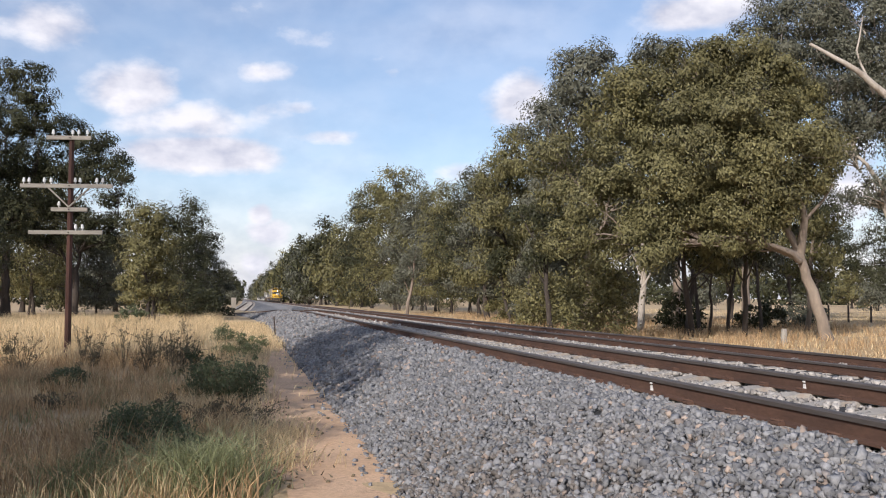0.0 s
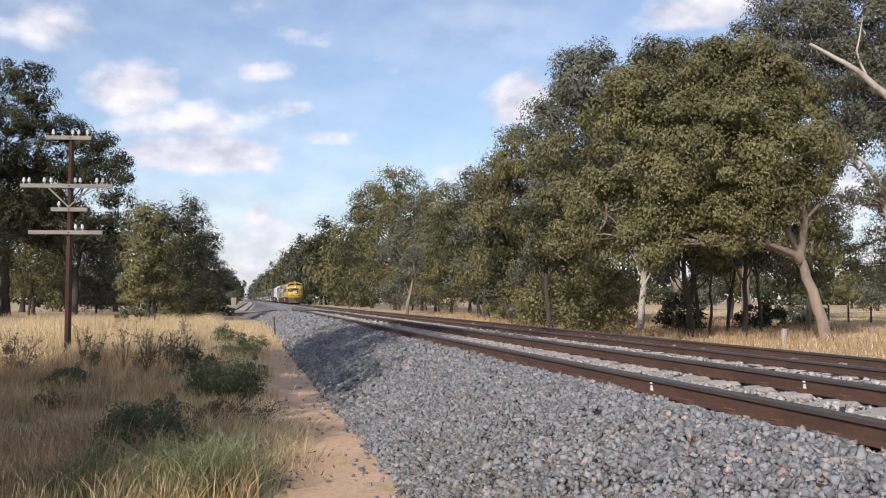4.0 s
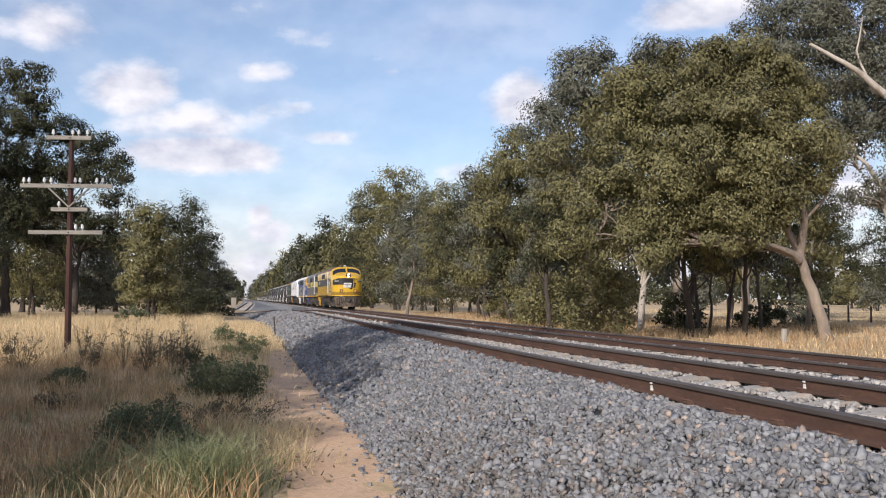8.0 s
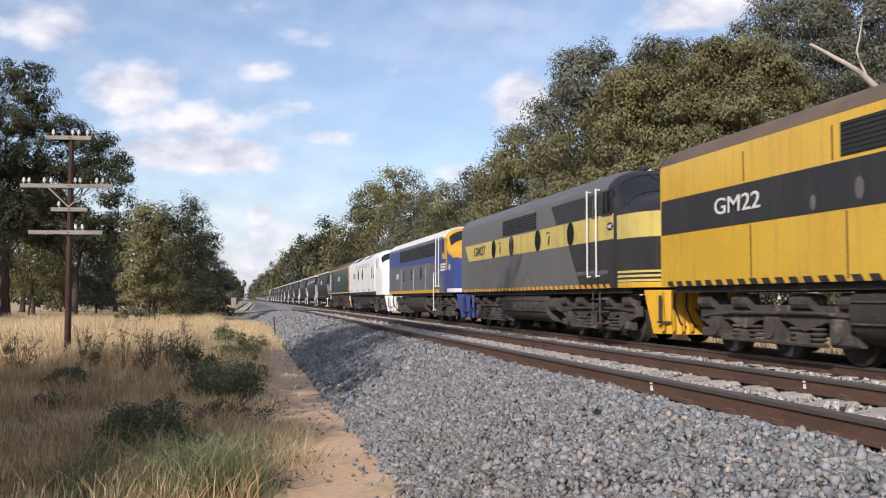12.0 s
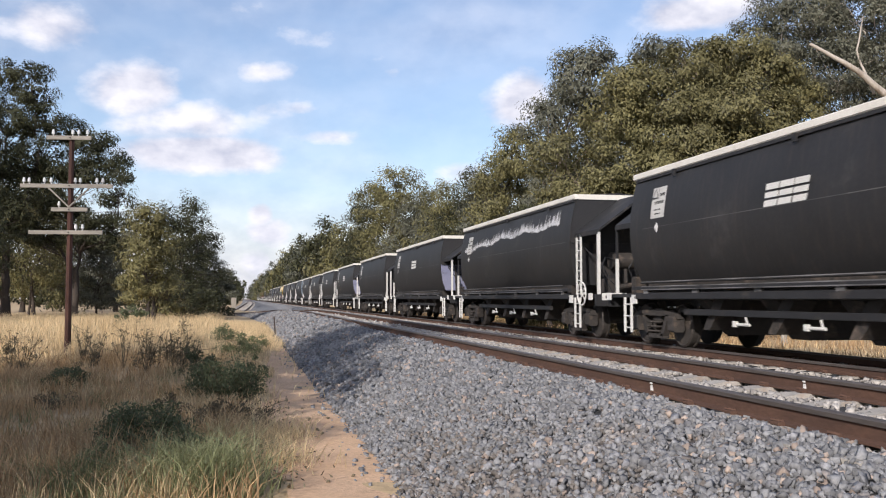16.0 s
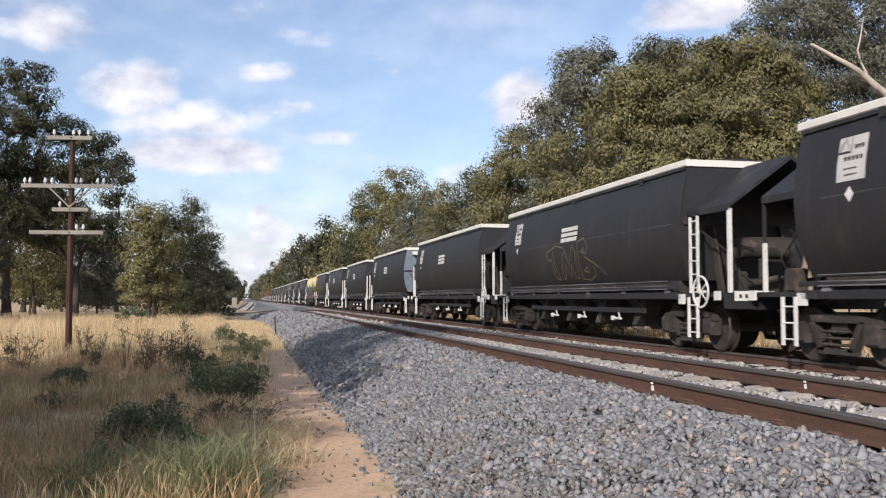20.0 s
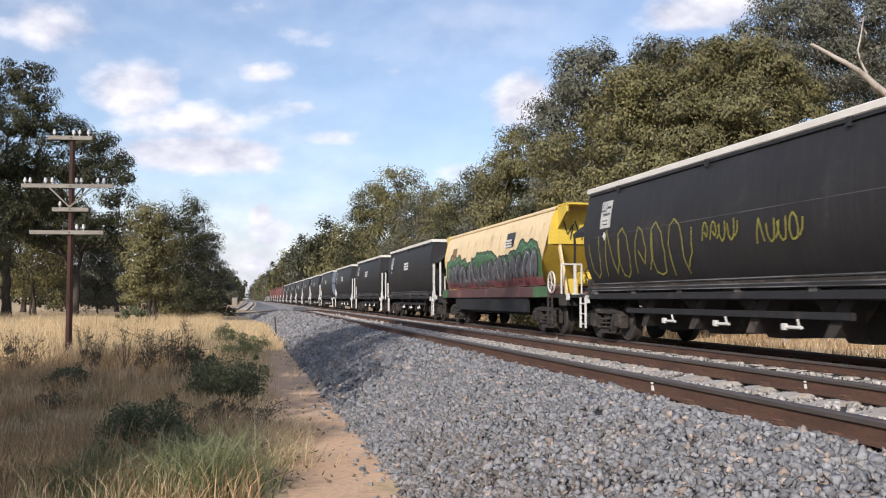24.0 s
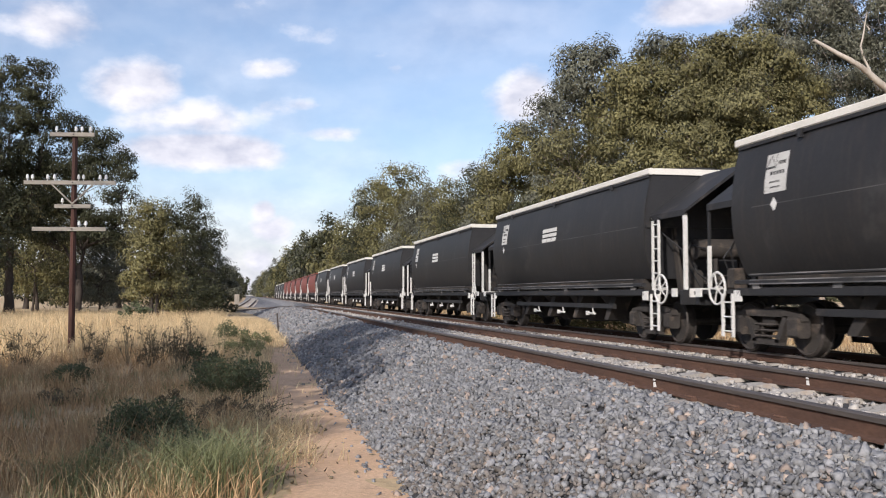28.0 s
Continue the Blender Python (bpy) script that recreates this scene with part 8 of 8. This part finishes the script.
# what sets single wagons apart
RS = np.random.default_rng(12)
w = WAGONS[1]
w["label"] = "black grain hopper wagon with a ragged bare silvery patch"
for c in [c for v in (w, WAGONS[3]) for c in v.children if c.name.startswith("emblem_block")]:
    bpy.data.objects.remove(c)
for mat, lab, lo, hi, step, gap, lift in (("silver_dim", "dull scraped band on the paint", 0.18, 0.48, 0.05, 0.04, 0.004), ("silver", "bright bare metal streaks", 0.12, 0.44, 0.08, 0.14, 0.007)):
    bm = B()
    y = 13.9
    while y > 2.9:
        f = (13.9 - y) / 11.0
        base = 2.82 + 0.24 * min(1.0, f * 1.8) + 0.05 * math.sin(y * 2.3) + 0.03 * RS.uniform(-1, 1)
        top = base + lo + (hi - lo) * (0.35 + 0.65 * f) * RS.uniform(0, 1) ** 1.8
        wd = step * RS.uniform(0.7, 2.2)
        if RS.uniform() > gap * (1.1 - 0.7 * f):
            q = [(y, base), (y - wd, base + 0.02 * RS.uniform(-1, 1)), (y - wd * 0.8, base + (top - base) * 0.5), (y - wd * RS.uniform(0.3, 0.7), top), (y - wd * 0.1, base + (top - base) * 0.5)]
            bm.faces.new([bm.verts.new((side_x(HOP_SIDE, z) - lift, yy, z)) for yy, z in q])
        y -= wd
    part("bare_patch", bm, mat, w, lab)["kind"] = "stuff"


def tag_lines(w, y, z, n, size, mat, seed):
    r = np.random.default_rng(seed)
    lines = []
    for k in range(n):
        yy = y - k * size * 0.8
        form = LETTERS[int(r.integers(0, 5))]
        lines.append([(yy + p * size * 0.7, z + (q - 0.5) * size * r.uniform(0.95, 1.1)) for p, q in form])
        if k % 2:
            lines.append([(yy - size * 0.3, z - size * 0.4), (yy - size * 0.55, z - size * 0.15), (yy - size * 0.62, z + size * 0.3)])
    strokes("sprayed_tag", w, HOP_SIDE, lines, 0.035, mat, 0.014, "thin sprayed outline letters")


# three large outlined letters, T, P and S
strokes("sprayed_tag", WAGONS[4], HOP_SIDE, [[(14.0 - (14.0 - a) * 1.08, 1.5 + (b - 1.5) * 1.16) for a, b in ln] for ln in [[(14.0, 2.28), (13.95, 2.02), (13.62, 2.05), (13.42, 1.5)], [(14.0, 2.28), (13.7, 2.28), (13.35, 2.48), (13.12, 2.3)],
        [(13.0, 1.48), (13.34, 2.0), (13.15, 2.1), (13.12, 2.3)], [(13.12, 2.3), (12.95, 2.5), (12.7, 2.46), (12.55, 2.2), (12.6, 1.95), (12.75, 1.8), (12.6, 1.68), (12.5, 1.5)],
        [(12.92, 2.1), (12.82, 2.2), (12.8, 1.98), (12.9, 1.98), (12.92, 2.1)], [(12.62, 2.3), (12.45, 2.55), (12.15, 2.6), (11.95, 2.45), (11.9, 2.15), (12.15, 2.12), (12.3, 2.0), (12.2, 1.92), (11.9, 1.9),
        (11.82, 1.78), (12.0, 1.72), (12.4, 1.82), (12.65, 1.84)], [(11.9, 2.15), (11.6, 2.08), (11.4, 1.92)]]], 0.034, "paint_tan", 0.014, "pale yellow sprayed outline letters")
# T, M and B
strokes("sprayed_tag", WAGONS[6], HOP_SIDE, [[(10.3, 2.35), (9.5, 2.5), (8.9, 2.42)], [(9.75, 2.46), (9.7, 2.0), (9.45, 1.55)], [(10.3, 2.35), (10.2, 2.1), (9.9, 2.15), (9.8, 1.6), (9.45, 1.55)], [(9.2, 1.55), (9.0, 2.2), (8.75, 2.35), (8.55, 1.9), (8.2, 2.45),
        (8.0, 2.3), (7.95, 1.6)], [(9.2, 1.55), (9.0, 1.6), (8.8, 1.95), (8.55, 1.6), (8.35, 1.95), (8.2, 1.55), (7.95, 1.6)], [(7.75, 1.55), (7.8, 2.5), (7.3, 2.6), (7.05, 2.35), (7.3, 2.1), (6.8, 1.95), (6.75, 1.65), (7.2, 1.5), (7.75, 1.55)],
        [(7.55, 2.25), (7.35, 2.35), (7.3, 2.2), (7.55, 2.25)], [(7.5, 1.75), (7.2, 1.85), (7.15, 1.7), (7.5, 1.75)], [(6.8, 1.95), (6.4, 1.8), (6.1, 1.62)]], 0.034, "paint_tan", 0.014, "pale yellow sprayed outline letters")
tag_lines(WAGONS[11], 13.9, 2.1, 6, 1.12, "paint_lime", 5)
tag_lines(WAGONS[11], 8.2, 2.3, 4, 0.4, "paint_lime", 6)
tag_lines(WAGONS[11], 6.3, 2.2, 4, 0.42, "paint_lime", 7)
for c in [c for c in WAGONS[11].children if c.name.startswith("emblem_block")]:
    bpy.data.objects.remove(c)


def motions():
    """The train runs towards the camera at a steady pace."""
    for ob, start in MOVING:
        walk(ob, [(t, pose(FAR_X, start - SPEED * t, FAR_Z)) for t in (0, 7, 14, 21, 28)])


motions()
